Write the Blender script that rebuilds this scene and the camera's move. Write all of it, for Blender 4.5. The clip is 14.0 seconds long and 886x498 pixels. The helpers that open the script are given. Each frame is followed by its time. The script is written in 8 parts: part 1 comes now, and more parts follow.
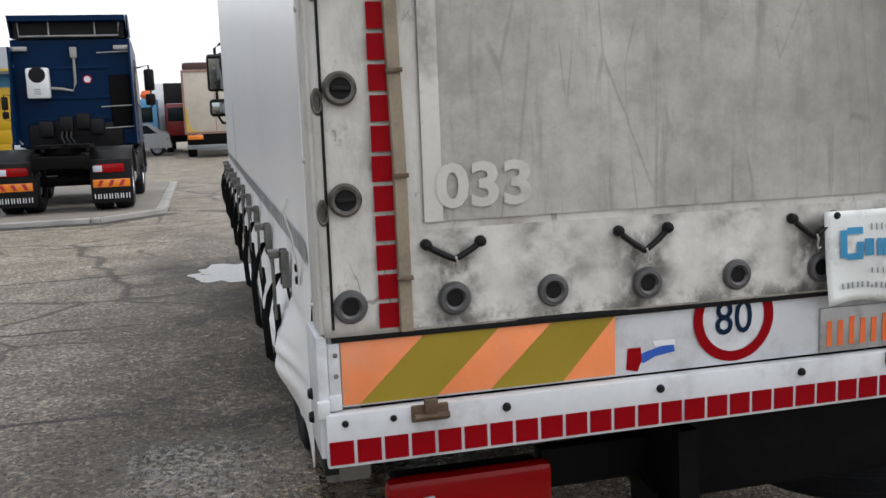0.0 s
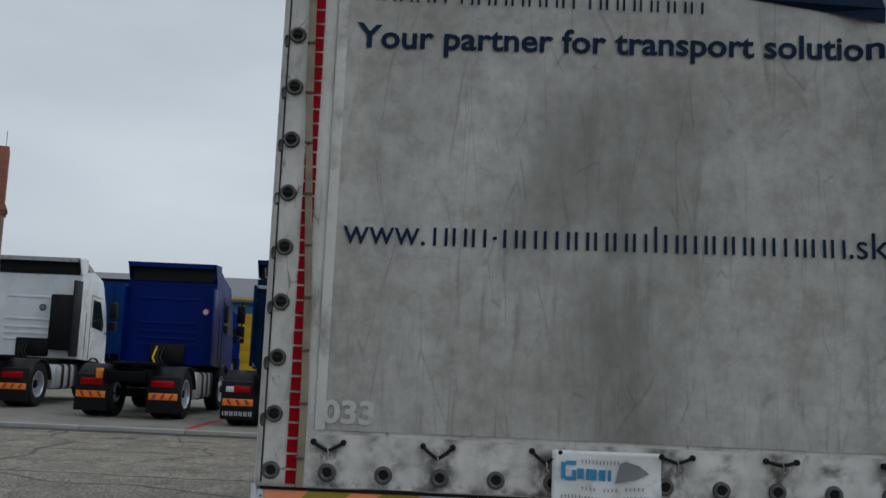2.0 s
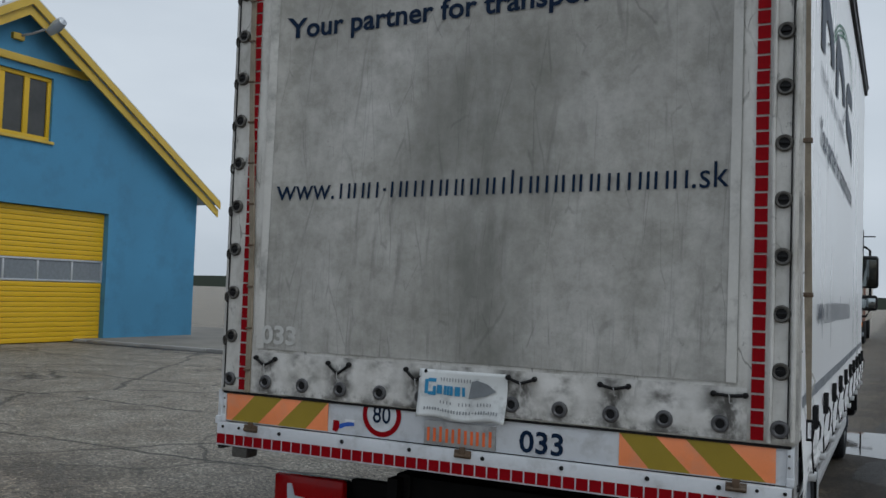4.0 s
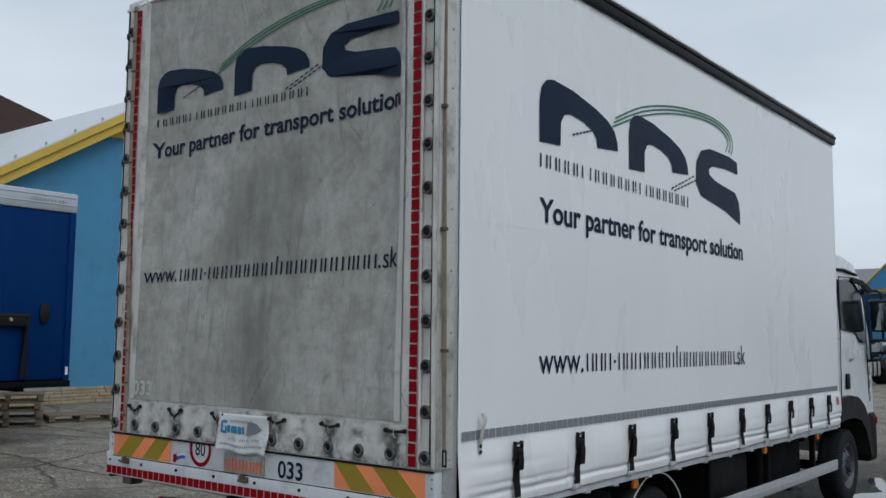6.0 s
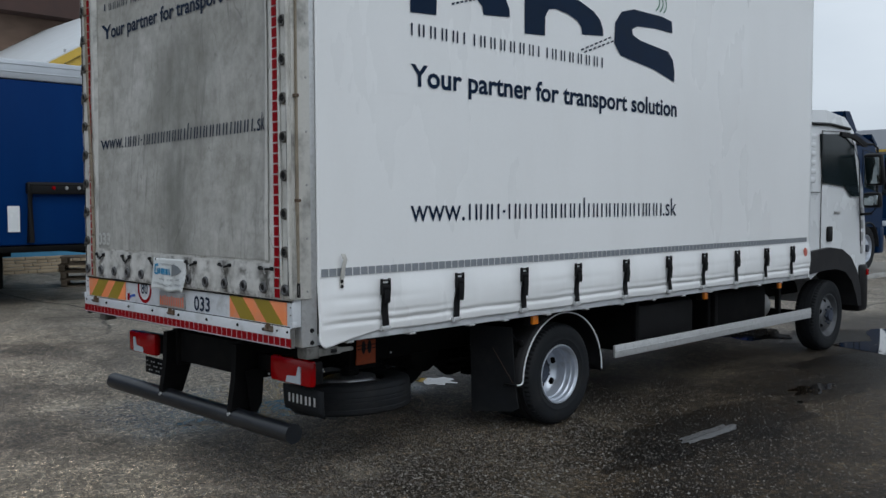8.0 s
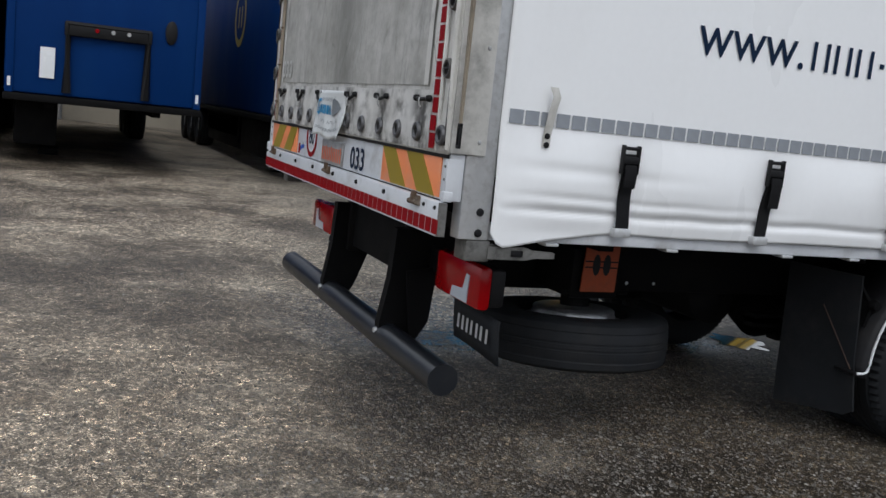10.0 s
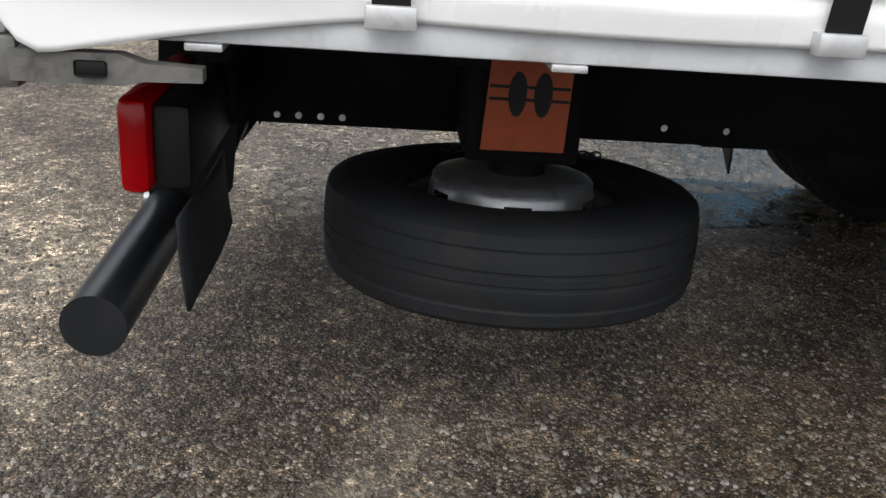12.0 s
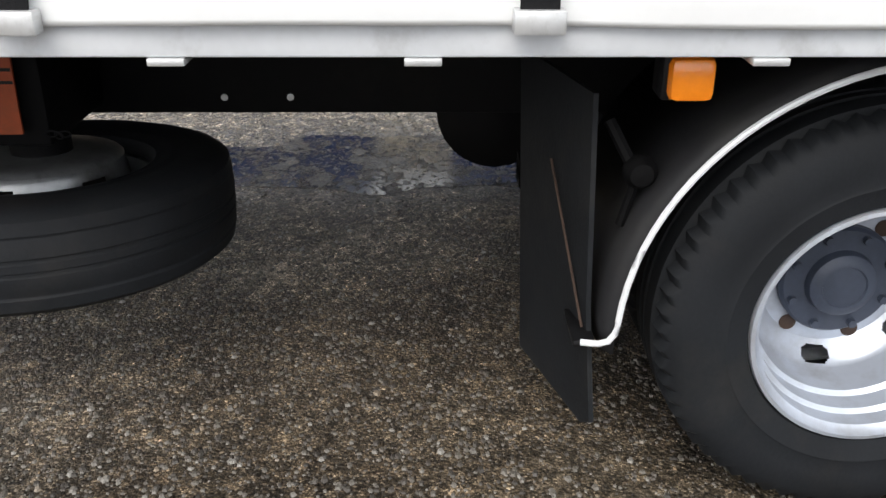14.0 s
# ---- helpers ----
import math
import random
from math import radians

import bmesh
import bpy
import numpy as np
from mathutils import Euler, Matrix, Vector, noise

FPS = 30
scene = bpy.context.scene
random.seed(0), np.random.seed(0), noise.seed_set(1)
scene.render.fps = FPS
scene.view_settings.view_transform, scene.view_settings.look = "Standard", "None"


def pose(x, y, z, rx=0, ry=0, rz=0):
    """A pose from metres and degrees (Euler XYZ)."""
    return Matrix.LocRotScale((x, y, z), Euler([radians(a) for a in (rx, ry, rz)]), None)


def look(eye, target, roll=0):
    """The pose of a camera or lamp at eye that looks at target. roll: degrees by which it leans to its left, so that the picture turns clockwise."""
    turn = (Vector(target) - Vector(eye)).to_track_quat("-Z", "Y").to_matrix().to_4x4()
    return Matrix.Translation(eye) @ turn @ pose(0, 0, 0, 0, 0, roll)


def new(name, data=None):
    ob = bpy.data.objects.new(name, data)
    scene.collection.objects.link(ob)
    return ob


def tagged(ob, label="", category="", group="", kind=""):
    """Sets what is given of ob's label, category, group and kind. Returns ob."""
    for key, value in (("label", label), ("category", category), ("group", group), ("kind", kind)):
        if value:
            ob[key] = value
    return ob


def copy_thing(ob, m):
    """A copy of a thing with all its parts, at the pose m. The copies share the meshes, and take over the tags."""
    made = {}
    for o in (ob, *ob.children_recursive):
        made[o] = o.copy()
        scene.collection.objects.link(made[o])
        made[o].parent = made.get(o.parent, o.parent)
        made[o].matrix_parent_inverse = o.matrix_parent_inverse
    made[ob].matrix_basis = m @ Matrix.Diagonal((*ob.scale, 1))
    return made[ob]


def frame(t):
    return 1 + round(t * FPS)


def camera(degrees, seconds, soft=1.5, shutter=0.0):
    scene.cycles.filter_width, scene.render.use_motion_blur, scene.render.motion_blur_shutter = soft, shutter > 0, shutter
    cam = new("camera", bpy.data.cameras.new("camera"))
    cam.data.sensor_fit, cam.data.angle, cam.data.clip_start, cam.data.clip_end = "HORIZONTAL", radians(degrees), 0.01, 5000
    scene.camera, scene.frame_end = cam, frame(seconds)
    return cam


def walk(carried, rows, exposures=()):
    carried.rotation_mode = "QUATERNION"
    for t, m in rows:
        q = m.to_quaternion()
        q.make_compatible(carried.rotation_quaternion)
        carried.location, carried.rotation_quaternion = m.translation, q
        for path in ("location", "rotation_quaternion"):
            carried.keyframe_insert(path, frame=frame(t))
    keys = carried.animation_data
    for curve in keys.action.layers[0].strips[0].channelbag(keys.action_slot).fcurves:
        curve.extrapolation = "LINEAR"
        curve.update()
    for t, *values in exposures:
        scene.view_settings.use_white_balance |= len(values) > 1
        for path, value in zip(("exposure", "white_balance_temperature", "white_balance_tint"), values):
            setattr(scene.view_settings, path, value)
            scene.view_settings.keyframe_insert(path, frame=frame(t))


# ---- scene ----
cam = camera(51.3, 14.0)
PATH = [
    (0, (-1.441, -1.668, 1.503), (-0.955, 0.25, 1.208), -2.1),
    (0.5, (-1.446, -2.163, 1.516), (-1.08, -0.198, 1.463), 1.8),
    (1, (-1.347, -2.641, 1.535), (-1.038, -0.677, 1.751), 0.9),
    (1.5, (-1.002, -3.061, 1.569), (-0.91, -1.088, 1.878), 2.7),
    (2, (-0.611, -3.351, 1.58), (-0.618, -1.365, 1.81), 2.5),
    (2.5, (-0.106, -3.505, 1.587), (-0.189, -1.516, 1.772), 0.2),
    (2.7, (0.104, -3.549, 1.601), (-0.039, -1.559, 1.742), 1.2),
    (4.8, (2.475, -3.335, 1.585), (1.307, -1.72, 1.744), 0.2),
    (5, (2.696, -3.328, 1.599), (1.507, -1.73, 1.78), 0.3),
    (5.5, (3.267, -3.276, 1.652), (2.037, -1.711, 1.845), 0.4),
    (6, (3.804, -3.19, 1.684), (2.57, -1.628, 1.872), 0.6),
    (6.5, (4.292, -3.141, 1.686), (3.048, -1.582, 1.83), -0.9),
    (7, (4.69, -2.973, 1.697), (3.366, -1.475, 1.756), 1.0),
    (7.5, (5.044, -2.938, 1.648), (3.68, -1.475, 1.625), 0.9),
    (8, (5.206, -2.803, 1.605), (3.785, -1.399, 1.505), -0.2),
    (8.5, (5.164, -2.476, 1.472), (3.596, -1.252, 1.271), 2.0),
    (8.7, (5.019, -2.366, 1.416), (3.384, -1.234, 1.208), -0.6),
    (10.8, (3.081, -0.244, 1.171), (1.193, 0.298, 0.796), 8.3),
    (11, (2.916, -0.086, 1.172), (1.02, 0.375, 0.734), 5.4),
    (11.5, (2.639, 0.313, 1.12), (0.763, 0.698, 0.543), 2.5),
    (12, (2.423, 0.629, 1.054), (0.571, 0.773, 0.312), 4.2),
    (12.5, (2.315, 0.796, 1.058), (0.483, 0.851, 0.258), 1.8),
    (13, (2.301, 0.995, 1.08), (0.452, 1.026, 0.318), -0.2),
    (13.5, (2.374, 1.332, 1.102), (0.528, 1.371, 0.334), -1.7),
    (14, (2.393, 1.719, 1.111), (0.576, 1.734, 0.274), 0.1),
]
walk(cam, [(t, look(eye, target, roll)) for t, eye, target, roll in PATH],
     [(0, 0.85, 6700, 10), (0.5, 0.7, 6500, 10), (1, 0.42, 6300, 8), (1.5, -0.02, 6100, 6), (2, -0.2, 6150, 6), (2.5, -0.32, 6100, 6), (5, 0.05, 6080, 6),
      (6, 0.03, 6020, 5), (6.5, -0.2, 6000, 5), (7.5, -0.27, 5950, 5), (8, 0.05, 6050, 6), (8.5, 0.3, 6150, 8), (10.8, 0.5, 6350, 10), (11.5, 0.72, 6500, 10), (12, 1.12, 6720, 10), (13, 1.48, 6800, 10), (13.5, 1.4, 6800, 10), (14, 1.55, 6800, 10)])
from mathutils.geometry import tessellate_polygon

# ---- world and light ----
world = bpy.data.worlds.new("overcast_sky")
scene.world = world
world.use_nodes = True
wn, wl = world.node_tree.nodes, world.node_tree.links
wn.clear()
w_out = wn.new("ShaderNodeOutputWorld")
w_bg = wn.new("ShaderNodeBackground")
w_sky = wn.new("ShaderNodeTexSky")
w_sky.sky_type = "NISHITA"
w_sky.sun_disc = False
w_sky.sun_elevation = radians(38)
w_sky.sun_rotation = radians(120)
w_sky.air_density, w_sky.dust_density, w_sky.ozone_density = 1.0, 4.0, 1.0
w_hsv = wn.new("ShaderNodeHueSaturation")
w_hsv.inputs["Saturation"].default_value = 0.25
w_tc = wn.new("ShaderNodeTexCoord")
w_map = wn.new("ShaderNodeMapping")
w_map.inputs["Scale"].default_value = (1.2, 1.2, 3.5)
w_noise = wn.new("ShaderNodeTexNoise")
w_noise.inputs["Scale"].default_value = 1.6
w_noise.inputs["Detail"].default_value = 5
w_ramp = wn.new("ShaderNodeValToRGB")
w_ramp.color_ramp.elements[0].position, w_ramp.color_ramp.elements[0].color = 0.3, (5.6, 6.0, 6.6, 1)
w_ramp.color_ramp.elements[1].position, w_ramp.color_ramp.elements[1].color = 0.75, (7.8, 8.1, 8.6, 1)
w_mix = wn.new("ShaderNodeMix")
w_mix.data_type = "RGBA"
w_mix.inputs["Factor"].default_value = 0.85
wl.new(w_sky.outputs[0], w_hsv.inputs["Color"])
wl.new(w_tc.outputs["Generated"], w_map.inputs["Vector"])
wl.new(w_map.outputs[0], w_noise.inputs["Vector"])
wl.new(w_noise.outputs["Fac"], w_ramp.inputs[0])
wl.new(w_hsv.outputs[0], w_mix.inputs[6])
wl.new(w_ramp.outputs[0], w_mix.inputs[7])
wl.new(w_mix.outputs[2], w_bg.inputs[0])
w_bg.inputs[1].default_value = 0.10
wl.new(w_bg.outputs[0], w_out.inputs[0])

sun = new("sun", bpy.data.lights.new("sun", "SUN"))
sun.data.energy, sun.data.angle, sun.data.color = 0.6, radians(30), (1.0, 0.97, 0.93)
sun.matrix_world = look((10, -2, 12), (0, 0, 0))


# ---- materials ----
def paint(name, colour, rough=0.5, metal=0.0, var=0.12, scale=3.0, fine=60.0, bump=0.05, stretch=(1, 1, 1),
          dirt=None, dirt_amount=0.0, dirt_scale=2.0, coat=0.0, spec=0.5):
    """A surface with large and fine variation, optional dirt patches and fine relief."""
    m = bpy.data.materials.new(name)
    m.use_nodes = True
    n, l = m.node_tree.nodes, m.node_tree.links
    b = n["Principled BSDF"]
    tc, mp = n.new("ShaderNodeTexCoord"), n.new("ShaderNodeMapping")
    mp.inputs["Scale"].default_value = stretch
    l.new(tc.outputs["Object"], mp.inputs["Vector"])
    big, small = n.new("ShaderNodeTexNoise"), n.new("ShaderNodeTexNoise")
    big.inputs["Scale"].default_value, big.inputs["Detail"].default_value = scale, 6
    small.inputs["Scale"].default_value, small.inputs["Detail"].default_value = fine, 4
    l.new(mp.outputs[0], big.inputs["Vector"])
    l.new(tc.outputs["Object"], small.inputs["Vector"])
    add = n.new("ShaderNodeMath")
    add.operation = "MULTIPLY_ADD"
    add.inputs[1].default_value = 0.35
    l.new(small.outputs["Fac"], add.inputs[0])
    l.new(big.outputs["Fac"], add.inputs[2])
    ramp = n.new("ShaderNodeMapRange")
    ramp.inputs["From Min"].default_value, ramp.inputs["From Max"].default_value = 0.35, 1.0
    ramp.inputs["To Min"].default_value, ramp.inputs["To Max"].default_value = 1 - var, 1 + var
    l.new(add.outputs[0], ramp.inputs["Value"])
    mul = n.new("ShaderNodeMix")
    mul.data_type, mul.blend_type = "RGBA", "MULTIPLY"
    mul.inputs["Factor"].default_value = 1
    mul.inputs[6].default_value = (*colour, 1)
    l.new(ramp.outputs[0], mul.inputs[7])
    last = mul.outputs[2]
    if dirt:
        dn = n.new("ShaderNodeTexNoise")
        dn.inputs["Scale"].default_value, dn.inputs["Detail"].default_value, dn.inputs["Roughness"].default_value = dirt_scale, 8, 0.65
        l.new(mp.outputs[0], dn.inputs["Vector"])
        dr = n.new("ShaderNodeMapRange")
        dr.inputs["From Min"].default_value, dr.inputs["From Max"].default_value = 0.5, 0.72
        dr.inputs["To Min"].default_value, dr.inputs["To Max"].default_value = 0.0, dirt_amount
        l.new(dn.outputs["Fac"], dr.inputs["Value"])
        dm = n.new("ShaderNodeMix")
        dm.data_type = "RGBA"
        dm.inputs[7].default_value = (*dirt, 1)
        l.new(dr.outputs[0], dm.inputs["Factor"])
        l.new(last, dm.inputs[6])
        last = dm.outputs[2]
    l.new(last, b.inputs["Base Color"])
    rr = n.new("ShaderNodeMapRange")
    rr.inputs["To Min"].default_value, rr.inputs["To Max"].default_value = max(0.02, rough - 0.12), min(1, rough + 0.12)
    l.new(big.outputs["Fac"], rr.inputs["Value"])
    l.new(rr.outputs[0], b.inputs["Roughness"])
    b.inputs["Metallic"].default_value = metal
    b.inputs["Specular IOR Level"].default_value = spec
    b.inputs["Coat Weight"].default_value = coat
    if bump:
        bp = n.new("ShaderNodeBump")
        bp.inputs["Strength"].default_value, bp.inputs["Distance"].default_value = bump, 0.01
        l.new(add.outputs[0], bp.inputs["Height"])
        l.new(bp.outputs[0], b.inputs["Normal"])
    return m


M_TARP = paint("dirty_white_tarpaulin", (0.56, 0.55, 0.52), 0.55, 0, 0.14, 2.5, 70, 0.12, (1, 1, 1), (0.10, 0.10, 0.09), 0.85, 4.5)
M_CURTAIN = paint("white_curtain_vinyl", (0.84, 0.85, 0.86), 0.30, 0, 0.035, 1.2, 40, 0.03, (1, 1, 0.3), (0.66, 0.65, 0.63), 0.14, 1.6)
M_NAVY = paint("navy_print", (0.005, 0.016, 0.042), 0.45, 0, 0.2, 6, 80, 0.02, spec=0.10)
M_GREEN = paint("green_print", (0.03, 0.16, 0.09), 0.5, 0, 0.15, 6, 80, 0.02)
M_PALE = paint("faded_white_print", (0.50, 0.50, 0.48), 0.6, 0, 0.15, 9, 80, 0.02, dirt=(0.34, 0.335, 0.315), dirt_amount=1.0, dirt_scale=11)
M_RED = paint("red_reflective_film", (0.235, 0.001, 0.005), 0.5, 0, 0.18, 12, 300, 0.04, spec=0.08)
M_REDTRIM = paint("red_paint", (0.40, 0.02, 0.02), 0.45, 0, 0.15, 6)
M_GREYTAPE = paint("grey_reflective_film", (0.27, 0.29, 0.32), 0.35, 0.2, 0.12, 12, 300, 0.04)
M_ALU = paint("brushed_aluminium", (0.62, 0.63, 0.64), 0.42, 0.55, 0.10, 4, 90, 0.05, (1, 8, 8), (0.30, 0.29, 0.27), 0.4, 5)
M_WHITEPLATE = paint("white_painted_plate", (0.58, 0.60, 0.63), 0.45, 0.0, 0.10, 4, 60, 0.04, dirt=(0.20, 0.19, 0.17), dirt_amount=0.55, dirt_scale=7)
M_ORANGE = paint("salmon_orange_film", (0.88, 0.27, 0.10), 0.4, 0, 0.10, 8, 200, 0.03, dirt=(0.6, 0.35, 0.25), dirt_amount=0.5, dirt_scale=6)
M_OLIVE = paint("olive_yellow_film", (0.29, 0.21, 0.015), 0.4, 0, 0.10, 8, 200, 0.03)
M_BLACK = paint("black_plastic", (0.008, 0.008, 0.009), 0.5, 0, 0.3, 8, 90, 0.08, spec=0.2)
M_WEB = paint("black_webbing", (0.009, 0.009, 0.010), 0.8, 0, 0.3, 40, 300, 0.3, spec=0.15)
M_CAST = paint("grimy_cast_metal", (0.15, 0.148, 0.14), 0.55, 0.4, 0.4, 14, 90, 0.2, dirt=(0.03, 0.028, 0.025), dirt_amount=0.9, dirt_scale=16)
M_DISC = paint("faded_red_reflector", (0.42, 0.10, 0.07), 0.4, 0, 0.2, 20, 200, 0.1)
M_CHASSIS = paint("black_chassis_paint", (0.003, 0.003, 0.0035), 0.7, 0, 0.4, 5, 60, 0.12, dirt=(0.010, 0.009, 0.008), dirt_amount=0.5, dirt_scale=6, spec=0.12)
M_TUBE = paint("grey_black_steel_tube", (0.012, 0.014, 0.018), 0.33, 0.1, 0.25, 9, 90, 0.06, dirt=(0.03, 0.028, 0.026), dirt_amount=0.4, dirt_scale=9)
M_RUBBER = paint("tyre_rubber", (0.012, 0.0135, 0.016), 0.7, 0, 0.3, 8, 120, 0.18, dirt=(0.028, 0.027, 0.026), dirt_amount=0.5, dirt_scale=7, spec=0.2)
M_RIM = paint("silver_wheel_paint", (0.49, 0.53, 0.60), 0.34, 0.45, 0.08, 9, 90, 0.05, dirt=(0.20, 0.17, 0.14), dirt_amount=0.45, dirt_scale=8)
# darker grey than M_RIM, for the front wheels
M_DARKRIM = paint("dark_grey_wheel_paint", (0.11, 0.115, 0.125), 0.45, 0.3, 0.2, 9, 90, 0.06, dirt=(0.03, 0.028, 0.026), dirt_amount=0.7, dirt_scale=8)
M_HUB = paint("dark_blue_grey_hub", (0.045, 0.055, 0.08), 0.5, 0.2, 0.3, 10, 90, 0.08)
M_GALV = paint("galvanised_steel", (0.42, 0.42, 0.42), 0.5, 0.6, 0.2, 10, 90, 0.1, dirt=(0.12, 0.11, 0.10), dirt_amount=0.6, dirt_scale=12)
M_RUST = paint("rusty_steel", (0.10, 0.065, 0.04), 0.75, 0.2, 0.5, 20, 120, 0.3, dirt=(0.25, 0.22, 0.18), dirt_amount=0.7, dirt_scale=25)
M_TAN = paint("weathered_tan_strap", (0.25, 0.21, 0.155), 0.8, 0, 0.3, 12, 120, 0.2, dirt=(0.08, 0.06, 0.045), dirt_amount=0.8, dirt_scale=7)
M_LAMPRED = paint("red_lamp_lens", (0.30, 0.001, 0.003), 0.2, 0, 0.15, 10, 100, 0.03, coat=0.15, spec=0.15)
M_LAMPCLEAR = paint("clear_lamp_lens", (0.55, 0.60, 0.68), 0.15, 0.1, 0.1, 10, 100, 0.03, coat=0.6)
M_LAMPORANGE = paint("amber_lamp_lens", (0.85, 0.24, 0.015), 0.2, 0, 0.1, 30, 300, 0.1, coat=0.5)
M_BRACKET = paint("orange_painted_steel", (0.27, 0.040, 0.003), 0.6, 0, 0.25, 9, 90, 0.1, dirt=(0.07, 0.03, 0.015), dirt_amount=0.7, dirt_scale=9)
M_WHITE = paint("white_vehicle_paint", (0.74, 0.76, 0.78), 0.28, 0, 0.04, 2, 60, 0.01, coat=0.4)
M_GLASS = paint("dark_tinted_glass", (0.010, 0.016, 0.018), 0.08, 0, 0.1, 3, 30, 0.0, spec=0.12)
M_WINDOW = paint("house_window_glass", (0.035, 0.035, 0.032), 0.08, 0, 0.5, 1.5, 8, 0.0, spec=0.6)
M_GUARD = paint("dusty_black_guard_plastic", (0.022, 0.022, 0.024), 0.5, 0, 0.3, 6, 90, 0.08, dirt=(0.05, 0.048, 0.044), dirt_amount=0.4, dirt_scale=5, spec=0.14)
M_MIRROR = paint("mirror_glass", (0.40, 0.44, 0.45), 0.05, 1.0, 0.02, 3, 30, 0.0)
M_BLUECAB = paint("blue_vehicle_paint", (0.001, 0.012, 0.13), 0.35, 0, 0.15, 2, 60, 0.02, spec=0.10)
M_DARKBLUE = paint("dark_blue_vehicle_paint", (0.001, 0.016, 0.056), 0.35, 0, 0.15, 2, 60, 0.02, spec=0.08)
M_TRAILER = paint("blue_trailer_vinyl", (0.001, 0.024, 0.115), 0.55, 0, 0.12, 1.2, 40, 0.03, (1, 1, 0.4), (0.004, 0.036, 0.14), 0.4, 1.6, spec=0.08)
M_SILVER = paint("silver_trailer_header", (0.45, 0.48, 0.52), 0.4, 0.3, 0.08, 3, 60, 0.02)
M_WALLBLUE = paint("blue_wall_plaster", (0.075, 0.25, 0.42), 0.85, 0, 0.12, 0.7, 40, 0.25, dirt=(0.06, 0.17, 0.28), dirt_amount=0.6, dirt_scale=1.3)
M_YELLOW = paint("yellow_painted_wood", (0.62, 0.42, 0.06), 0.55, 0, 0.15, 2, 60, 0.08, (1, 1, 1), (0.40, 0.28, 0.08), 0.5, 4)
M_YELLOWDOOR = paint("yellow_door_panel", (0.68, 0.42, 0.012), 0.45, 0, 0.06, 2, 60, 0.02)
M_ROOFWHITE = paint("pale_roof_sheet", (0.62, 0.64, 0.66), 0.5, 0.2, 0.1, 2, 30, 0.1)
M_ROOFGREY = paint("grey_roof_sheet", (0.17, 0.18, 0.20), 0.7, 0.0, 0.15, 1, 30, 0.1)
M_ROOFBROWN = paint("brown_roof_timber", (0.055, 0.03, 0.025), 0.8, 0, 0.25, 2, 30, 0.15)
M_BEIGE = paint("beige_wall_plaster", (0.40, 0.36, 0.29), 0.85, 0, 0.12, 0.6, 30, 0.2, dirt=(0.28, 0.25, 0.2), dirt_amount=0.5, dirt_scale=0.8)
M_STONE = paint("sandstone_cladding", (0.36, 0.29, 0.20), 0.85, 0, 0.3, 4, 60, 0.4)
M_PALLET = paint("weathered_pallet_wood", (0.20, 0.155, 0.11), 0.85, 0, 0.3, 5, 80, 0.3, (1, 1, 6))
M_BRICK = paint("red_brick", (0.22, 0.085, 0.055), 0.9, 0, 0.3, 1.2, 25, 0.3, (1, 1, 3))
M_BRICKOLD = paint("old_brown_brick", (0.17, 0.115, 0.085), 0.9, 0, 0.3, 1.2, 25, 0.3, (1, 1, 3))
M_CONCRETE = paint("worn_concrete", (0.21, 0.195, 0.172), 0.85, 0, 0.35, 0.8, 40, 0.3, dirt=(0.16, 0.15, 0.14), dirt_amount=0.7, dirt_scale=1.5)
M_KERB = paint("pale_kerb_concrete", (0.33, 0.325, 0.31), 0.85, 0, 0.2, 1.5, 40, 0.3, dirt=(0.2, 0.19, 0.18), dirt_amount=0.7, dirt_scale=2)
M_SILVERCAR = paint("silver_car_paint", (0.40, 0.42, 0.44), 0.3, 0.5, 0.05, 2, 50, 0.0, coat=0.4)
M_REDCAB = paint("red_vehicle_paint", (0.18, 0.012, 0.012), 0.35, 0, 0.1, 2, 50, 0.0, coat=0.3)
M_CREAM = paint("cream_trailer_panel", (0.55, 0.50, 0.43), 0.5, 0, 0.08, 1.5, 40, 0.03, dirt=(0.35, 0.30, 0.25), dirt_amount=0.5, dirt_scale=2)
M_BORDER = paint("faded_brown_red_border", (0.30, 0.17, 0.13), 0.6, 0, 0.2, 3, 60, 0.05)
M_LIGHTBLUE = paint("light_blue_vehicle_paint", (0.05, 0.22, 0.42), 0.4, 0, 0.1, 2, 50, 0.0)
M_CYAN = paint("light_blue_print", (0.025, 0.22, 0.42), 0.5, 0, 0.2, 12, 80, 0.02)
M_GREYPRINT = paint("grey_print", (0.20, 0.22, 0.24), 0.5, 0, 0.2, 12, 80, 0.02)
M_BANNER = paint("white_plastic_banner", (0.66, 0.68, 0.68), 0.4, 0, 0.06, 6, 60, 0.05, (1, 1, 1), (0.15, 0.155, 0.16), 0.75, 9)
M_ORANGEPRINT = paint("orange_letter_paint", (0.78, 0.14, 0.03), 0.5, 0, 0.15, 20, 90, 0.05)
M_THUJA = paint("dark_conifer_foliage", (0.010, 0.017, 0.008), 0.9, 0, 0.5, 3, 30, 0.2)
M_BARK = paint("bark", (0.06, 0.045, 0.035), 0.9, 0, 0.3, 6, 60, 0.4)
M_BLUEPAINT = paint("royal_blue_film", (0.02, 0.09, 0.42), 0.4, 0, 0.1, 10)


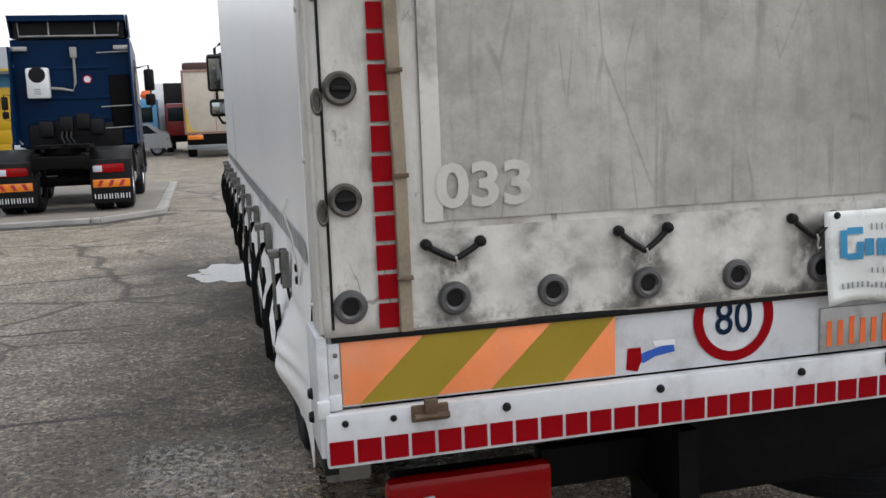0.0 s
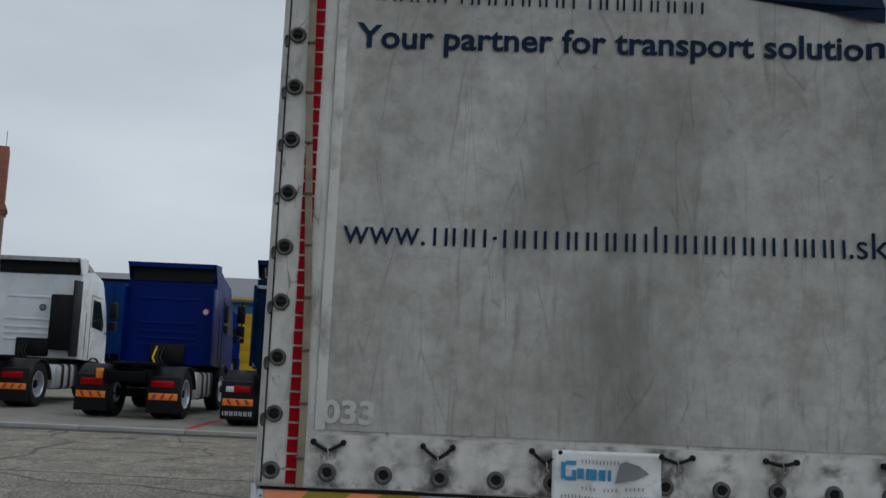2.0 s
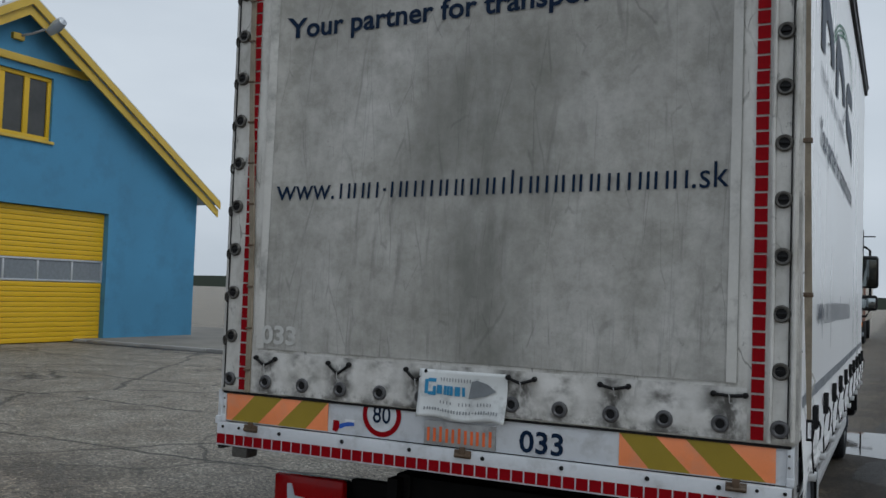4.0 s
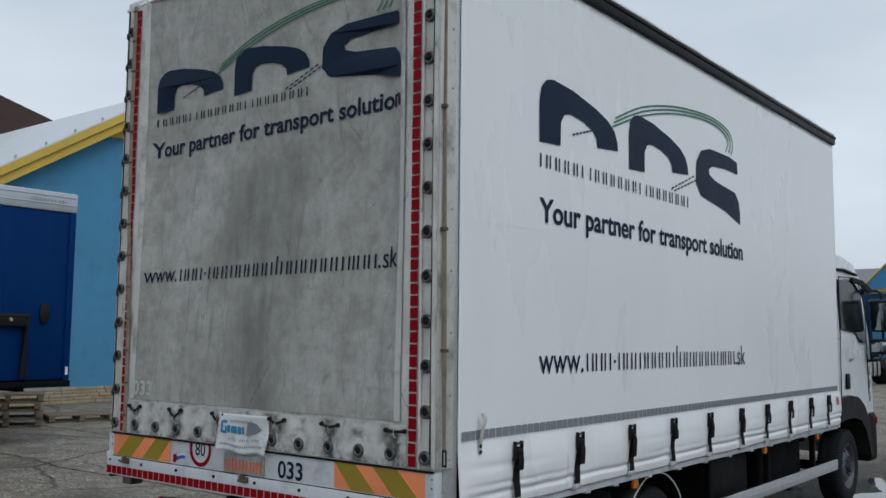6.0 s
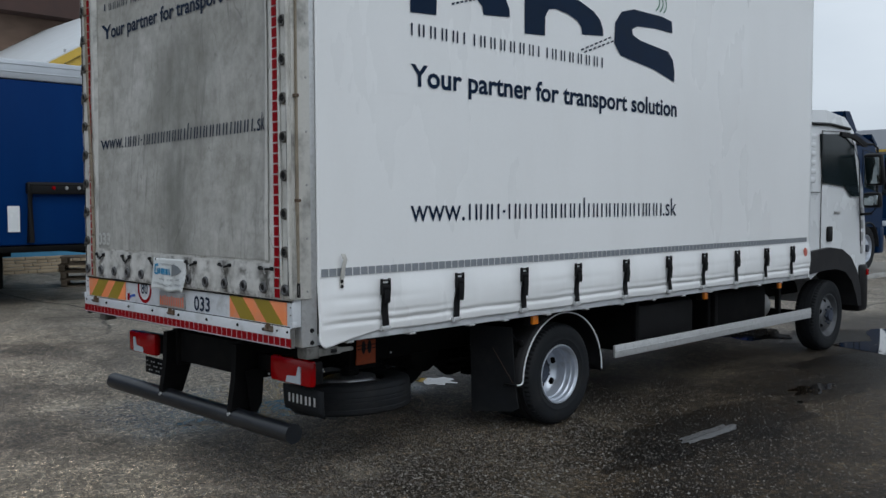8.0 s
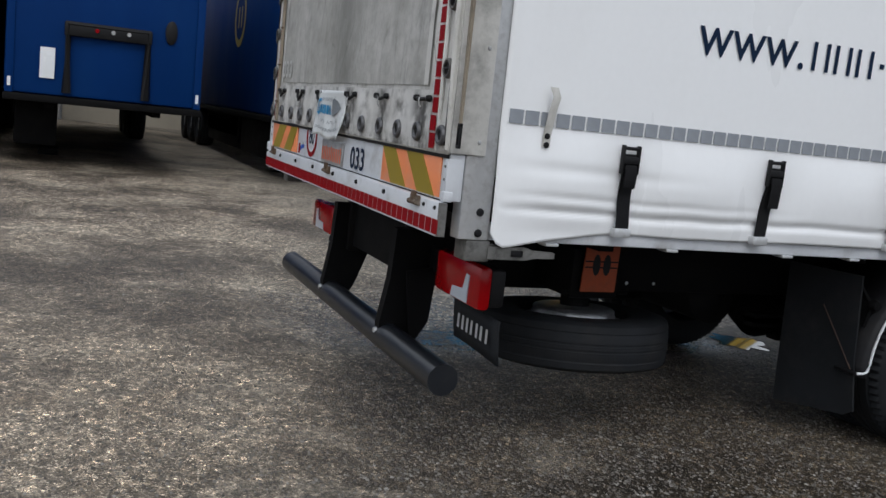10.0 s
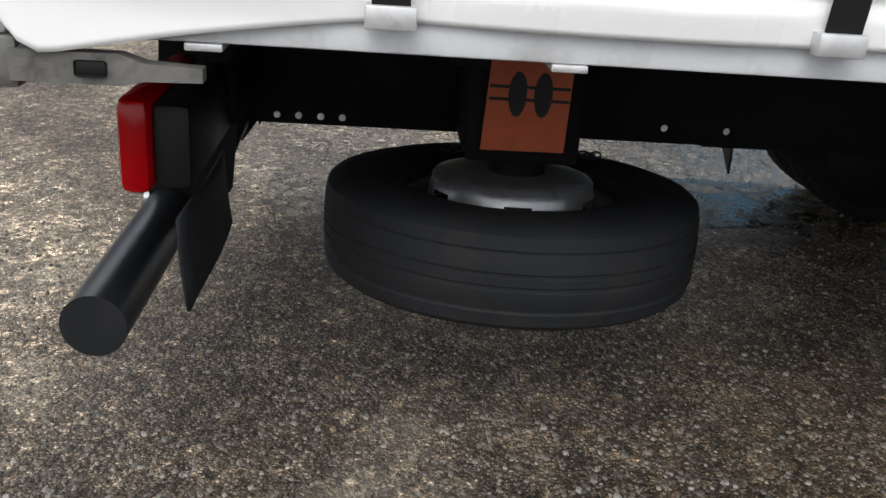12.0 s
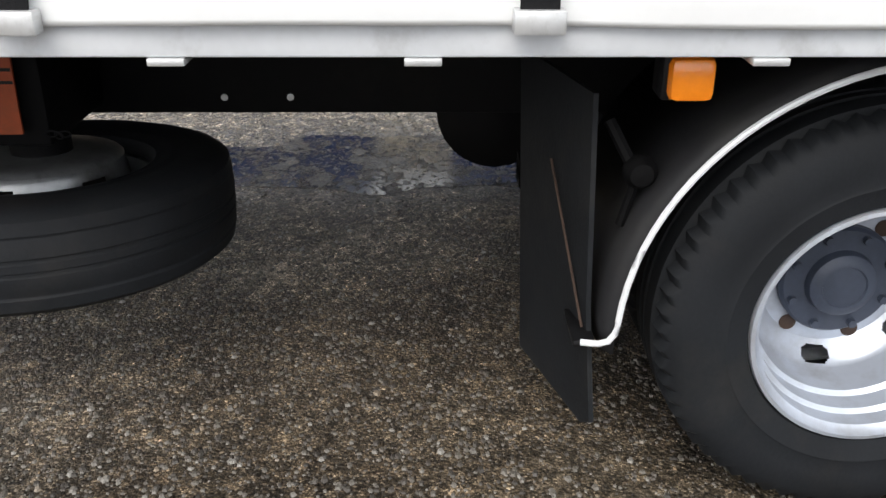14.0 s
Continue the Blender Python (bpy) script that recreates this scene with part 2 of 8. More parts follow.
class Nodes:
    """Short ways to wire a node material."""

    def __init__(self, name):
        self.m = bpy.data.materials.new(name)
        self.m.use_nodes = True
        self.n, self.l = self.m.node_tree.nodes, self.m.node_tree.links
        self.b = self.n["Principled BSDF"]
        self.co = self.n.new("ShaderNodeTexCoord").outputs["Object"]

    def plug(self, v, socket):
        if isinstance(v, (int, float, tuple)):
            socket.default_value = v
        else:
            self.l.new(v, socket)

    def mapped(self, scale=(1, 1, 1), turn=(0, 0, 0)):
        mp = self.n.new("ShaderNodeMapping")
        mp.inputs["Scale"].default_value, mp.inputs["Rotation"].default_value = scale, turn
        self.l.new(self.co, mp.inputs["Vector"])
        return mp.outputs[0]

    def noise(self, scale, detail=5, rough=0.5, co=None):
        t = self.n.new("ShaderNodeTexNoise")
        t.inputs["Scale"].default_value, t.inputs["Detail"].default_value, t.inputs["Roughness"].default_value = scale, detail, rough
        self.l.new(co or self.co, t.inputs["Vector"])
        return t.outputs["Fac"]

    def cells(self, scale, feature="F1", co=None):
        v = self.n.new("ShaderNodeTexVoronoi")
        v.feature = feature
        v.inputs["Scale"].default_value = scale
        self.l.new(co or self.co, v.inputs["Vector"])
        return v

    def warped(self, amount, scale, co=None):
        w = self.n.new("ShaderNodeTexNoise")
        w.inputs["Scale"].default_value, w.inputs["Detail"].default_value = scale, 8
        self.l.new(co or self.co, w.inputs["Vector"])
        x = self.n.new("ShaderNodeMix")
        x.data_type, x.blend_type = "RGBA", "LINEAR_LIGHT"
        x.inputs["Factor"].default_value = amount
        self.l.new(co or self.co, x.inputs[6])
        self.l.new(w.outputs["Color"], x.inputs[7])
        return x.outputs[2]

    def remap(self, value, a, c, d=0.0, e=1.0):
        r = self.n.new("ShaderNodeMapRange")
        r.interpolation_type = "SMOOTHSTEP"
        for key, v in zip(("From Min", "From Max", "To Min", "To Max"), (a, c, d, e)):
            r.inputs[key].default_value = v
        self.l.new(value, r.inputs["Value"])
        return r.outputs[0]

    def math(self, op, a, b=0.0, c=0.0):
        x = self.n.new("ShaderNodeMath")
        x.operation = op
        for v, socket in zip((a, b, c), x.inputs):
            self.plug(v, socket)
        return x.outputs[0]

    def mix(self, fac, one, two, mode="MIX"):
        x = self.n.new("ShaderNodeMix")
        x.data_type, x.blend_type = "RGBA", mode
        for slot, v in (("Factor", fac), (6, one), (7, two)):
            self.plug(v, x.inputs[slot])
        return x.outputs[2]

    def ramp(self, value, stops):
        r = self.n.new("ShaderNodeValToRGB")
        els = r.color_ramp.elements
        els[0].position, els[0].color = stops[0][0], (*stops[0][1], 1)
        els[1].position, els[1].color = stops[-1][0], (*stops[-1][1], 1)
        for at, c in stops[1:-1]:
            els.new(at).color = (*c, 1)
        self.l.new(value, r.inputs[0])
        return r.outputs[0]

    def axes(self):
        x = self.n.new("ShaderNodeSeparateXYZ")
        self.l.new(self.co, x.inputs[0])
        return x.outputs

    def relief(self, height, strength, distance):
        bp = self.n.new("ShaderNodeBump")
        bp.inputs["Strength"].default_value, bp.inputs["Distance"].default_value = strength, distance
        self.l.new(height, bp.inputs["Height"])
        self.l.new(bp.outputs[0], self.b.inputs["Normal"])


def panel_material():
    """Soiled grey tarpaulin: cloudy grime, a broad rubbed band, drip lines and crease marks."""
    k = Nodes("grey_soiled_tarpaulin")
    x, _, z = k.axes()
    cloud = k.noise(2.6, 8, 0.62, k.mapped((1.0, 1.0, 0.7)))
    col = k.ramp(cloud, ((0.30, (0.290, 0.284, 0.262)), (0.45, (0.352, 0.346, 0.324)), (0.56, (0.398, 0.392, 0.371)), (0.70, (0.47, 0.465, 0.447))))
    col = k.mix(1.0, col, k.ramp(k.noise(11, 9, 0.72), ((0.36, (0.80, 0.80, 0.77)), (0.5, (1.0, 0.995, 0.985)), (0.64, (1.17, 1.165, 1.16)))), "MULTIPLY")
    # broad soft smudge where hands and load rub, narrower towards the hem
    wander = k.math("MULTIPLY_ADD", k.noise(1.1, 5, 0.6), 0.34, -0.20)
    off = k.math("ABSOLUTE", k.math("ADD", x, wander))
    high = k.math("MULTIPLY", k.remap(off, 0.0, 0.62, 1.0, 0.0), k.math("MULTIPLY", k.remap(z, 2.85, 2.40, 0.0, 1.0), k.remap(z, 1.75, 2.15, 0.25, 1.0)))
    low = k.math("MULTIPLY", k.remap(off, 0.03, 0.34, 1.0, 0.0), k.remap(z, 2.2, 1.95, 0.0, 1.0))
    band = k.math("MULTIPLY", k.math("MAXIMUM", high, low), k.remap(k.noise(3.0, 9, 0.68, k.mapped((1.6, 1, 0.7))), 0.30, 0.66, 0.35, 0.85))
    side = k.math("MULTIPLY", k.remap(k.math("ABSOLUTE", x), 0.78, 1.06, 0.0, 0.55), k.math("MULTIPLY", k.remap(z, 2.3, 1.4, 0.0, 1.0), k.remap(k.noise(4.5, 7, 0.7), 0.40, 0.62)))
    band = k.math("MAXIMUM", band, side)
    col = k.mix(band, col, (0.150, 0.150, 0.134, 1))
    # finger-wide vertical smears
    smear = k.math("MULTIPLY", k.remap(k.noise(9, 6, 0.65, k.mapped((1.7, 1, 0.16))), 0.54, 0.68, 0.0, 0.42), k.remap(z, 2.5, 1.7, 0.2, 1.0))
    col = k.mix(smear, col, (0.135, 0.134, 0.12, 1))
    # drips from the lower edge and long vertical lines
    drip = k.math("MULTIPLY", k.remap(k.noise(15, 4, 0.6, k.mapped((1.4, 1, 0.10))), 0.56, 0.72, 0.0, 0.62), k.remap(z, 1.70, 1.31, 0.04, 1.0))
    col = k.mix(drip, col, (0.075, 0.075, 0.068, 1))
    # creases and scratches
    for turn, scale, amount in (((0, 0.75, 0), (3.0, 1, 0.5), 0.30), ((0, -0.62, 0), (2.6, 1, 0.6), 0.32), ((0, 0.1, 0), (4.5, 1, 0.35), 0.22), ((0, 1.1, 0), (5.0, 1, 0.9), 0.35), ((0, -1.0, 0), (6.0, 1, 1.1), 0.30)):
        e = k.cells(1.3, "DISTANCE_TO_EDGE", k.warped(0.05, 3.0, k.mapped(scale, turn))).outputs["Distance"]
        line = k.math("MULTIPLY", k.remap(e, 0.003, 0.013, amount, 0.0), k.remap(k.noise(2.3, 4, 0.5, k.mapped(scale, turn)), 0.52, 0.62))
        col = k.mix(line, col, (0.10, 0.10, 0.092, 1))
    speck = k.remap(k.noise(55, 3, 0.6), 0.66, 0.75, 0.0, 0.35)
    col = k.mix(speck, col, (0.13, 0.13, 0.12, 1))
    k.plug(col, k.b.inputs["Base Color"])
    k.b.inputs["Roughness"].default_value = 0.62
    k.relief(k.math("ADD", cloud, k.math("MULTIPLY", k.noise(90, 3), 0.15)), 0.25, 0.008)
    return k.m


M_PANEL = panel_material()


def strip_material():
    """White vinyl eyelet strip, scuffed black in patches and thin scratches."""
    k = Nodes("scuffed_white_vinyl")
    col = k.ramp(k.noise(5, 8, 0.68, k.mapped((1, 1, 0.5))), ((0.33, (0.30, 0.285, 0.25)), (0.47, (0.52, 0.51, 0.48)), (0.64, (0.66, 0.65, 0.62))))
    scuff = k.remap(k.noise(13, 8, 0.75, k.mapped((1.3, 1, 0.7))), 0.56, 0.70, 0.0, 0.85)
    col = k.mix(scuff, col, (0.06, 0.056, 0.048, 1))
    line = k.cells(3.0, "DISTANCE_TO_EDGE", k.warped(0.06, 4.0, k.mapped((3.5, 1, 1.0), (0, 0.3, 0)))).outputs["Distance"]
    col = k.mix(k.math("MULTIPLY", k.remap(line, 0.004, 0.016, 0.6, 0.0), k.remap(k.noise(4, 3), 0.5, 0.6)), col, (0.10, 0.095, 0.08, 1))
    k.plug(col, k.b.inputs["Base Color"])
    k.b.inputs["Roughness"].default_value = 0.5
    k.relief(k.noise(18, 6, 0.6), 0.35, 0.008)
    return k.m


M_STRIP = strip_material()


def hem_material():
    """White vinyl hem with black rub marks round the eyelets and under the loops."""
    k = Nodes("grimy_white_hem")
    x, _, z = k.axes()
    col = k.ramp(k.noise(7, 8, 0.65), ((0.32, (0.36, 0.35, 0.32)), (0.46, (0.56, 0.55, 0.525)), (0.66, (0.68, 0.67, 0.65))))
    near = k.math("ABSOLUTE", k.math("SUBTRACT", k.math("FRACT", k.math("MULTIPLY_ADD", x, 5.0, 6.5)), 0.5))
    mark = k.math("MULTIPLY", k.remap(near, 0.08, 0.48, 1.0, 0.15), k.remap(k.noise(9, 4, 0.55, k.mapped((1, 1, 1.3), (0, 0.5, 0))), 0.42, 0.68, 0.0, 0.9))
    col = k.mix(mark, col, (0.07, 0.067, 0.06, 1))
    streak = k.math("MULTIPLY", k.remap(k.noise(14, 5, 0.6, k.mapped((1, 1, 0.3), (0, 0.55, 0))), 0.58, 0.70, 0.0, 0.6), k.remap(k.noise(4, 3), 0.42, 0.58))
    col = k.mix(streak, col, (0.08, 0.076, 0.068, 1))
    # black smears where the rubber loops chafe
    gap = k.math("ABSOLUTE", k.math("ADD", x, 1.0))
    for cx in (-0.61, -0.225, 0.24, 0.612, 1.03):
        gap = k.math("MINIMUM", gap, k.math("ABSOLUTE", k.math("SUBTRACT", x, cx)))
    chafe = k.math("MULTIPLY", k.remap(gap, 0.0, 0.085, 1.0, 0.0), k.math("MULTIPLY", k.remap(k.noise(16, 6, 0.65, k.mapped((1, 1, 0.6), (0, 0.4, 0))), 0.40, 0.60, 0.0, 0.95), k.remap(z, 1.275, 1.235)))
    col = k.mix(chafe, col, (0.055, 0.052, 0.046, 1))
    low = k.math("MULTIPLY", k.remap(z, 1.15, 1.098, 0.0, 1.0), k.remap(k.noise(16, 6, 0.7), 0.42, 0.62, 0.0, 0.8))
    col = k.mix(low, col, (0.06, 0.057, 0.05, 1))
    k.plug(col, k.b.inputs["Base Color"])
    k.b.inputs["Roughness"].default_value = 0.5
    k.relief(k.noise(26, 6, 0.6), 0.35, 0.006)
    return k.m


M_HEM = hem_material()


def ground_surface(k):
    """Wires the yard's colours; returns colour, roughness, height and gloss."""
    x, y, _ = k.axes()
    stones = k.cells(88, "F1", k.warped(0.004, 30))
    sep = k.n.new("ShaderNodeSeparateColor")
    k.l.new(stones.outputs["Color"], sep.inputs[0])
    big = k.ramp(sep.outputs[0], ((0.0, (0.026, 0.023, 0.020)), (0.40, (0.052, 0.046, 0.040)), (0.62, (0.094, 0.083, 0.071)), (0.82, (0.165, 0.152, 0.135)), (1.0, (0.36, 0.345, 0.32))))
    fine_c = k.cells(240)
    sep2 = k.n.new("ShaderNodeSeparateColor")
    k.l.new(fine_c.outputs["Color"], sep2.inputs[0])
    small = k.ramp(sep2.outputs[1], ((0.0, (0.022, 0.020, 0.018)), (0.55, (0.062, 0.055, 0.047)), (0.85, (0.13, 0.118, 0.104)), (1.0, (0.30, 0.285, 0.265))))
    gap = k.remap(stones.outputs["Distance"], 0.30, 0.50)
    asphalt = k.mix(k.math("MAXIMUM", gap, k.remap(sep.outputs[1], 0.45, 0.5)), big, small)
    patches = k.noise(0.55, 7, 0.62)
    asphalt = k.mix(1.0, asphalt, k.mix(k.remap(patches, 0.40, 0.60), (0.60, 0.55, 0.50, 1), (1.86, 1.77, 1.63, 1)), "MULTIPLY")
    dusty = k.remap(k.noise(1.15, 9, 0.68), 0.52, 0.64, 0.0, 0.55)
    asphalt = k.mix(dusty, asphalt, k.mix(1.0, (0.21, 0.19, 0.162, 1), k.ramp(k.noise(60, 4, 0.7), ((0.35, (0.6, 0.6, 0.6)), (0.65, (1.35, 1.35, 1.35)))), "MULTIPLY"))
    # paler ground behind and west of the lorry; wet sheen is partly put into this colour
    pale = k.math("MULTIPLY", k.remap(k.math("MULTIPLY_ADD", k.noise(0.9, 7, 0.6), 1.4, x), 2.1, 1.5), k.remap(k.math("MULTIPLY_ADD", k.noise(0.6, 6), 2.0, y), 3.8, 2.4))
    asphalt = k.mix(pale, asphalt, k.mix(1.0, asphalt, (2.0, 1.96, 1.90, 1), "MULTIPLY"))
    # concrete slabs to the north-west
    concrete = k.ramp(k.noise(1.8, 9, 0.68), ((0.34, (0.165, 0.143, 0.115)), (0.50, (0.25, 0.222, 0.183)), (0.66, (0.34, 0.308, 0.262))))
    concrete = k.mix(k.remap(k.noise(70, 4, 0.7), 0.54, 0.66, 0, 0.6), concrete, (0.37, 0.345, 0.305, 1))
    concrete = k.mix(k.remap(k.noise(34, 6, 0.75, k.mapped((1, 1, 1), (0, 0, 0.6))), 0.53, 0.64, 0, 0.75), concrete, (0.055, 0.047, 0.038, 1))
    joint = k.math("ABSOLUTE", k.math("SUBTRACT", k.math("FRACT", k.math("MULTIPLY", k.math("MULTIPLY_ADD", k.noise(0.45, 6, 0.6), 0.8, y), 0.42)), 0.5))
    concrete = k.mix(k.math("MULTIPLY", k.remap(joint, 0.006, 0.020, 0.95, 0.0), k.remap(k.noise(0.9, 4), 0.38, 0.46)), concrete, (0.035, 0.03, 0.025, 1))
    for scale, wide, lo in ((0.23, 0.012, 0.22), (0.50, 0.015, 0.46)):
        e = k.cells(scale, "DISTANCE_TO_EDGE", k.warped(0.30, 0.9)).outputs["Distance"]
        line = k.math("MULTIPLY", k.remap(e, wide * 0.25, wide, 0.75, 0.0), k.remap(k.noise(0.6, 4), lo, lo + 0.1))
        concrete = k.mix(line, concrete, (0.04, 0.035, 0.03, 1))
    grain = k.ramp(k.noise(34, 3, 0.85), ((0.38, (0.55, 0.55, 0.54)), (0.50, (0.95, 0.945, 0.93)), (0.60, (1.45, 1.43, 1.40))))
    pebble = k.n.new("ShaderNodeSeparateColor")
    k.l.new(k.cells(46, "F1", k.warped(0.01, 20)).outputs["Color"], pebble.inputs[0])
    grain = k.mix(0.85, grain, k.mix(1.0, grain, k.ramp(pebble.outputs[2], ((0.0, (0.48, 0.475, 0.47)), (0.5, (0.88, 0.875, 0.86)), (0.8, (1.30, 1.285, 1.26)), (1.0, (2.0, 1.96, 1.90)))), "MULTIPLY"))
    cobble = k.n.new("ShaderNodeSeparateColor")
    k.l.new(k.cells(21, "F1", k.warped(0.02, 12)).outputs["Color"], cobble.inputs[0])
    clump = k.ramp(cobble.outputs[0], ((0.0, (0.62, 0.61, 0.59)), (0.6, (0.95, 0.94, 0.92)), (1.0, (1.55, 1.50, 1.42))))
    concrete = k.mix(1.0, concrete, grain, "MULTIPLY")
    asphalt = k.mix(0.85, asphalt, k.mix(1.0, k.mix(1.0, asphalt, grain, "MULTIPLY"), clump, "MULTIPLY"))
    edge = k.math("MULTIPLY_ADD", k.noise(0.7, 7, 0.6), 3.2, x)
    west = k.math("MULTIPLY", k.remap(edge, -1.0, 0.1, 1.0, 0.0), k.remap(k.math("MULTIPLY_ADD", k.noise(0.5, 6), 4.0, y), 2.5, 5.5))
    north = k.math("MULTIPLY", k.remap(k.math("MULTIPLY_ADD", k.noise(0.4, 6), 5.0, y), 11.0, 15.0, 0.0, 0.9), k.remap(k.math("MULTIPLY_ADD", k.noise(0.5, 6), 4.0, x), 1.0, 4.5, 1.0, 0.15))
    col = k.mix(k.math("MAXIMUM", west, north), asphalt, concrete)
    # damp ground east of the lorry
    wet = k.math("MULTIPLY", k.remap(k.math("MULTIPLY_ADD", k.noise(0.6, 7, 0.6), 2.5, x), 2.2, 3.3), k.remap(k.math("MULTIPLY_ADD", k.noise(0.5, 6), 3.0, y), 2.4, 4.4))
    wet = k.math("MAXIMUM", wet, k.remap(k.noise(0.42, 8, 0.65), 0.57, 0.68, 0.0, 0.7))
    # damp brown strip under and beside the lorry, darkened further for the lorry's shade
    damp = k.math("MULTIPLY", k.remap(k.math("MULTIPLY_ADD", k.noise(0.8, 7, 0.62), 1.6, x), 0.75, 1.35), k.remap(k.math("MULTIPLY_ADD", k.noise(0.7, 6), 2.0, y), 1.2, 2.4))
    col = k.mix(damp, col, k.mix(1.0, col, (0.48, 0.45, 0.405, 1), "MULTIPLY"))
    tint = k.mix(k.remap(x, 6.0, 10.0), (0.72, 0.66, 0.58, 1), (0.34, 0.31, 0.28, 1))
    col = k.mix(wet, col, k.mix(1.0, col, tint, "MULTIPLY"))
    # darker grit a little way off the lorry's east side
    dark_grit = k.math("MULTIPLY", k.remap(k.math("MULTIPLY_ADD", k.noise(0.7, 7, 0.62), 1.4, x), 2.2, 3.0), k.remap(k.math("MULTIPLY_ADD", k.noise(0.5, 6), 2.0, y), -2.0, -0.8))
    dark_grit = k.math("MULTIPLY", dark_grit, k.remap(k.math("MULTIPLY_ADD", k.noise(0.5, 6), 2.0, y), 4.2, 2.6, 0.25, 1.0))
    col = k.mix(dark_grit, col, k.mix(1.0, col, (0.80, 0.75, 0.68, 1), "MULTIPLY"))
    # oily dark wheel tracks and mud east of the lorry
    east = k.math("MULTIPLY", k.remap(k.math("MULTIPLY_ADD", k.noise(0.3, 6, 0.6), 4.0, x), 4.5, 7.0), k.remap(k.math("MULTIPLY_ADD", k.noise(0.3, 6), 4.0, y), 9.0, 14.0))
    col = k.mix(east, col, k.mix(1.0, col, k.mix(k.remap(k.noise(0.8, 7, 0.65), 0.42, 0.58), (0.34, 0.32, 0.29, 1), (0.62, 0.59, 0.54, 1)), "MULTIPLY"))
    # thin film of water west of the chassis
    film = k.math("MULTIPLY", k.remap(k.math("ABSOLUTE", k.math("ADD", x, k.math("MULTIPLY_ADD", k.noise(1.5, 6, 0.6), 0.7, 0.85))), 0.55, 0.95, 1.0, 0.0),
                  k.remap(k.math("ABSOLUTE", k.math("ADD", y, k.math("MULTIPLY_ADD", k.noise(1.1, 6, 0.6), 0.9, -1.85))), 1.1, 1.6, 1.0, 0.0))
    film = k.math("MULTIPLY", film, k.remap(k.noise(24, 5, 0.7), 0.40, 0.52, 0.45, 1.0))
    rough = k.mix(wet, (0.60, 0.60, 0.60, 1), (0.45, 0.45, 0.45, 1))
    rough = k.mix(film, rough, (0.13, 0.13, 0.13, 1))
    height = k.math("MULTIPLY_ADD", k.remap(stones.outputs["Distance"], 0.1, 0.55, 1.0, 0.0), 0.7, k.math("MULTIPLY_ADD", k.noise(34, 3, 0.85), 2.2, k.math("MULTIPLY", k.noise(240, 3), 0.5)))
    height = k.math("MULTIPLY", height, k.remap(film, 0.0, 1.0, 1.0, 0.25))
    gloss = k.math("MAXIMUM", k.math("MULTIPLY", film, 0.75), k.remap(x, 1.5, 0.6, 0.10, 0.40))
    return col, rough, height, gloss


def ground_material():
    """Worn asphalt with exposed stones, cracked concrete to the north-west, damp patches."""
    k = Nodes("worn_yard_surface")
    col, rough, height, gloss_level = ground_surface(k)
    k.plug(col, k.b.inputs["Base Color"])
    k.plug(rough, k.b.inputs["Roughness"])
    k.plug(gloss_level, k.b.inputs["Specular IOR Level"])
    k.relief(height, 0.8, 0.007)
    return k.m


M_GROUND = ground_material()


def water_material(name, lo, gloss, spec=0.5):
    """Shallow rainwater with stones standing out of it in patches."""
    k = Nodes(name)
    col, rough, height, gloss_level = ground_surface(k)
    dry = k.math("MAXIMUM", k.remap(k.noise(5.5, 8, 0.75), lo, lo + 0.05), k.remap(k.noise(38, 4, 0.6), lo + 0.05, lo + 0.09))
    dark = k.mix(1.0, col, (0.30, 0.28, 0.26, 1), "MULTIPLY")
    k.plug(k.mix(dry, dark, k.mix(1.0, col, (0.36, 0.335, 0.30, 1), "MULTIPLY")), k.b.inputs["Base Color"])
    k.plug(k.mix(dry, (gloss, gloss, gloss, 1), (0.40, 0.40, 0.40, 1)), k.b.inputs["Roughness"])
    k.b.inputs["Specular IOR Level"].default_value = spec
    k.relief(k.math("MULTIPLY", height, dry), 0.8, 0.007)
    return k.m


M_WATER = water_material("puddle_water", 0.64, 0.03)
M_WETGRIT = water_material("wet_gritty_film", 0.50, 0.10)
M_DARKMUD = water_material("wet_dark_mud", 0.42, 0.45, 0.08)


def grit_material():
    k = Nodes("gravel_stone")
    g = k.n.new("ShaderNodeNewGeometry")
    k.plug(k.ramp(g.outputs["Random Per Island"], ((0.0, (0.045, 0.040, 0.035)), (0.42, (0.092, 0.081, 0.069)), (0.70, (0.15, 0.137, 0.118)), (0.90, (0.19, 0.177, 0.157)), (0.985, (0.29, 0.278, 0.255)), (1.0, (0.26, 0.18, 0.10)))), k.b.inputs["Base Color"])
    k.b.inputs["Roughness"].default_value = 0.55
    return k.m


M_GRIT = grit_material()


# ---- building helpers ----
def part(name, bm, material, parent=None, label="", angle=35):
    """Links a bmesh as one mesh object under a thing or a part."""
    me = bpy.data.meshes.new(name)
    bmesh.ops.recalc_face_normals(bm, faces=bm.faces)
    bm.to_mesh(me)
    bm.free()
    me.materials.append(material)
    for p in me.polygons:
        p.use_smooth = True
    me.set_sharp_from_angle(angle=radians(angle))
    ob = new(name, me)
    ob.parent = parent
    return tagged(ob, label)


def share(name, me, parent, m):
    """Another object on a mesh that is already there."""
    ob = new(name, me)
    ob.parent = parent
    ob.matrix_basis = m
    return ob


def thing(name, label, category, m=None, group=""):
    ob = new(name)
    ob.empty_display_size = 0.2
    if m is not None:
        ob.matrix_basis = m
    return tagged(ob, label, category, group)


def setting(ob, label="", category=""):
    return tagged(ob, label, category, kind="structure")


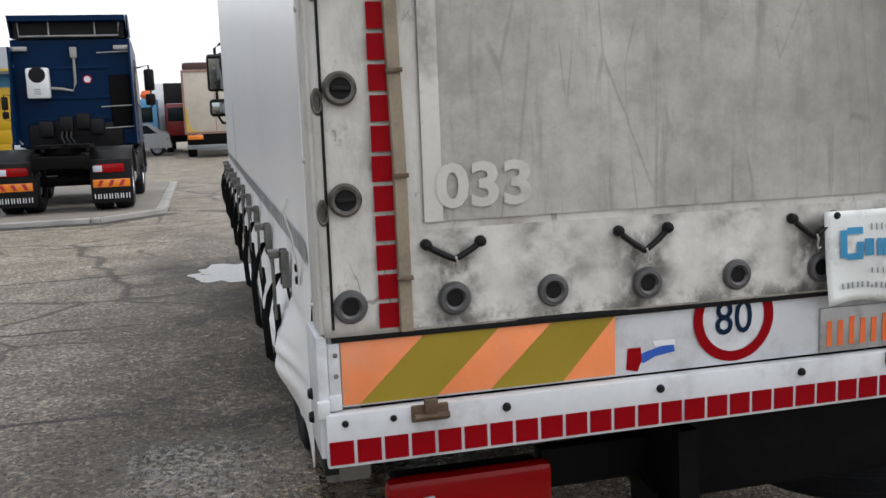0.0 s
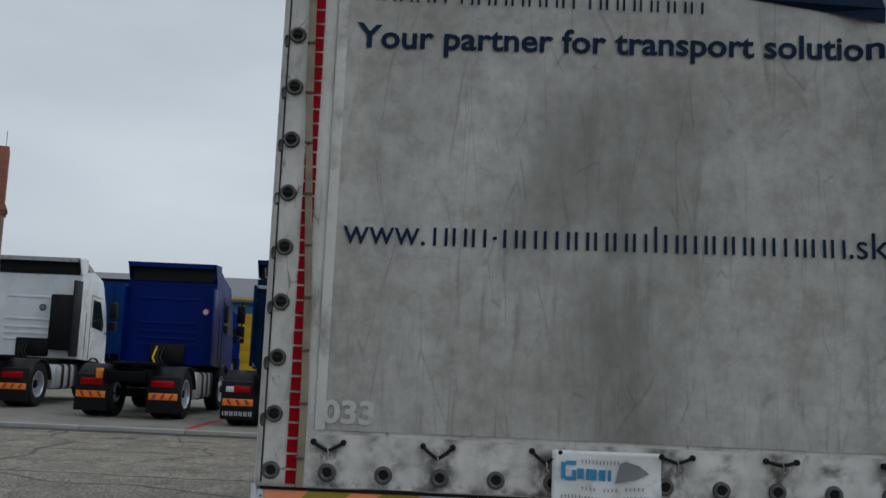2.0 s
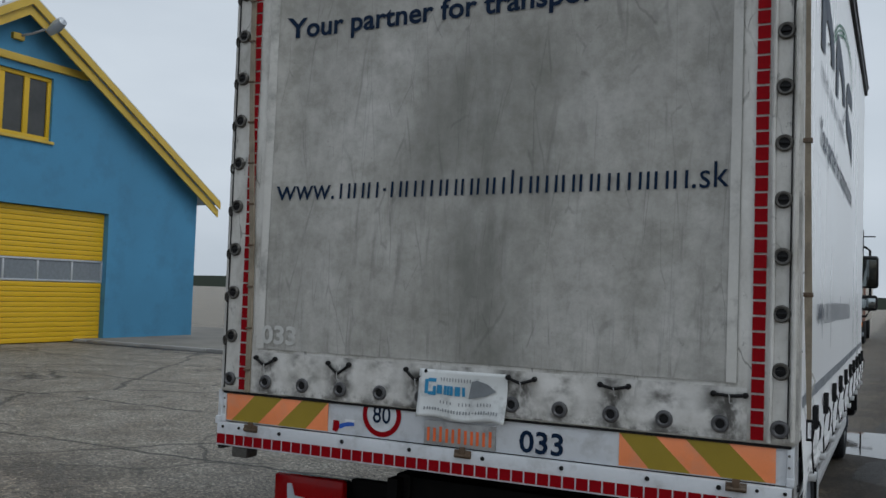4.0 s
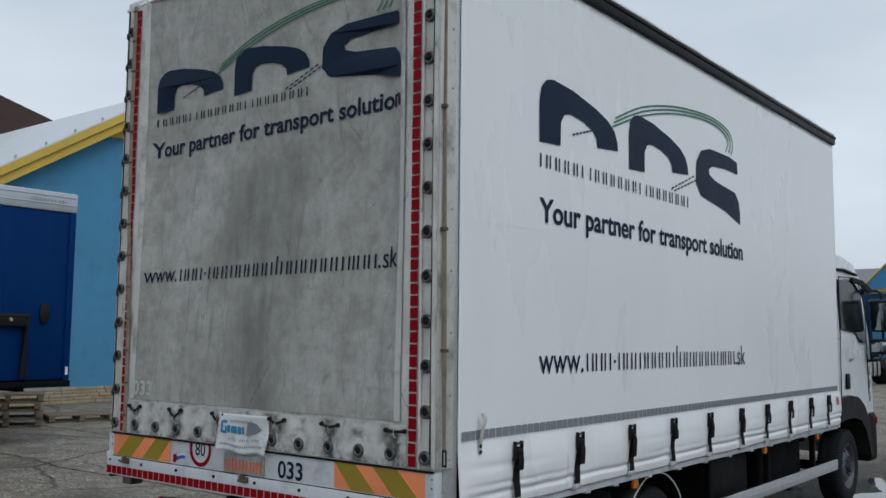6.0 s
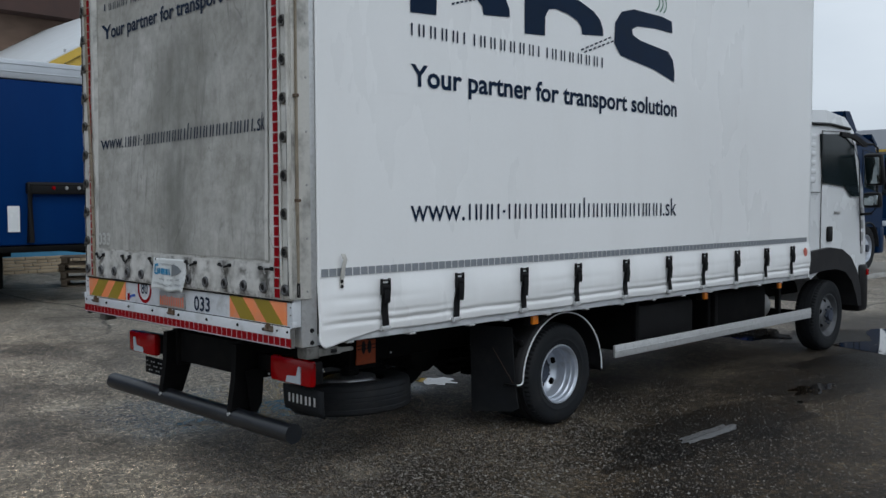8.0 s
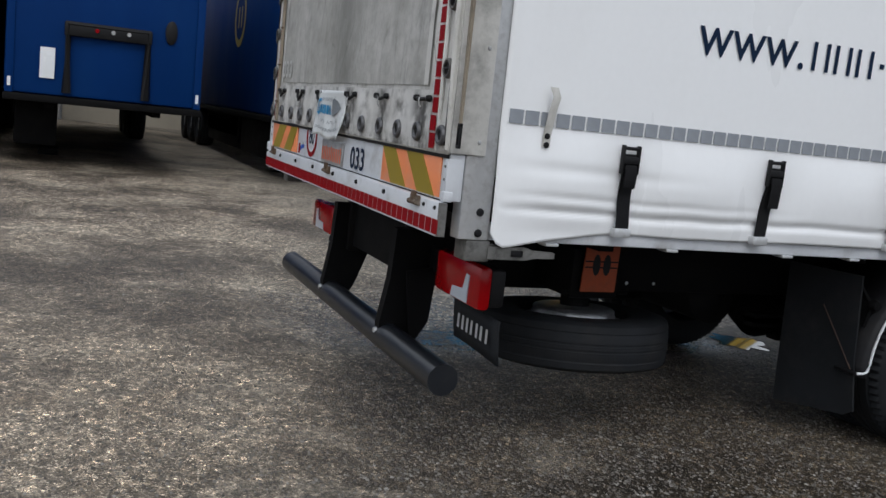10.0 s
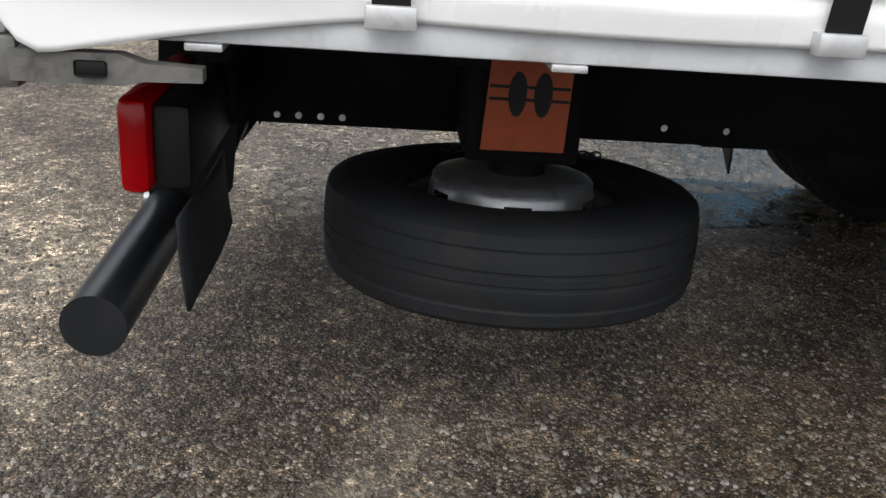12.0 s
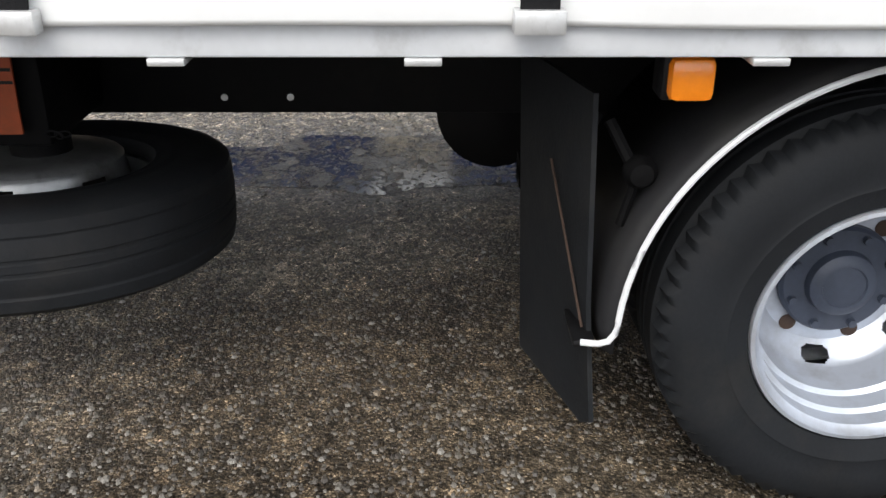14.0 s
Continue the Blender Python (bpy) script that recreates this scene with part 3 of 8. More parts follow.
def box(bm, x0, x1, y0, y1, z0, z1, bev=0.0, m=None):
    vs = [bm.verts.new((x, y, z)) for x in (x0, x1) for y in (y0, y1) for z in (z0, z1)]
    fs = [bm.faces.new([vs[i] for i in q]) for q in ((0, 1, 3, 2), (4, 6, 7, 5), (0, 4, 5, 1), (2, 3, 7, 6), (0, 2, 6, 4), (1, 5, 7, 3))]
    if bev:
        es = list({e for f in fs for e in f.edges})
        made = bmesh.ops.bevel(bm, geom=es, offset=bev, segments=2, affect="EDGES", profile=0.5)
        vs = list({v for f in made["faces"] for v in f.verts} | {v for v in vs if v.is_valid})
    if m is not None:
        bmesh.ops.transform(bm, matrix=m, verts=[v for v in vs if v.is_valid])
    return bm


def ring_of(bm, c, u, v, r, seg):
    return [bm.verts.new(c + u * (r * math.cos(2 * math.pi * i / seg)) + v * (r * math.sin(2 * math.pi * i / seg))) for i in range(seg)]


def bridge(bm, a, b):
    k = len(a)
    for i in range(k):
        bm.faces.new((a[i], a[(i + 1) % k], b[(i + 1) % k], b[i]))


def sweep(bm, pts, r, seg=10, caps=True):
    """A round bar along points; r is one radius or one for each point."""
    pts = [Vector(p) for p in pts]
    rs = r if isinstance(r, (list, tuple)) else [r] * len(pts)
    last = None
    up = Vector((0, 0, 1))
    for i, p in enumerate(pts):
        d = (pts[min(i + 1, len(pts) - 1)] - pts[max(i - 1, 0)]).normalized()
        side = d.cross(up if abs(d.z) < 0.95 else Vector((1, 0, 0))).normalized()
        nxt = ring_of(bm, p, side, side.cross(d).normalized(), rs[i], seg)
        if last:
            bridge(bm, last, nxt)
        elif caps:
            bm.faces.new(nxt)
        last = nxt
    if caps:
        bm.faces.new(last)
    return bm


def lathe(bm, profile, m=None, seg=32, close=False):
    """Turns a profile of (radius, height) round the local z axis."""
    m = m or Matrix()
    rings = []
    for r, h in profile:
        rings.append([bm.verts.new(m @ Vector((r * math.cos(2 * math.pi * i / seg), r * math.sin(2 * math.pi * i / seg), h))) for i in range(seg)])
    for a, b in zip(rings, rings[1:]):
        bridge(bm, a, b)
    if close:
        bridge(bm, rings[-1], rings[0])
    else:
        for q in (rings[0], rings[-1]):
            if (q[0].co - q[seg // 2].co).length > 1e-4:
                bm.faces.new(q)
    return bm


def prism(bm, outline, place, depth):
    """A flat outline (u, v) made solid: place(u, v, d) gives the point at depth d."""
    a = [bm.verts.new(place(u, v, 0)) for u, v in outline]
    b = [bm.verts.new(place(u, v, depth)) for u, v in outline]
    bm.faces.new(a)
    bm.faces.new(b)
    bridge(bm, a, b)
    return bm


def soften(bm, amount, segments=2, angle=30):
    es = [e for e in bm.edges if len(e.link_faces) == 2 and e.calc_face_angle(0) > radians(angle)]
    bmesh.ops.bevel(bm, geom=es, offset=amount, segments=segments, affect="EDGES", profile=0.5)
    return bm


AXIS_X = Matrix.Rotation(radians(90), 4, "Y")   # lathe axis along +x
AXIS_Y = Matrix.Rotation(radians(-90), 4, "X")  # lathe axis along +y


def letters(text, u0, u1, v0, height, place, bold=0.0):
    """Lettering in the built-in font, fitted between u0 and u1 with capitals or digits of the given height; place(u, v) lays it down."""
    cu = bpy.data.curves.new("lettering", "FONT")
    cu.body, cu.size, cu.offset, cu.resolution_u = text, 1.0, bold, 3
    ob = bpy.data.objects.new("lettering", cu)
    scene.collection.objects.link(ob)
    bpy.context.view_layer.update()
    me = bpy.data.meshes.new_from_object(ob.evaluated_get(bpy.context.evaluated_depsgraph_get()))
    bpy.data.objects.remove(ob)
    bpy.data.curves.remove(cu)
    bm = bmesh.new()
    bm.from_mesh(me)
    bpy.data.meshes.remove(me)
    xs = [v.co.x for v in bm.verts]
    lo, hi = min(xs), max(xs)
    for v in bm.verts:
        v.co = place(u0 + (v.co.x - lo) / (hi - lo) * (u1 - u0), v0 + v.co.y / 0.69 * height)
    return bm


def bar_word(text, u0, u1, v0, height, place, stroke, material, parent, caps=False, name="print_bar"):
    """Plain upright bars of the letters' size in place of a name; each is a part of its own."""
    widths = {" ": 0.5, ".": 0.3, "-": 0.5, "i": 0.34, "l": 0.34, "r": 0.55, "t": 0.5, "m": 1.2, "w": 1.1}
    k = (u1 - u0) / sum(widths.get(c, 0.85 if caps else 0.8) for c in text)
    u = u0
    for c in text:
        w = widths.get(c, 0.85 if caps else 0.8) * k
        a, b = u + 0.1 * k + stroke / 2, u + w - 0.1 * k - stroke / 2
        u += w
        lo, hi = v0 + stroke / 2, v0 + height * (1.0 if caps else 0.76) - stroke / 2
        mid = (a + b) / 2
        if c == " ":
            continue
        if c == ".":
            lines = [[(mid, v0), (mid, v0 + stroke * 1.3)]]
        elif c == "-":
            lines = [[(a, v0 + height * 0.36), (b, v0 + height * 0.36)]]
        elif c in "it":
            lines = [[(mid, v0), (mid, v0 + height)]] if c == "t" else [[(mid, v0), (mid, hi)]]
        elif c == "l":
            lines = [[(mid, v0), (mid, v0 + height * 1.04)]]
        elif c == "r":
            lines = [[(a + (b - a) * 0.3, v0), (a + (b - a) * 0.3, hi)]]
        else:
            lines = [[(q, v0), (q, hi)] for q in ((a, mid, b) if c in "mw" else (a, b))]
        for line in lines:
            bm = bmesh.new()
            last = None
            for i, (x, y) in enumerate(line):
                px, py = line[max(0, i - 1)]
                qx, qy = line[min(len(line) - 1, i + 1)]
                d = math.hypot(qx - px, qy - py) or 1
                nx, ny = -(qy - py) / d * stroke / 2, (qx - px) / d * stroke / 2
                now = (bm.verts.new(place(x - nx, y - ny)), bm.verts.new(place(x + nx, y + ny)))
                if last:
                    bm.faces.new((last[0], now[0], now[1], last[1]))
                last = now
            part(name, bm, material, parent)


# ---- ground ----
def ground_sheet():
    bm = bmesh.new()
    xs = [-900, -300, -120, -60, -30, -20, -12, -6, -3, 0, 3, 6, 12, 30, 60, 120, 300, 900]
    ys = [-900, -300, -100, -40, -15, -8, -4, 0, 4, 8, 12, 16, 24, 40, 60, 100, 300, 900]
    grid = [[bm.verts.new((x, y, 0)) for y in ys] for x in xs]
    for i in range(len(xs) - 1):
        for j in range(len(ys) - 1):
            bm.faces.new((grid[i][j], grid[i + 1][j], grid[i + 1][j + 1], grid[i][j + 1]))
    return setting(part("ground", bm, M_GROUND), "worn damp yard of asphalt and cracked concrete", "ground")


ground_sheet()


def puddle(cx, cy, rx, ry, seed, z=0.004, mat=None):
    bm = bmesh.new()
    rings = []
    for f in (1.0, 0.66, 0.33):
        ring = []
        for i in range(120):
            a = 2 * math.pi * i / 120
            k = 1 + 0.5 * noise.noise((2.0 * math.cos(a) + seed, 2.0 * math.sin(a), seed)) + 0.16 * noise.noise((4 * math.cos(a), 4 * math.sin(a) + seed, 3.1)) + 0.05 * noise.noise((11 * math.cos(a), 11 * math.sin(a) + seed, 1.1))
            ring.append(bm.verts.new((cx + rx * k * f * math.cos(a), cy + ry * k * f * math.sin(a), z)))
        rings.append(ring)
    for a, b in zip(rings, rings[1:]):
        bridge(bm, a, b)
    bm.faces.new(rings[-1])
    bmesh.ops.recalc_face_normals(bm, faces=bm.faces)
    if sum(f.normal.z for f in bm.faces) < 0:
        bmesh.ops.reverse_faces(bm, faces=bm.faces)
    return setting(part("puddle", bm, mat or M_WATER), "shallow rainwater puddle on the yard", "puddle")


puddle(-1.32, 7.6, 0.34, 0.55, 1.3)
puddle(-0.2, 7.6, 0.6, 0.5, 7.3)
puddle(2.75, 8.3, 1.6, 2.0, 4.7, 0.004)
puddle(2.6, 8.2, 2.0, 2.4, 6.4, 0.002, M_DARKMUD)
puddle(-0.76, 1.5, 0.30, 0.85, 9.1, 0.002, M_WETGRIT)
puddle(-0.70, 2.95, 0.20, 0.15, 2.2)
puddle(2.0, 2.95, 0.075, 0.36, 5.9, 0.003)
puddle(1.95, 3.15, 0.42, 1.15, 3.3, 0.0015, M_DARKMUD)
puddle(1.86, 4.95, 0.12, 0.32, 8.4, 0.003)
puddle(1.84, 5.0, 0.32, 0.6, 1.4, 0.0015, M_DARKMUD)

bm = bmesh.new()
prism(bm, [(-26, 13.45), (-3.15, 13.45), (-2.3, 14.3), (-2.3, 21.5), (-26, 21.5)], lambda u, v, d: (u, v, -0.05 + d), 0.12)
slab = setting(part("pavement", bm, M_CONCRETE), "raised concrete parking pad with worn paint", "pavement")
for x in np.arange(-26, -3.2, 1.9):
    bm = bmesh.new()
    box(bm, x + 0.01, min(x + 1.89, -3.06), 13.27, 13.445, -0.05, 0.075, 0.012)
    part("kerb_stone", bm, M_KERB, slab)
bm = bmesh.new()
prism(bm, [(-3.05, 13.27), (-2.12, 14.2), (-2.30, 14.295), (-3.05, 13.445)], lambda u, v, d: (u, v, -0.05 + d), 0.125)
part("kerb_stone", bm, M_KERB, slab)
for y in np.arange(14.3, 21.4, 1.8):
    bm = bmesh.new()
    box(bm, -2.295, -2.12, y + 0.01, y + 1.79, -0.05, 0.075, 0.012)
    part("kerb_stone", bm, M_KERB, slab)
bm = bmesh.new()
box(bm, -5.2, -5.05, 13.6, 20, 0.07, 0.074)
part("bay_line", bm, M_REDTRIM, slab, "faded red painted bay line")
# dark strip laid on the ground in place of the kerb face's shade
M_KERBSHADE = paint("kerb_shade_paint", (0.030, 0.028, 0.027), 0.6, 0, 0.4, 3, 60, 0.3, dirt=(0.10, 0.09, 0.08), dirt_amount=0.6, dirt_scale=3)
bm = bmesh.new()
prism(bm, [(-26, 12.98), (-3.0, 12.98), (-1.9, 14.1), (-2.11, 14.2), (-3.05, 13.265), (-26, 13.265)], lambda u, v, d: (u, v, d), 0.005)
setting(part("kerb_shade_strip", bm, M_KERBSHADE), "dark strip for the kerb's shaded face along the parking pad", "pavement")
bm = bmesh.new()
box(bm, 1.8, 40, 33.5, 36.2, -0.05, 0.06, 0.01)
setting(part("pavement", bm, M_KERB), "pale concrete strip before the conifer hedge", "pavement")


# ---- the box lorry ----
lorry = thing("box_truck", "white curtain-sided box lorry with a soiled grey rear tarpaulin", "truck", pose(0, 0, 0))
BOX_TOP, BOX_FRONT = 3.74, 6.22


def rear_wave(x, z):
    """How far the rear tarpaulin stands out; its panel is drawn inwards between the edges."""
    edge = max(0.0, min(1.0, (1.2 - abs(x)) / 0.15))
    low = max(0.0, 1 - abs(z - 1.2) / 0.14)
    inset = max(0.0, min(1.0, (1.075 - abs(x)) / 0.17))
    rise = max(0.0, min(1.0, (z - 1.3) / 1.3))
    bow = 0.062 * inset * inset * (3 - 2 * inset) * rise * rise * (3 - 2 * rise) * (1 - 0.5 * max(0.0, (z - 3.1) / 0.65))
    return -bow + (0.004 * noise.noise((x * 2.2, z * 0.8, 0.3)) + 0.0022 * noise.noise((x * 6, z * 2.5, 4.0))) * edge + 0.006 * low * noise.noise((x * 7, z * 9, 1.0)) + (0.0035 * noise.noise((x * 8, z * 4.5, 6.0)) if abs(x) > 1.08 else 0.0)


def on_rear(off=0.0):
    return lambda x, z: Vector((x, -rear_wave(x, z) - off, z))


def cloth(x0, x1, z0, z1, nx, nz, place):
    bm = bmesh.new()
    g = [[bm.verts.new(place(x0 + (x1 - x0) * i / nx, z0 + (z1 - z0) * j / nz)) for j in range(nz + 1)] for i in range(nx + 1)]
    for i in range(nx):
        for j in range(nz):
            bm.faces.new((g[i][j], g[i + 1][j], g[i + 1][j + 1], g[i][j + 1]))
    return bm


def thicken(ob, t, out=None):
    """Gives a sheet its thickness, on the side away from out."""
    if out is not None:
        total = Vector()
        for p in ob.data.polygons:
            total += p.normal * p.area
        if total.dot(Vector(out)) < 0:
            ob.data.flip_normals()
    s = ob.modifiers.new("thickness", "SOLIDIFY")
    s.thickness, s.offset = t, -1
    return ob


rear = part("rear_tarpaulin", cloth(-1.25, 1.25, 1.095, BOX_TOP, 100, 90, on_rear()), M_STRIP, lorry, "dirty white rear tarpaulin edge")
thicken(rear, 0.004, (0, -1, 0))
part("rear_panel", cloth(-1.055, 1.055, 1.30, BOX_TOP - 0.02, 90, 90, on_rear(0.004)), M_PANEL, rear, "grey soiled panel with dark streaks")
for s in (-1, 1):
    part("welded_strip", cloth(s * 1.035 - 0.018, s * 1.035 + 0.018, 1.30, BOX_TOP - 0.03, 3, 60, on_rear(0.007)), M_TARP, rear)
part("hem", cloth(-1.10, 1.09, 1.1, 1.285, 90, 12, on_rear(0.003)), M_HEM, rear, "double white hem with grime")

# print on the rear tarpaulin
put = on_rear(0.009)


def leaning(x0, rise):
    """Lays print on the tarpaulin along a line that climbs from x0."""
    return lambda x, z: put(x, z + rise * (x - x0))


part("slogan_print", letters("Your partner for transport solution", -0.985, 1.008, 2.735, 0.088, leaning(-0.985, 0.0165), 0.022), M_NAVY, rear)
part("fleet_number_print", letters("033", -1.03, -0.842, 1.327, 0.078, put, 0.03), M_PALE, rear, "faded white number on grey")
part("web_print", letters("www.", -0.992, -0.69, 1.977, 0.098, leaning(-0.99, 0.0125)), M_NAVY, rear)
bar_word("nnn-nnrnnnnntnmnnnrninn", -0.67, 0.87, 1.977, 0.098, leaning(-0.99, 0.0125), 0.0115, M_NAVY, rear)
part("web_print", letters(".sk", 0.875, 1.012, 1.977, 0.098, leaning(-0.99, 0.0125)), M_NAVY, rear)
bar_word("NNNNN NNNNNNN NNNNNNN", -0.967, 0.342, 2.922, 0.051, put, 0.009, M_NAVY, rear, True)

ARCH = [(0, 0), (0, .22), (.02, .30), (.07, .345), (.14, .36), (.34, .345), (.60, .295), (.75, .25), (.83, .20), (.865, .14), (.87, .09),
        (.62, .07), (.61, .12), (.56, .16), (.46, .19), (.32, .205), (.25, .19), (.215, .14), (.21, .012)]
ESS = [(2.81, .23), (2.80, .32), (2.65, .34), (2.27, .34), (2.11, .30), (2.03, .21), (2.02, .06), (2.10, -.02), (2.55, -.08), (2.84, -.15),
       (2.845, -.07), (2.82, .02), (2.75, .08), (2.36, .12), (2.26, .15), (2.25, .19), (2.32, .22), (2.56, .235)]


def emblem(place, parent):
    """The three-part sign as plain shapes, with its green ribbons and dashes. u and v from its lower left corner."""
    for shape in (ARCH, [(u + 1.015, v + 0.005) for u, v in ARCH], ESS):
        bm = bmesh.new()
        vs = [bm.verts.new(place(u, v)) for u, v in shape]
        for tri in tessellate_polygon([[Vector((u, v, 0)) for u, v in shape]]):
            bm.faces.new([vs[i] for i in tri])
        part("emblem_shape", bm, M_NAVY, parent)
    for k in range(3):
        bm = bmesh.new()
        line = [(0.80 + 0.02 * k, 0.225 + 0.03 * k), (1.2, 0.37 + 0.028 * k), (1.65, 0.475 + 0.024 * k), (2.1, 0.53 + 0.02 * k), (2.4, 0.53 + 0.022 * k),
                (2.58 + 0.035 * k, 0.49 + 0.02 * k), (2.62 + 0.05 * k, 0.43), (2.56 + 0.055 * k, 0.36)]
        fine = []
        for a, b, c, d in zip([line[0]] + line, line, line[1:], line[2:] + [line[-1]]):
            for s in range(5):
                t = s / 5
                fine.append(tuple(0.5 * (2 * q + (r - p) * t + (2 * p - 5 * q + 4 * r - w) * t * t + (3 * q - p - 3 * r + w) * t ** 3) for p, q, r, w in zip(a, b, c, d)))
        last = None
        for i, (u, v) in enumerate(fine):
            pu, pv = fine[max(0, i - 1)]
            qu, qv = fine[min(len(fine) - 1, i + 1)]
            d = math.hypot(qu - pu, qv - pv)
            nu, nv = -(qv - pv) / d * 0.006, (qu - pu) / d * 0.006
            now = (bm.verts.new(place(u - nu, v - nv)), bm.verts.new(place(u + nu, v + nv)))
            if last:
                bm.faces.new((last[0], now[0], now[1], last[1]))
            last = now
        part("green_ribbon", bm, M_GREEN, parent)
    for u0, v0, u1, v1 in ((0.34, 0.09, 0.60, 0.165), (1.62, -0.04, 2.0, 0.10), (1.66, -0.05, 2.03, 0.075)):
        for i in range(7):
            bm = bmesh.new()
            a, b = i / 7, i / 7 + 0.09
            p = [(u0 + (u1 - u0) * a, v0 + (v1 - v0) * a), (u0 + (u1 - u0) * b, v0 + (v1 - v0) * b)]
            bm.faces.new([bm.verts.new(place(*q)) for q in (p[0], p[1], (p[1][0], p[1][1] + 0.012), (p[0][0], p[0][1] + 0.012))])
            part("dash", bm, M_NAVY, parent)


emblem(lambda u, v: put(-0.963 + u * 0.694, 3.006 + v * 0.70), rear)

# eyelets with turn buttons
M_EYELET = paint("dull_dark_metal", (0.10, 0.10, 0.105), 0.45, 0.5, 0.3, 20, 120, 0.1)
bm = bmesh.new()
lathe(bm, [(0.0165, 0.000), (0.0165, 0.006), (0.021, 0.011), (0.028, 0.010), (0.032, 0.004), (0.032, 0.0)], AXIS_Y @ Matrix.Scale(-1, 4, (0, 0, 1)), 24)
eyelet = part("eyelet", bm, M_EYELET, rear, "dark grey metal eyelet")
eyelet.matrix_basis = Matrix.Translation((-1.0, -0.004, 1.15))
bm = bmesh.new()
lathe(bm, [(0.0, 0.004), (0.0168, 0.004), (0.0168, 0.0)], AXIS_Y @ Matrix.Scale(-1, 4, (0, 0, 1)), 20)
hole = part("eyelet_opening", bm, M_BLACK, rear)
hole.matrix_basis = Matrix.Translation((-1.0, -0.004, 1.15))
M_BUTTON = paint("dull_nickel_ring", (0.095, 0.09, 0.082), 0.4, 0.4, 0.4, 30, 120, 0.1, dirt=(0.02, 0.019, 0.017), dirt_amount=0.8, dirt_scale=50)
bm = bmesh.new()
lathe(bm, [(0.0, 0.005), (0.019, 0.005), (0.020, 0.012), (0.026, 0.013), (0.031, 0.006), (0.031, 0.0)], AXIS_Y @ Matrix.Scale(-1, 4, (0, 0, 1)), 24)
button = part("turn_button", bm, M_BUTTON, rear, "dull metal turn-button fastener")
button.matrix_basis = Matrix.Translation((-1.2, -0.003, 1.35))
bm = bmesh.new()
lathe(bm, [(0.0, 0.0062), (0.0195, 0.0062), (0.0195, 0.0)], AXIS_Y @ Matrix.Scale(-1, 4, (0, 0, 1)), 20)
box(bm, -0.017, 0.017, -0.014, -0.006, -0.004, 0.004, 0.0015)
knob = part("turn_knob", bm, M_BLACK, rear)
for k in range(13):
    if k in (6, ):
        continue
    at = Matrix.Translation((-1.2 + 0.2 * k, -0.005 - rear_wave(-1.2 + 0.2 * k, 1.15), 1.15 + random.uniform(-0.003, 0.003)))
    if k != 1:
        share("eyelet", eyelet.data, rear, at)
        share("eyelet_opening", hole.data, rear, at)
    else:
        eyelet.matrix_basis = hole.matrix_basis = at
for s in (-1, 1):
    for k in range(1, 13):
        x, z = s * 1.2, 1.15 + 0.2 * k
        at = Matrix.Translation((x, -0.003 - rear_wave(x, z), z)) @ Matrix.Rotation(random.uniform(-0.12, 0.12), 4, "Y")
        if s == -1 and k == 1:
            button.matrix_basis = knob.matrix_basis = at
        else:
            share("turn_button", button.data, rear, at)
            share("turn_knob", knob.data, rear, at)

# red reflective squares up both edges
bm = bmesh.new()
box(bm, -0.022, 0.022, -0.0012, 0.0, -0.0235, 0.0235)
red_v = part("reflector", bm, M_RED, rear)
red_v.matrix_basis = Matrix.Translation((-1.125, -0.006 - rear_wave(-1.125, 1.13), 1.13))
for s in (-1, 1):
    for k in range(47):
        if s == -1 and k == 0:
            continue
        z = 1.13 + 0.0547 * k
        share("reflector", red_v.data, rear, Matrix.Translation((s * 1.125 + random.uniform(-0.001, 0.001), -0.006 - rear_wave(s * 1.125, z), z)))

# tan draw strip beside the reflectors, slack folds at the other edge
bm = bmesh.new()
strip = [(-1.096, 1.098), (-1.097, 1.4), (-1.106, 1.8), (-1.122, 2.1), (-1.142, 2.5), (-1.153, 3.0), (-1.157, 3.7)]
last = None
for x, z in strip:
    y = -0.012 - rear_wave(x, z)
    now = [bm.verts.new((x - 0.014, y + 0.006, z)), bm.verts.new((x - 0.011, y - 0.004, z)), bm.verts.new((x + 0.011, y - 0.004, z)), bm.verts.new((x + 0.014, y + 0.006, z))]
    if last:
        for a in range(3):
            bm.faces.new((last[a], last[a + 1], now[a + 1], now[a]))
    last = now
part("draw_strip", bm, M_TAN, rear, "stained tan draw strip")
for k in range(14):
    bm = bmesh.new()
    z = 1.2 + 0.19 * k
    x = np.interp(z, [p[1] for p in strip], [p[0] for p in strip])
    box(bm, x - 0.015, x + 0.015, -0.022 - rear_wave(x, z), -0.010 - rear_wave(x, z), z - 0.004, z + 0.004, 0.001)
    part("strip_clip", bm, M_RUST, rear)
# solid black strip in place of the shade inside the gap
bm = bmesh.new()
box(bm, -1.236, -1.231, -0.0045, 0.0, 1.11, BOX_TOP - 0.05)
part("gap_shade_strip", bm, M_BLACK, rear, "black strip for the shaded gap beside the eyelet strip")
for k in range(12):
    z = 1.328 + 0.2 * k
    share("turn_button", button.data, rear, Matrix.Translation((-1.241, 0.004, z)) @ Matrix.Diagonal((0.34, 1, 0.8, 1)))
bm = bmesh.new()
sweep(bm, [(1.165, -0.004, 1.1), (1.17, -0.012, 1.6), (1.163, -0.008, 2.2), (1.168, -0.012, 2.9), (1.165, -0.004, 3.7)], 0.007, 8)
part("edge_fold", bm, M_STRIP, rear)
bm = bmesh.new()
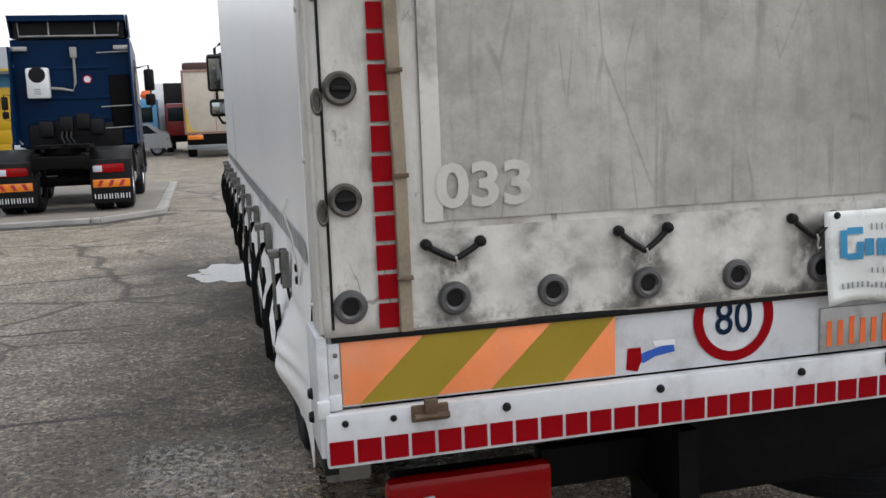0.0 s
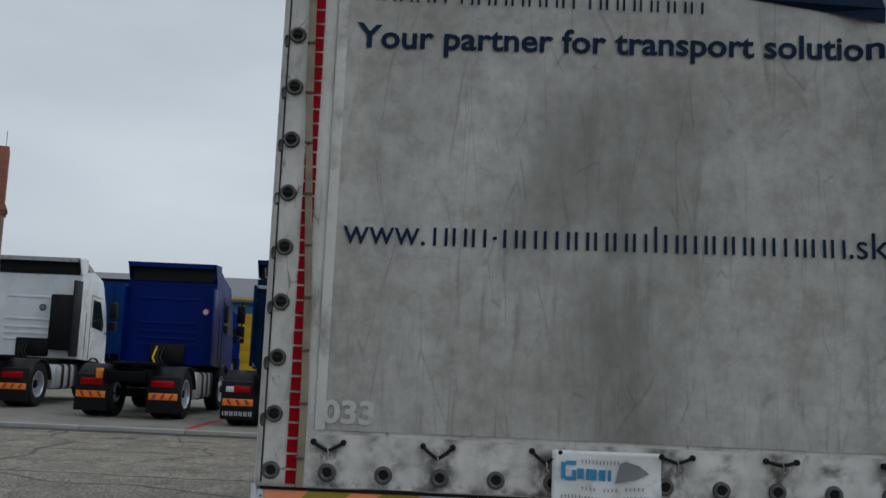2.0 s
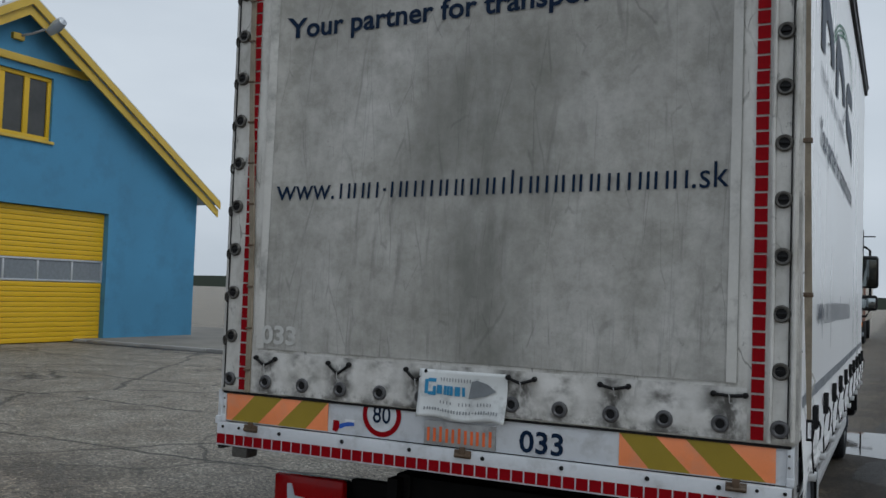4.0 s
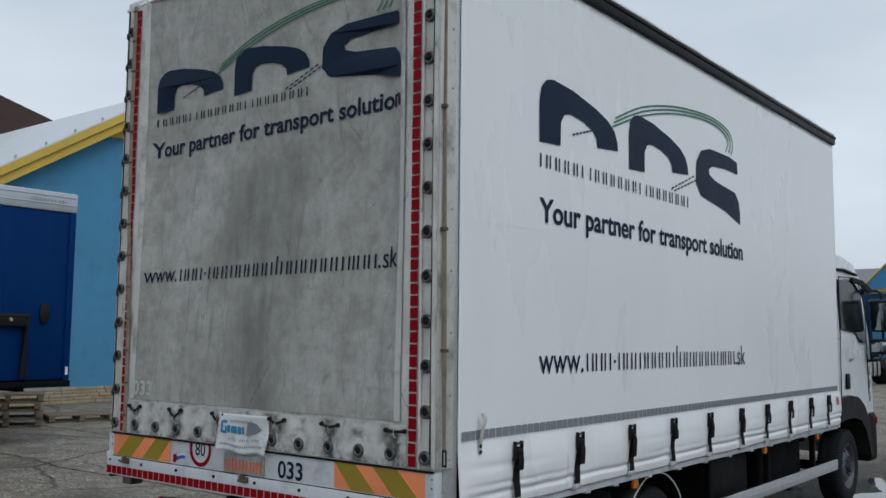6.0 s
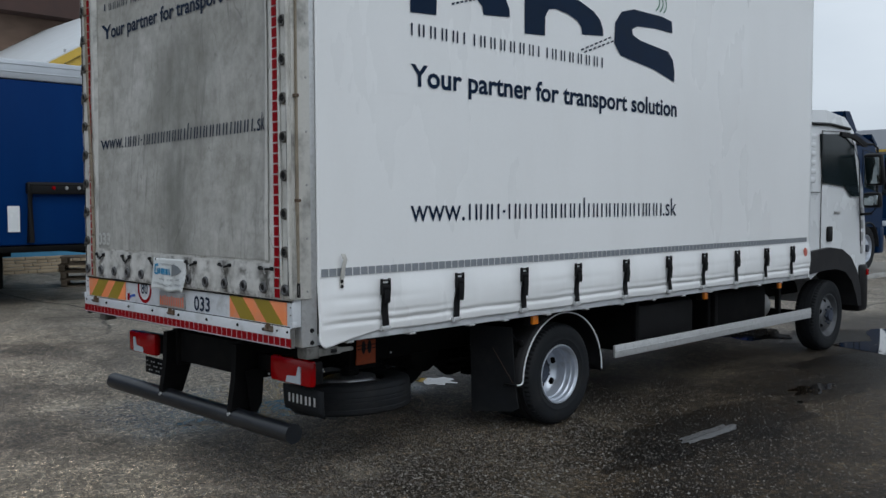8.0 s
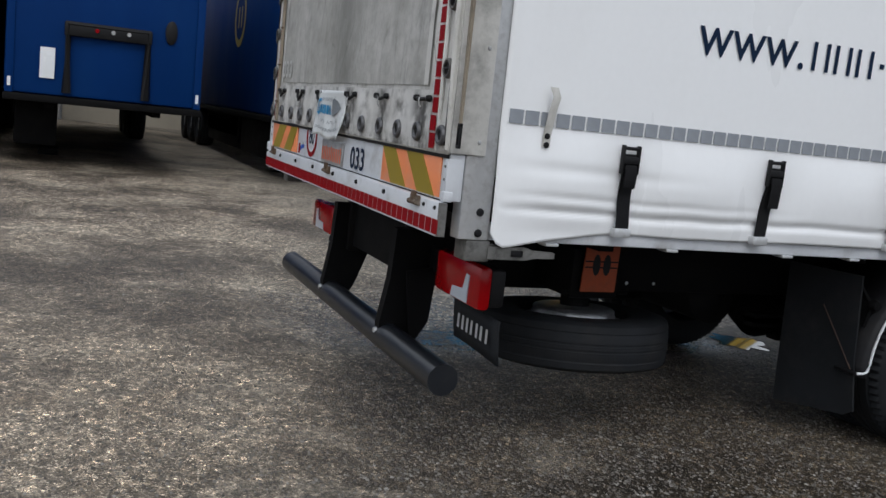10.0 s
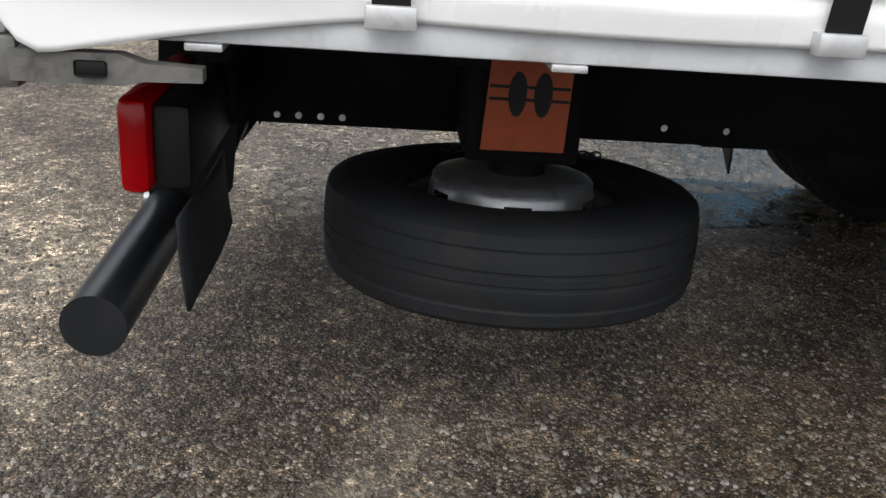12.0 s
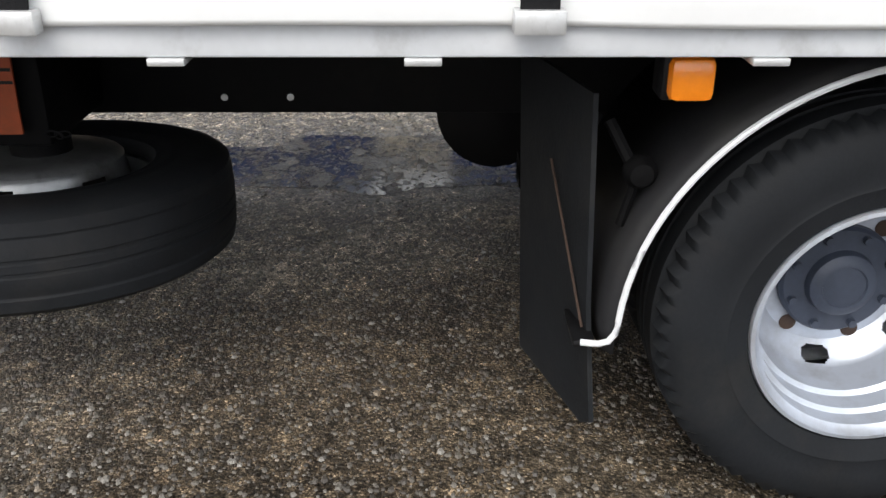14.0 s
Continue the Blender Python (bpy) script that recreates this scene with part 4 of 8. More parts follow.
sweep(bm, [(1.238, -0.002, 1.11), (1.243, -0.010, 1.5), (1.236, -0.004, 1.95), (1.244, -0.012, 2.4), (1.238, -0.006, 3.0), (1.242, -0.008, 3.68)], [0.006, 0.010, 0.007, 0.011, 0.008, 0.006], 8)
part("edge_fold", bm, M_STRIP, rear)
# black strip for the gap's shade at the other edge
bm = bmesh.new()
box(bm, 1.2235, 1.2275, -0.0075, 0.0, 1.12, BOX_TOP - 0.08)
part("gap_shade_strip", bm, M_BLACK, rear)

# rubber loops with hooks
for cx, half, dip in ((-1.0, 0.053, 0.03), (-0.61, 0.053, 0.042), (-0.225, 0.05, 0.04), (0.24, 0.055, 0.02), (0.612, 0.054, 0.012), (1.03, 0.055, 0.004)):
    bm = bmesh.new()
    pts = [(cx - half + 2 * half * i / 12, -0.012 - rear_wave(cx, 1.25) - 0.006 * math.sin(math.pi * i / 12), 1.258 - dip * (1 - abs(i - 6) / 6) ** 0.8) for i in range(13)]
    sweep(bm, pts, 0.0062, 8)
    for p in (pts[0], pts[-1]):
        lathe(bm, [(0.0, 0.012), (0.008, 0.010), (0.011, 0.004), (0.011, -0.006)], Matrix.Translation(p) @ AXIS_Y @ Matrix.Scale(-1, 4, (0, 0, 1)), 10)
    part("rubber_loop", bm, M_BLACK, rear, "black rubber loop")
    bm = bmesh.new()
    mid = Vector(pts[6])
    sweep(bm, [mid + Vector(o) for o in ((0, -0.006, 0.006), (0.003, -0.008, -0.004), (0.002, -0.006, -0.018), (0.006, -0.004, -0.026), (0.012, -0.004, -0.022))], 0.0022, 6)
    part("hook", bm, M_GALV, rear)

# the hanging banner with the tarpaulin maker's sign
def banner_place(u, v, off=0.0):
    """u across, v down from the top edge."""
    curl = 0.018 * (v / 0.2) ** 2 * (1 + 0.3 * math.sin(u * 20))
    return Vector((-0.205 + u, -0.020 - curl - 0.008 * math.sin(u * 9 + v * 14) - 0.005 * math.sin(u * 31 - v * 22) * v / 0.2 - off, 1.268 - v + 0.007 * math.sin(u * 24) * v / 0.2))


bm = bmesh.new()
g = [[bm.verts.new(banner_place(0.389 * i / 24, 0.196 * j / 14)) for j in range(15)] for i in range(25)]
for i in range(24):
    for j in range(14):
        bm.faces.new((g[i][j], g[i][j + 1], g[i + 1][j + 1], g[i + 1][j]))
banner = part("banner", bm, M_BANNER, lorry, "small wrinkled white plastic banner with blue sign")
thicken(banner, 0.002, (0, -1, 0))
bplace = lambda u, v: banner_place(u, 0.196 - v, 0.004)
bar_word("nmnr", 0.085, 0.215, 0.098, 0.056, bplace, 0.012, M_CYAN, banner)
bm = bmesh.new()
for a, b, c, d in ((0.032, 0.048, 0.095, 0.155), (0.048, 0.085, 0.145, 0.16), (0.048, 0.085, 0.09, 0.104), (0.07, 0.085, 0.104, 0.128)):
    bm.faces.new([bm.verts.new(bplace(*q)) for q in ((a, c), (b, c), (b, d), (a, d))])
part("sign_initial_shape", bm, M_CYAN, banner)
bm = bmesh.new()
bm.faces.new([bm.verts.new(bplace(*q)) for q in ((0.225, 0.09), (0.30, 0.10), (0.345, 0.122), (0.31, 0.15), (0.262, 0.164), (0.24, 0.158))])
part("sign_shape", bm, M_GREYPRINT, banner)
bar_word("lllllllllll", 0.10, 0.24, 0.152, 0.014, bplace, 0.004, M_GREYPRINT, banner)
bar_word("llll llll lllll", 0.10, 0.33, 0.060, 0.012, bplace, 0.004, M_GREYPRINT, banner)
bar_word("vvv.nvnnv-nn.vn", 0.03, 0.36, 0.028, 0.020, bplace, 0.005, M_GREYPRINT, banner)

# tail sill
bm = bmesh.new()
box(bm, -1.238, 1.238, 0.001, 0.012, 1.0838, 1.0985, 0.002)
part("rubber_seal", bm, M_BLACK, lorry, "black rubber seal under the hem")
bm = bmesh.new()
box(bm, -1.245, 1.245, 0.012, 0.06, 0.955, 1.12, 0.003)
tail = part("tail_board", bm, M_WHITEPLATE, lorry, "white tail plate with reflective boards")
bm = bmesh.new()
box(bm, -1.258, 1.244, -0.012, 0.018, 0.846, 0.951, 0.004)
sill = part("rear_sill", bm, M_WHITEPLATE, lorry, "white sill with red reflective squares")
bm = bmesh.new()
box(bm, 1.2442, 1.2465, -0.011, 0.017, 0.847, 0.950)
part("sill_end", bm, M_CAST, sill, "grimy sill end cap")
bm = bmesh.new()
box(bm, -0.023, 0.023, -0.0012, 0, -0.0225, 0.0225)
red_h = part("reflector", bm, M_RED, sill)
red_h.matrix_basis = Matrix.Translation((-1.231, -0.0125, 0.876))
for k in range(1, 48):
    share("reflector", red_h.data, sill, Matrix.Translation((-1.231 + 0.0524 * k, -0.0125, 0.876)))
bm = bmesh.new()
lathe(bm, [(0.0, 0.008), (0.006, 0.008), (0.0085, 0.004), (0.009, 0.0)], AXIS_Y @ Matrix.Scale(-1, 4, (0, 0, 1)), 12)
bolt = part("bolt", bm, M_BLACK, sill)
bolt.matrix_basis = Matrix.Translation((-0.905, -0.0125, 0.928))
for x in (-0.575, -0.246, 0.085, 0.415, 0.745, 1.0):
    share("bolt", bolt.data, sill, Matrix.Translation((x, -0.0125, 0.928)))
for x in (-1.222, -1.13, 1.13, 1.222):
    share("bolt", bolt.data, sill, Matrix.Translation((x, -0.0125, 0.932)) @ Matrix.Scale(0.75, 4))
for x in (-1.06, 0.0, 1.06):
    bm = bmesh.new()
    box(bm, x - 0.036, x + 0.036, -0.022, -0.012, 0.921, 0.953, 0.002)
    box(bm, x - 0.012, x + 0.014, -0.030, -0.018, 0.930, 0.966, 0.002)
    sweep(bm, [(x - 0.032, -0.026, 0.932), (x + 0.036, -0.026, 0.932)], 0.007, 8)
    part("latch", bm, M_RUST, sill, "rusty drop-board latch")


def warning_board(x0, x1, lean):
    """Hatched board: salmon ground with olive bars."""
    z0, z1 = 0.961, 1.083
    bm = bmesh.new()
    box(bm, x0, x1, 0.007, 0.012, z0, z1, 0.001)
    b = part("warning_board", bm, M_ORANGE, tail, "salmon and olive hatched reflective board")
    h = (z1 - z0) * 1.05
    for c in (0.10, 0.60):
        if lean > 0:
            q = [(x0 + c * 0.52 * (x1 - x0) / 0.556 * 1.0 - 0.02, z0), (x0 + c * 0.52 + 0.13, z0), (x0 + c * 0.52 + 0.13 + h, z1), (x0 + c * 0.52 - 0.02 + h, z1)]
        else:
            q = [(x1 - c * 0.52 + 0.02, z0), (x1 - c * 0.52 - 0.13, z0), (x1 - c * 0.52 - 0.13 - h, z1), (x1 - c * 0.52 + 0.02 - h, z1)]
        q = [(min(max(u, x0 + 0.001), x1 - 0.001), v) for u, v in q]
        bm = bmesh.new()
        prism(bm, q, lambda u, v, d: (u, 0.007 - d, v), 0.0012)
        part("hatch_bar", bm, M_OLIVE, b)


warning_board(-1.221, -0.665, 1)
warning_board(0.632, 1.188, -1)


def disc(bm, cx, cz, r, y, seg=40, inner=0.0):
    a = [bm.verts.new((cx + r * math.cos(2 * math.pi * i / seg), y, cz + r * math.sin(2 * math.pi * i / seg))) for i in range(seg)]
    if inner:
        b = [bm.verts.new((cx + inner * math.cos(2 * math.pi * i / seg), y, cz + inner * math.sin(2 * math.pi * i / seg))) for i in range(seg)]
        bridge(bm, a, b)
    else:
        bm.faces.new(a)
    return bm


part("speed_sign", disc(bmesh.new(), -0.395, 1.056, 0.094, 0.0105), M_WHITEPLATE, tail, "round white sign with red rim")
part("sign_rim", disc(bmesh.new(), -0.395, 1.056, 0.094, 0.0085, inner=0.072), M_RED, tail)
part("sign_number", letters("80", -0.438, -0.352, 1.022, 0.070, lambda u, v: Vector((u, 0.0085, v)), 0.008), M_NAVY, tail)
part("fleet_number", letters("033", 0.232, 0.413, 0.970, 0.082, lambda u, v: Vector((u, 0.009, v)), 0.02), M_NAVY, tail)
bm = bmesh.new()
box(bm, -0.188, 0.132, 0.004, 0.012, 0.958, 1.056, 0.002)
plate = part("maker_plate", bm, M_GALV, tail, "grey plate with orange bars")
flat = lambda y: (lambda u, v: Vector((u, y, v)))
bar_word("ntotunt", -0.18, 0.125, 0.972, 0.062, flat(0.0025), 0.0125, M_ORANGEPRINT, plate, True)
bm = bmesh.new()
prism(bm, [(-0.622, 0.985), (-0.60, 0.978), (-0.575, 0.99), (-0.53, 0.996), (-0.532, 1.010), (-0.56, 1.010), (-0.60, 1.000)], lambda u, v, d: (u, 0.0115 - d, v), 0.001)
part("sticker", bm, M_BLUEPAINT, tail, "small blue, white and red sticker")
bm = bmesh.new()
prism(bm, [(-0.575, 1.0105), (-0.53, 1.0105), (-0.53, 1.022), (-0.58, 1.022)], lambda u, v, d: (u, 0.0115 - d, v), 0.001)
part("sticker_white_stripe", bm, M_WHITE, tail)
bm = bmesh.new()
prism(bm, [(-0.64, 0.968), (-0.615, 0.962), (-0.605, 0.985), (-0.607, 1.012), (-0.636, 1.012)], lambda u, v, d: (u, 0.0105 - d, v), 0.001)
part("sticker_shield", bm, M_RED, tail)

# corner posts and the board ends
for s in (-1, 1):
    bm = bmesh.new()
    box(bm, s * 1.18, s * 1.248, 0.062, 0.165, 0.842, BOX_TOP - 0.04, 0.006)
    post = part("corner_post", bm, M_ALU, lorry, "aluminium corner post")
    bm = bmesh.new()
    box(bm, s * 1.235, s * 1.258, 0.004, 0.12, 1.1, BOX_TOP - 0.06, 0.004)
    part("post_cover", bm, M_TARP, post, "white post cover strip with rivets")
    for z in np.arange(1.14, 3.6, 0.28):
        bm = bmesh.new()
        lathe(bm, [(0.0, 0.005), (0.005, 0.004), (0.007, 0.0)], Matrix.Translation((s * 1.258, 0.095, z)) @ Matrix.Rotation(radians(90 * s), 4, "Y"), 10)
        part("rivet", bm, M_GALV, post)
    bm = bmesh.new()
    box(bm, s * 1.224, s * 1.2465, 0.004, 0.05, 0.957, 1.083, 0.003)
    box(bm, s * 1.2235, s * 1.250, 0.000, 0.03, 0.953, 0.985, 0.004)
    end = part("board_end", bm, M_WHITEPLATE, post, "dented pale end plate")
    for z in (1.02, 1.06):
        bm = bmesh.new()
        lathe(bm, [(0.0, 0.004), (0.003, 0.004), (0.005, 0.0)], Matrix.Translation((s * 1.232, 0.004, z)) @ AXIS_Y @ Matrix.Scale(-1, 4, (0, 0, 1)), 10)
        part("screw", bm, M_CAST, end)
    for z in (0.864, 0.929):
        bm = bmesh.new()
        lathe(bm, [(0.0, 0.009), (0.009, 0.008), (0.0125, 0.003), (0.013, 0.0)], Matrix.Translation((s * 1.248, 0.127, z)) @ Matrix.Rotation(radians(90 * s), 4, "Y"), 14)
        part("bolt", bm, M_BLACK, post)
    # cast corner with the tightening lever
    bm = bmesh.new()
    box(bm, s * 1.16, s * 1.25, 0.09, 0.175, 0.775, 0.842, 0.008)
    lathe(bm, [(0.0, 0.02), (0.02, 0.018), (0.026, 0.0)], Matrix.Translation((s * 1.235, 0.185, 0.806)) @ Matrix.Rotation(radians(90 * s), 4, "Y"), 14)
    casting = part("corner_casting", bm, M_CAST, lorry, "grimy cast corner with tightening lever")
    bm = bmesh.new()
    prism(bm, [(0.165, 0.786), (0.30, 0.786), (0.33, 0.793), (0.402, 0.795), (0.402, 0.813), (0.33, 0.816), (0.30, 0.826), (0.165, 0.826)], lambda u, v, d: (s * (1.228 + d), u, v), 0.026)
    soften(bm, 0.007, 2)
    part("tightening_lever", bm, M_CAST, casting)
    bm = bmesh.new()
    box(bm, s * 1.2545, s * 1.2565, 0.245, 0.285, 0.796, 0.817, 0.004)
    part("lever_opening", bm, M_BLACK, post)
# lower corner post on the nearside with its lug, bolts and rubber block
bm = bmesh.new()
box(bm, -1.268, -1.2465, 0.002, 0.150, 0.862, 1.098, 0.004)
box(bm, -1.272, -1.248, -0.010, 0.004, 0.942, 0.978, 0.004)
corner = part("lower_corner_post", bm, M_WHITEPLATE, lorry, "grey-white lower corner post")
bm = bmesh.new()
box(bm, -1.264, -1.235, 0.006, 0.140, 0.826, 0.861, 0.004)
part("rubber_block", bm, M_BLACK, corner)
for z in (0.960, 0.912):
    bm = bmesh.new()
    lathe(bm, [(0.0, 0.010), (0.009, 0.009), (0.012, 0.003), (0.012, 0.0)], Matrix.Translation((-1.268, 0.110, z)) @ Matrix.Rotation(radians(-90), 4, "Y"), 12)
    part("bolt", bm, M_BLACK, corner)
# slack strap hanging down the corner
bm = bmesh.new()
pts = [(1.262, 0.035, 3.3), (1.268, 0.028, 2.7), (1.275, 0.022, 2.1), (1.284, 0.016, 1.6), (1.293, 0.012, 1.19)]
last = None
for x, y, z in pts:
    w = 0.010 + 0.003 * math.sin(z * 9)
    now = [bm.verts.new((x - w, y - 0.004, z)), bm.verts.new((x + w, y - 0.006, z)), bm.verts.new((x + w, y + 0.002, z)), bm.verts.new((x - w, y + 0.004, z))]
    if last:
        bridge(bm, last, now)
    last = now
slack = part("slack_strap", bm, M_TAN, lorry, "tan strap hanging down the corner")
bm = bmesh.new()
for x0, x1, z0, z1 in ((1.284, 1.289, 1.125, 1.19), (1.301, 1.306, 1.125, 1.19), (1.284, 1.306, 1.118, 1.127), (1.284, 1.306, 1.182, 1.192)):
    box(bm, x0, x1, 0.006, 0.014, z0, z1, 0.001)
part("strap_hook", bm, M_BLACK, slack)
for z in (1.62, 2.16, 2.72):
    bm = bmesh.new()
    x = np.interp(z, [1.19, 1.6, 2.1, 2.7], [1.293, 1.284, 1.275, 1.268])
    box(bm, x - 0.016, x + 0.016, 0.008, 0.030, z - 0.008, z + 0.008, 0.002)
    part("strap_keeper", bm, M_RUST, slack)


# side curtains
STRAP_Y = [0.630, 1.232, 1.843, 2.427, 3.019, 3.612, 4.165, 4.726, 5.28, 5.816]
STRAP_LEAN = [0.004, -0.026, 0.002, -0.006, 0.002, 0.030, -0.004, 0.003, 0.0, -0.003]


def belly(y, z):
    """The slack lower rear part of the nearside curtain."""
    return 0.060 * math.exp(-((z - 0.93) / 0.10) ** 2) * max(0.0, min(1.0, (y - 0.17) / 0.3)) * max(0.0, 1 - max(0.0, y - 0.6) / 2.2)


def side_wave(y, z):
    """How far a side curtain stands out."""
    base = 0.0025 * noise.noise((y * 0.9, z * 0.6, 8.0)) + 0.0012 * noise.noise((y * 5, z * 0.7, 2.0))
    if z < 1.2:
        near = min(abs(y - s) for s in STRAP_Y)
        puff = min(1.0, near / 0.16)
        h = (1.2 - z) / 0.32
        wob = 0.010 * noise.noise((y * 1.7, 2.0, 3)) + 0.006 * noise.noise((y * 5, 1.0, 3))
        base += 0.020 * math.sin(min(1, h) * math.pi) * (0.40 + 0.60 * puff)
        base += 0.005 * noise.noise((y * 2.3, z * 5, 5)) * min(1, h * 2)
        for level, deep, wide in ((0.945, 0.013, 0.012), (0.99, 0.007 * max(0.0, 0.4 + noise.noise((y * 0.9, 7, 1))), 0.010), (1.075, 0.006 * max(0.0, noise.noise((y * 1.1, 3, 9)) + 0.2), 0.02)):
            base -= deep * math.exp(-((z - level - wob) / wide) ** 2)
        base -= 0.009 * (1 - puff) * min(1, h * 2)
    edge = max(0.0, 1 - (y - 0.14) / 0.22)
    if edge:
        base = base * (1 - edge) + edge * (0.005 + (0.014 * min(1.0, (1.16 - z) / 0.2) if z < 1.16 else 0.0))
    return base


def hem_low(y):
    """The bottom edge of the curtain."""
    return 0.884 - 0.062 * max(0.0, 1 - max(0, y - 0.22) / 0.42) ** 1.3 + 0.003 * math.sin(y * 5) + 0.045 * max(0.0, 1 - (y - 0.16) / 0.05) ** 2


for s in (-1, 1):
    bm = bmesh.new()
    nx, nz = 260, 84
    grid = []
    for i in range(nx + 1):
        y = 0.160 + (BOX_FRONT - 0.160) * i / nx
        col = []
        for j in range(nz + 1):
            f = j / nz
            z = hem_low(y) + (1.22 - hem_low(y)) * f / 0.5 if f < 0.5 else 1.22 + (3.60 - 1.22) * (f - 0.5) / 0.5
            if s < 0:
                z -= 0.05 * max(0.0, (1.1 - z) / 0.25) * max(0.0, 1 - max(0.0, y - 0.6) / 2.2)
            col.append(bm.verts.new((s * (1.25 + side_wave(y, z) + (belly(y, z) if s < 0 else 0.0)), y, z)))
        grid.append(col)
    for i in range(nx):
        for j in range(nz):
            bm.faces.new((grid[i][j], grid[i + 1][j], grid[i + 1][j + 1], grid[i][j + 1]))
    curtain = part("side_curtain", bm, M_CURTAIN, lorry, "white vinyl side curtain with navy print", 80)
    thicken(curtain, 0.003, (s, 0, 0))
    out = lambda off: (lambda y, z: Vector((s * (1.25 + side_wave(y, z) + off), y, z)))
    side = out(0.0045)
    if s == 1:
        run = lambda u, v: side(u, v)
    else:
        run = lambda u, v: side(6.4 - u, v)
    if s == 1:
        part("slogan_print", letters("Your partner for transport solution", 0.846, 3.725, 2.285, 0.122, run, 0.022), M_NAVY, curtain)
        part("web_print", letters("www.", 0.84, 1.29, 1.497, 0.140, run), M_NAVY, curtain)
        bar_word("nnn-nnrnnnnntnmnnnrninn", 1.315, 3.53, 1.499, 0.140, run, 0.0165, M_NAVY, curtain)
        part("web_print", letters(".sk", 3.535, 3.735, 1.497, 0.140, run), M_NAVY, curtain)
        bar_word("NNNNN NNNNNNN NNNNNNN", 0.838, 2.733, 2.572, 0.078, run, 0.013, M_NAVY, curtain, True)
        emblem(lambda u, v: run(0.843 + u, 2.703 + v), curtain)
        # grey reflective squares
        bm = bmesh.new()
        box(bm, 0, 0.0012, -0.0235, 0.0235, -0.0215, 0.0215)
        grey = part("reflector", bm, M_GREYTAPE, curtain)
        for k in range(108):
            y = 0.209 + 0.0553 * k
            at = Matrix.Translation((1.2535 + side_wave(y, 1.231), y, 1.231))
            if k == 0:
                grey.matrix_basis = at
            else:
                share("reflector", grey.data, curtain, at)
        bm = bmesh.new()
        disc(bm, 6.10, 1.11, 0.042, 0)
        for v in bm.verts:
            v.co = Vector((1.2545 + side_wave(v.co.x, v.co.z), v.co.x, v.co.z))
        part("reflector_disc", bm, M_DISC, curtain)
    else:
        bm = bmesh.new()
        for k in range(108):
            y = 0.209 + 0.0553 * k
            x = -1.2545 - side_wave(y, 1.228)
            bm.faces.new([bm.verts.new(q) for q in ((x, y - 0.0235, 1.2065), (x, y + 0.0235, 1.2065), (x, y + 0.0235, 1.2495), (x, y - 0.0235, 1.2495))])
        tagged(part("reflector_tape", bm, M_GREYTAPE, curtain), kind="stuff")
        emblem(lambda u, v: run(1.2 + u, 2.703 + v), curtain)
    # weld seams across the curtain
    for z in (2.23, 3.28):
        part("weld_seam", cloth(0.2, BOX_FRONT - 0.03, z, z + 0.012, 80, 1, lambda y, z: Vector((s * (1.2507 + side_wave(y, z)), y, z))), M_CURTAIN, curtain)
    # tension straps
    for k, y in enumerate(STRAP_Y):
        lean = STRAP_LEAN[k]
        bm = bmesh.new()
        last = None
        for i in range(9):
            z = 1.15 - (1.15 - 0.905) * i / 8
            x = s * (1.262 + max(side_wave(y, z), -0.004) + 0.004 * math.sin(i))
            yy = y + lean * i / 8
            now = [bm.verts.new((x, yy - 0.024, z)), bm.verts.new((x, yy + 0.024, z)), bm.verts.new((x + s * 0.004, yy + 0.024, z)), bm.verts.new((x + s * 0.004, yy - 0.024, z))]
            if last:
                bridge(bm, last, now)
            last = now
        strap = part("tension_strap", bm, M_WEB, lorry, "black webbing strap" if s == 1 else "black webbing strap, loose end hanging")
        bm = bmesh.new()
        w = 0.029
        for e in (-1, 1):
            box(bm, s * 1.258, s * 1.278, y + e * w - 0.003, y + e * w + 0.003, 1.085, 1.178, 0.002)
        sweep(bm, [(s * 1.270, y - w, 1.168), (s * 1.270, y + w, 1.168)], 0.006, 8)
        sweep(bm, [(s * 1.266, y - w, 1.10), (s * 1.266, y + w, 1.10)], 0.005, 8)
        box(bm, s * 1.266, s * 1.279, y - w, y + w, 1.118, 1.142, 0.003)
        if s == -1:
            box(bm, -1.300, -1.293, y - 0.020, y + 0.020, 1.005, 1.165, 0.002)
            box(bm, -1.306, -1.280, y - 0.024, y + 0.024, 1.160, 1.178, 0.003)
        part("buckle", bm, M_CAST if s == -1 else M_BLACK, strap, "worn metal over-centre buckle")
        bm = bmesh.new()
        ll = random.uniform(0.07, 0.13) if s == 1 else random.uniform(0.10, 0.22)
        if s == 1:
            last = None
            for x, z in [(1.279, 1.115), (1.286, 1.09), (1.284, 1.05), (1.280, 1.12 - ll)]:
                now = [bm.verts.new((x, y - 0.026, z)), bm.verts.new((x, y + 0.018, z)), bm.verts.new((x + 0.004, y + 0.018, z)), bm.verts.new((x + 0.004, y - 0.026, z))]
                if last:
                    bridge(bm, last, now)
                last = now
        else:
            sway = random.uniform(-0.03, 0.03)
            loop_pts = [(-1.282, y, 1.12), (-1.306, y + sway, 1.07), (-1.322, y + sway, 1.0), (-1.316, y + 2 * sway, 0.94 - 0.3 * ll), (-1.300, y + 2 * sway, 0.925 - 0.3 * ll), (-1.290, y + sway, 0.97), (-1.294, y, 1.04)]
            last = None
            for x, yy, z in loop_pts:
                now = [bm.verts.new((x - 0.009, yy - 0.011, z)), bm.verts.new((x + 0.007, yy + 0.011, z)), bm.verts.new((x + 0.010, yy + 0.009, z)), bm.verts.new((x - 0.006, yy - 0.013, z))]
                if last:
                    bridge(bm, last, now)
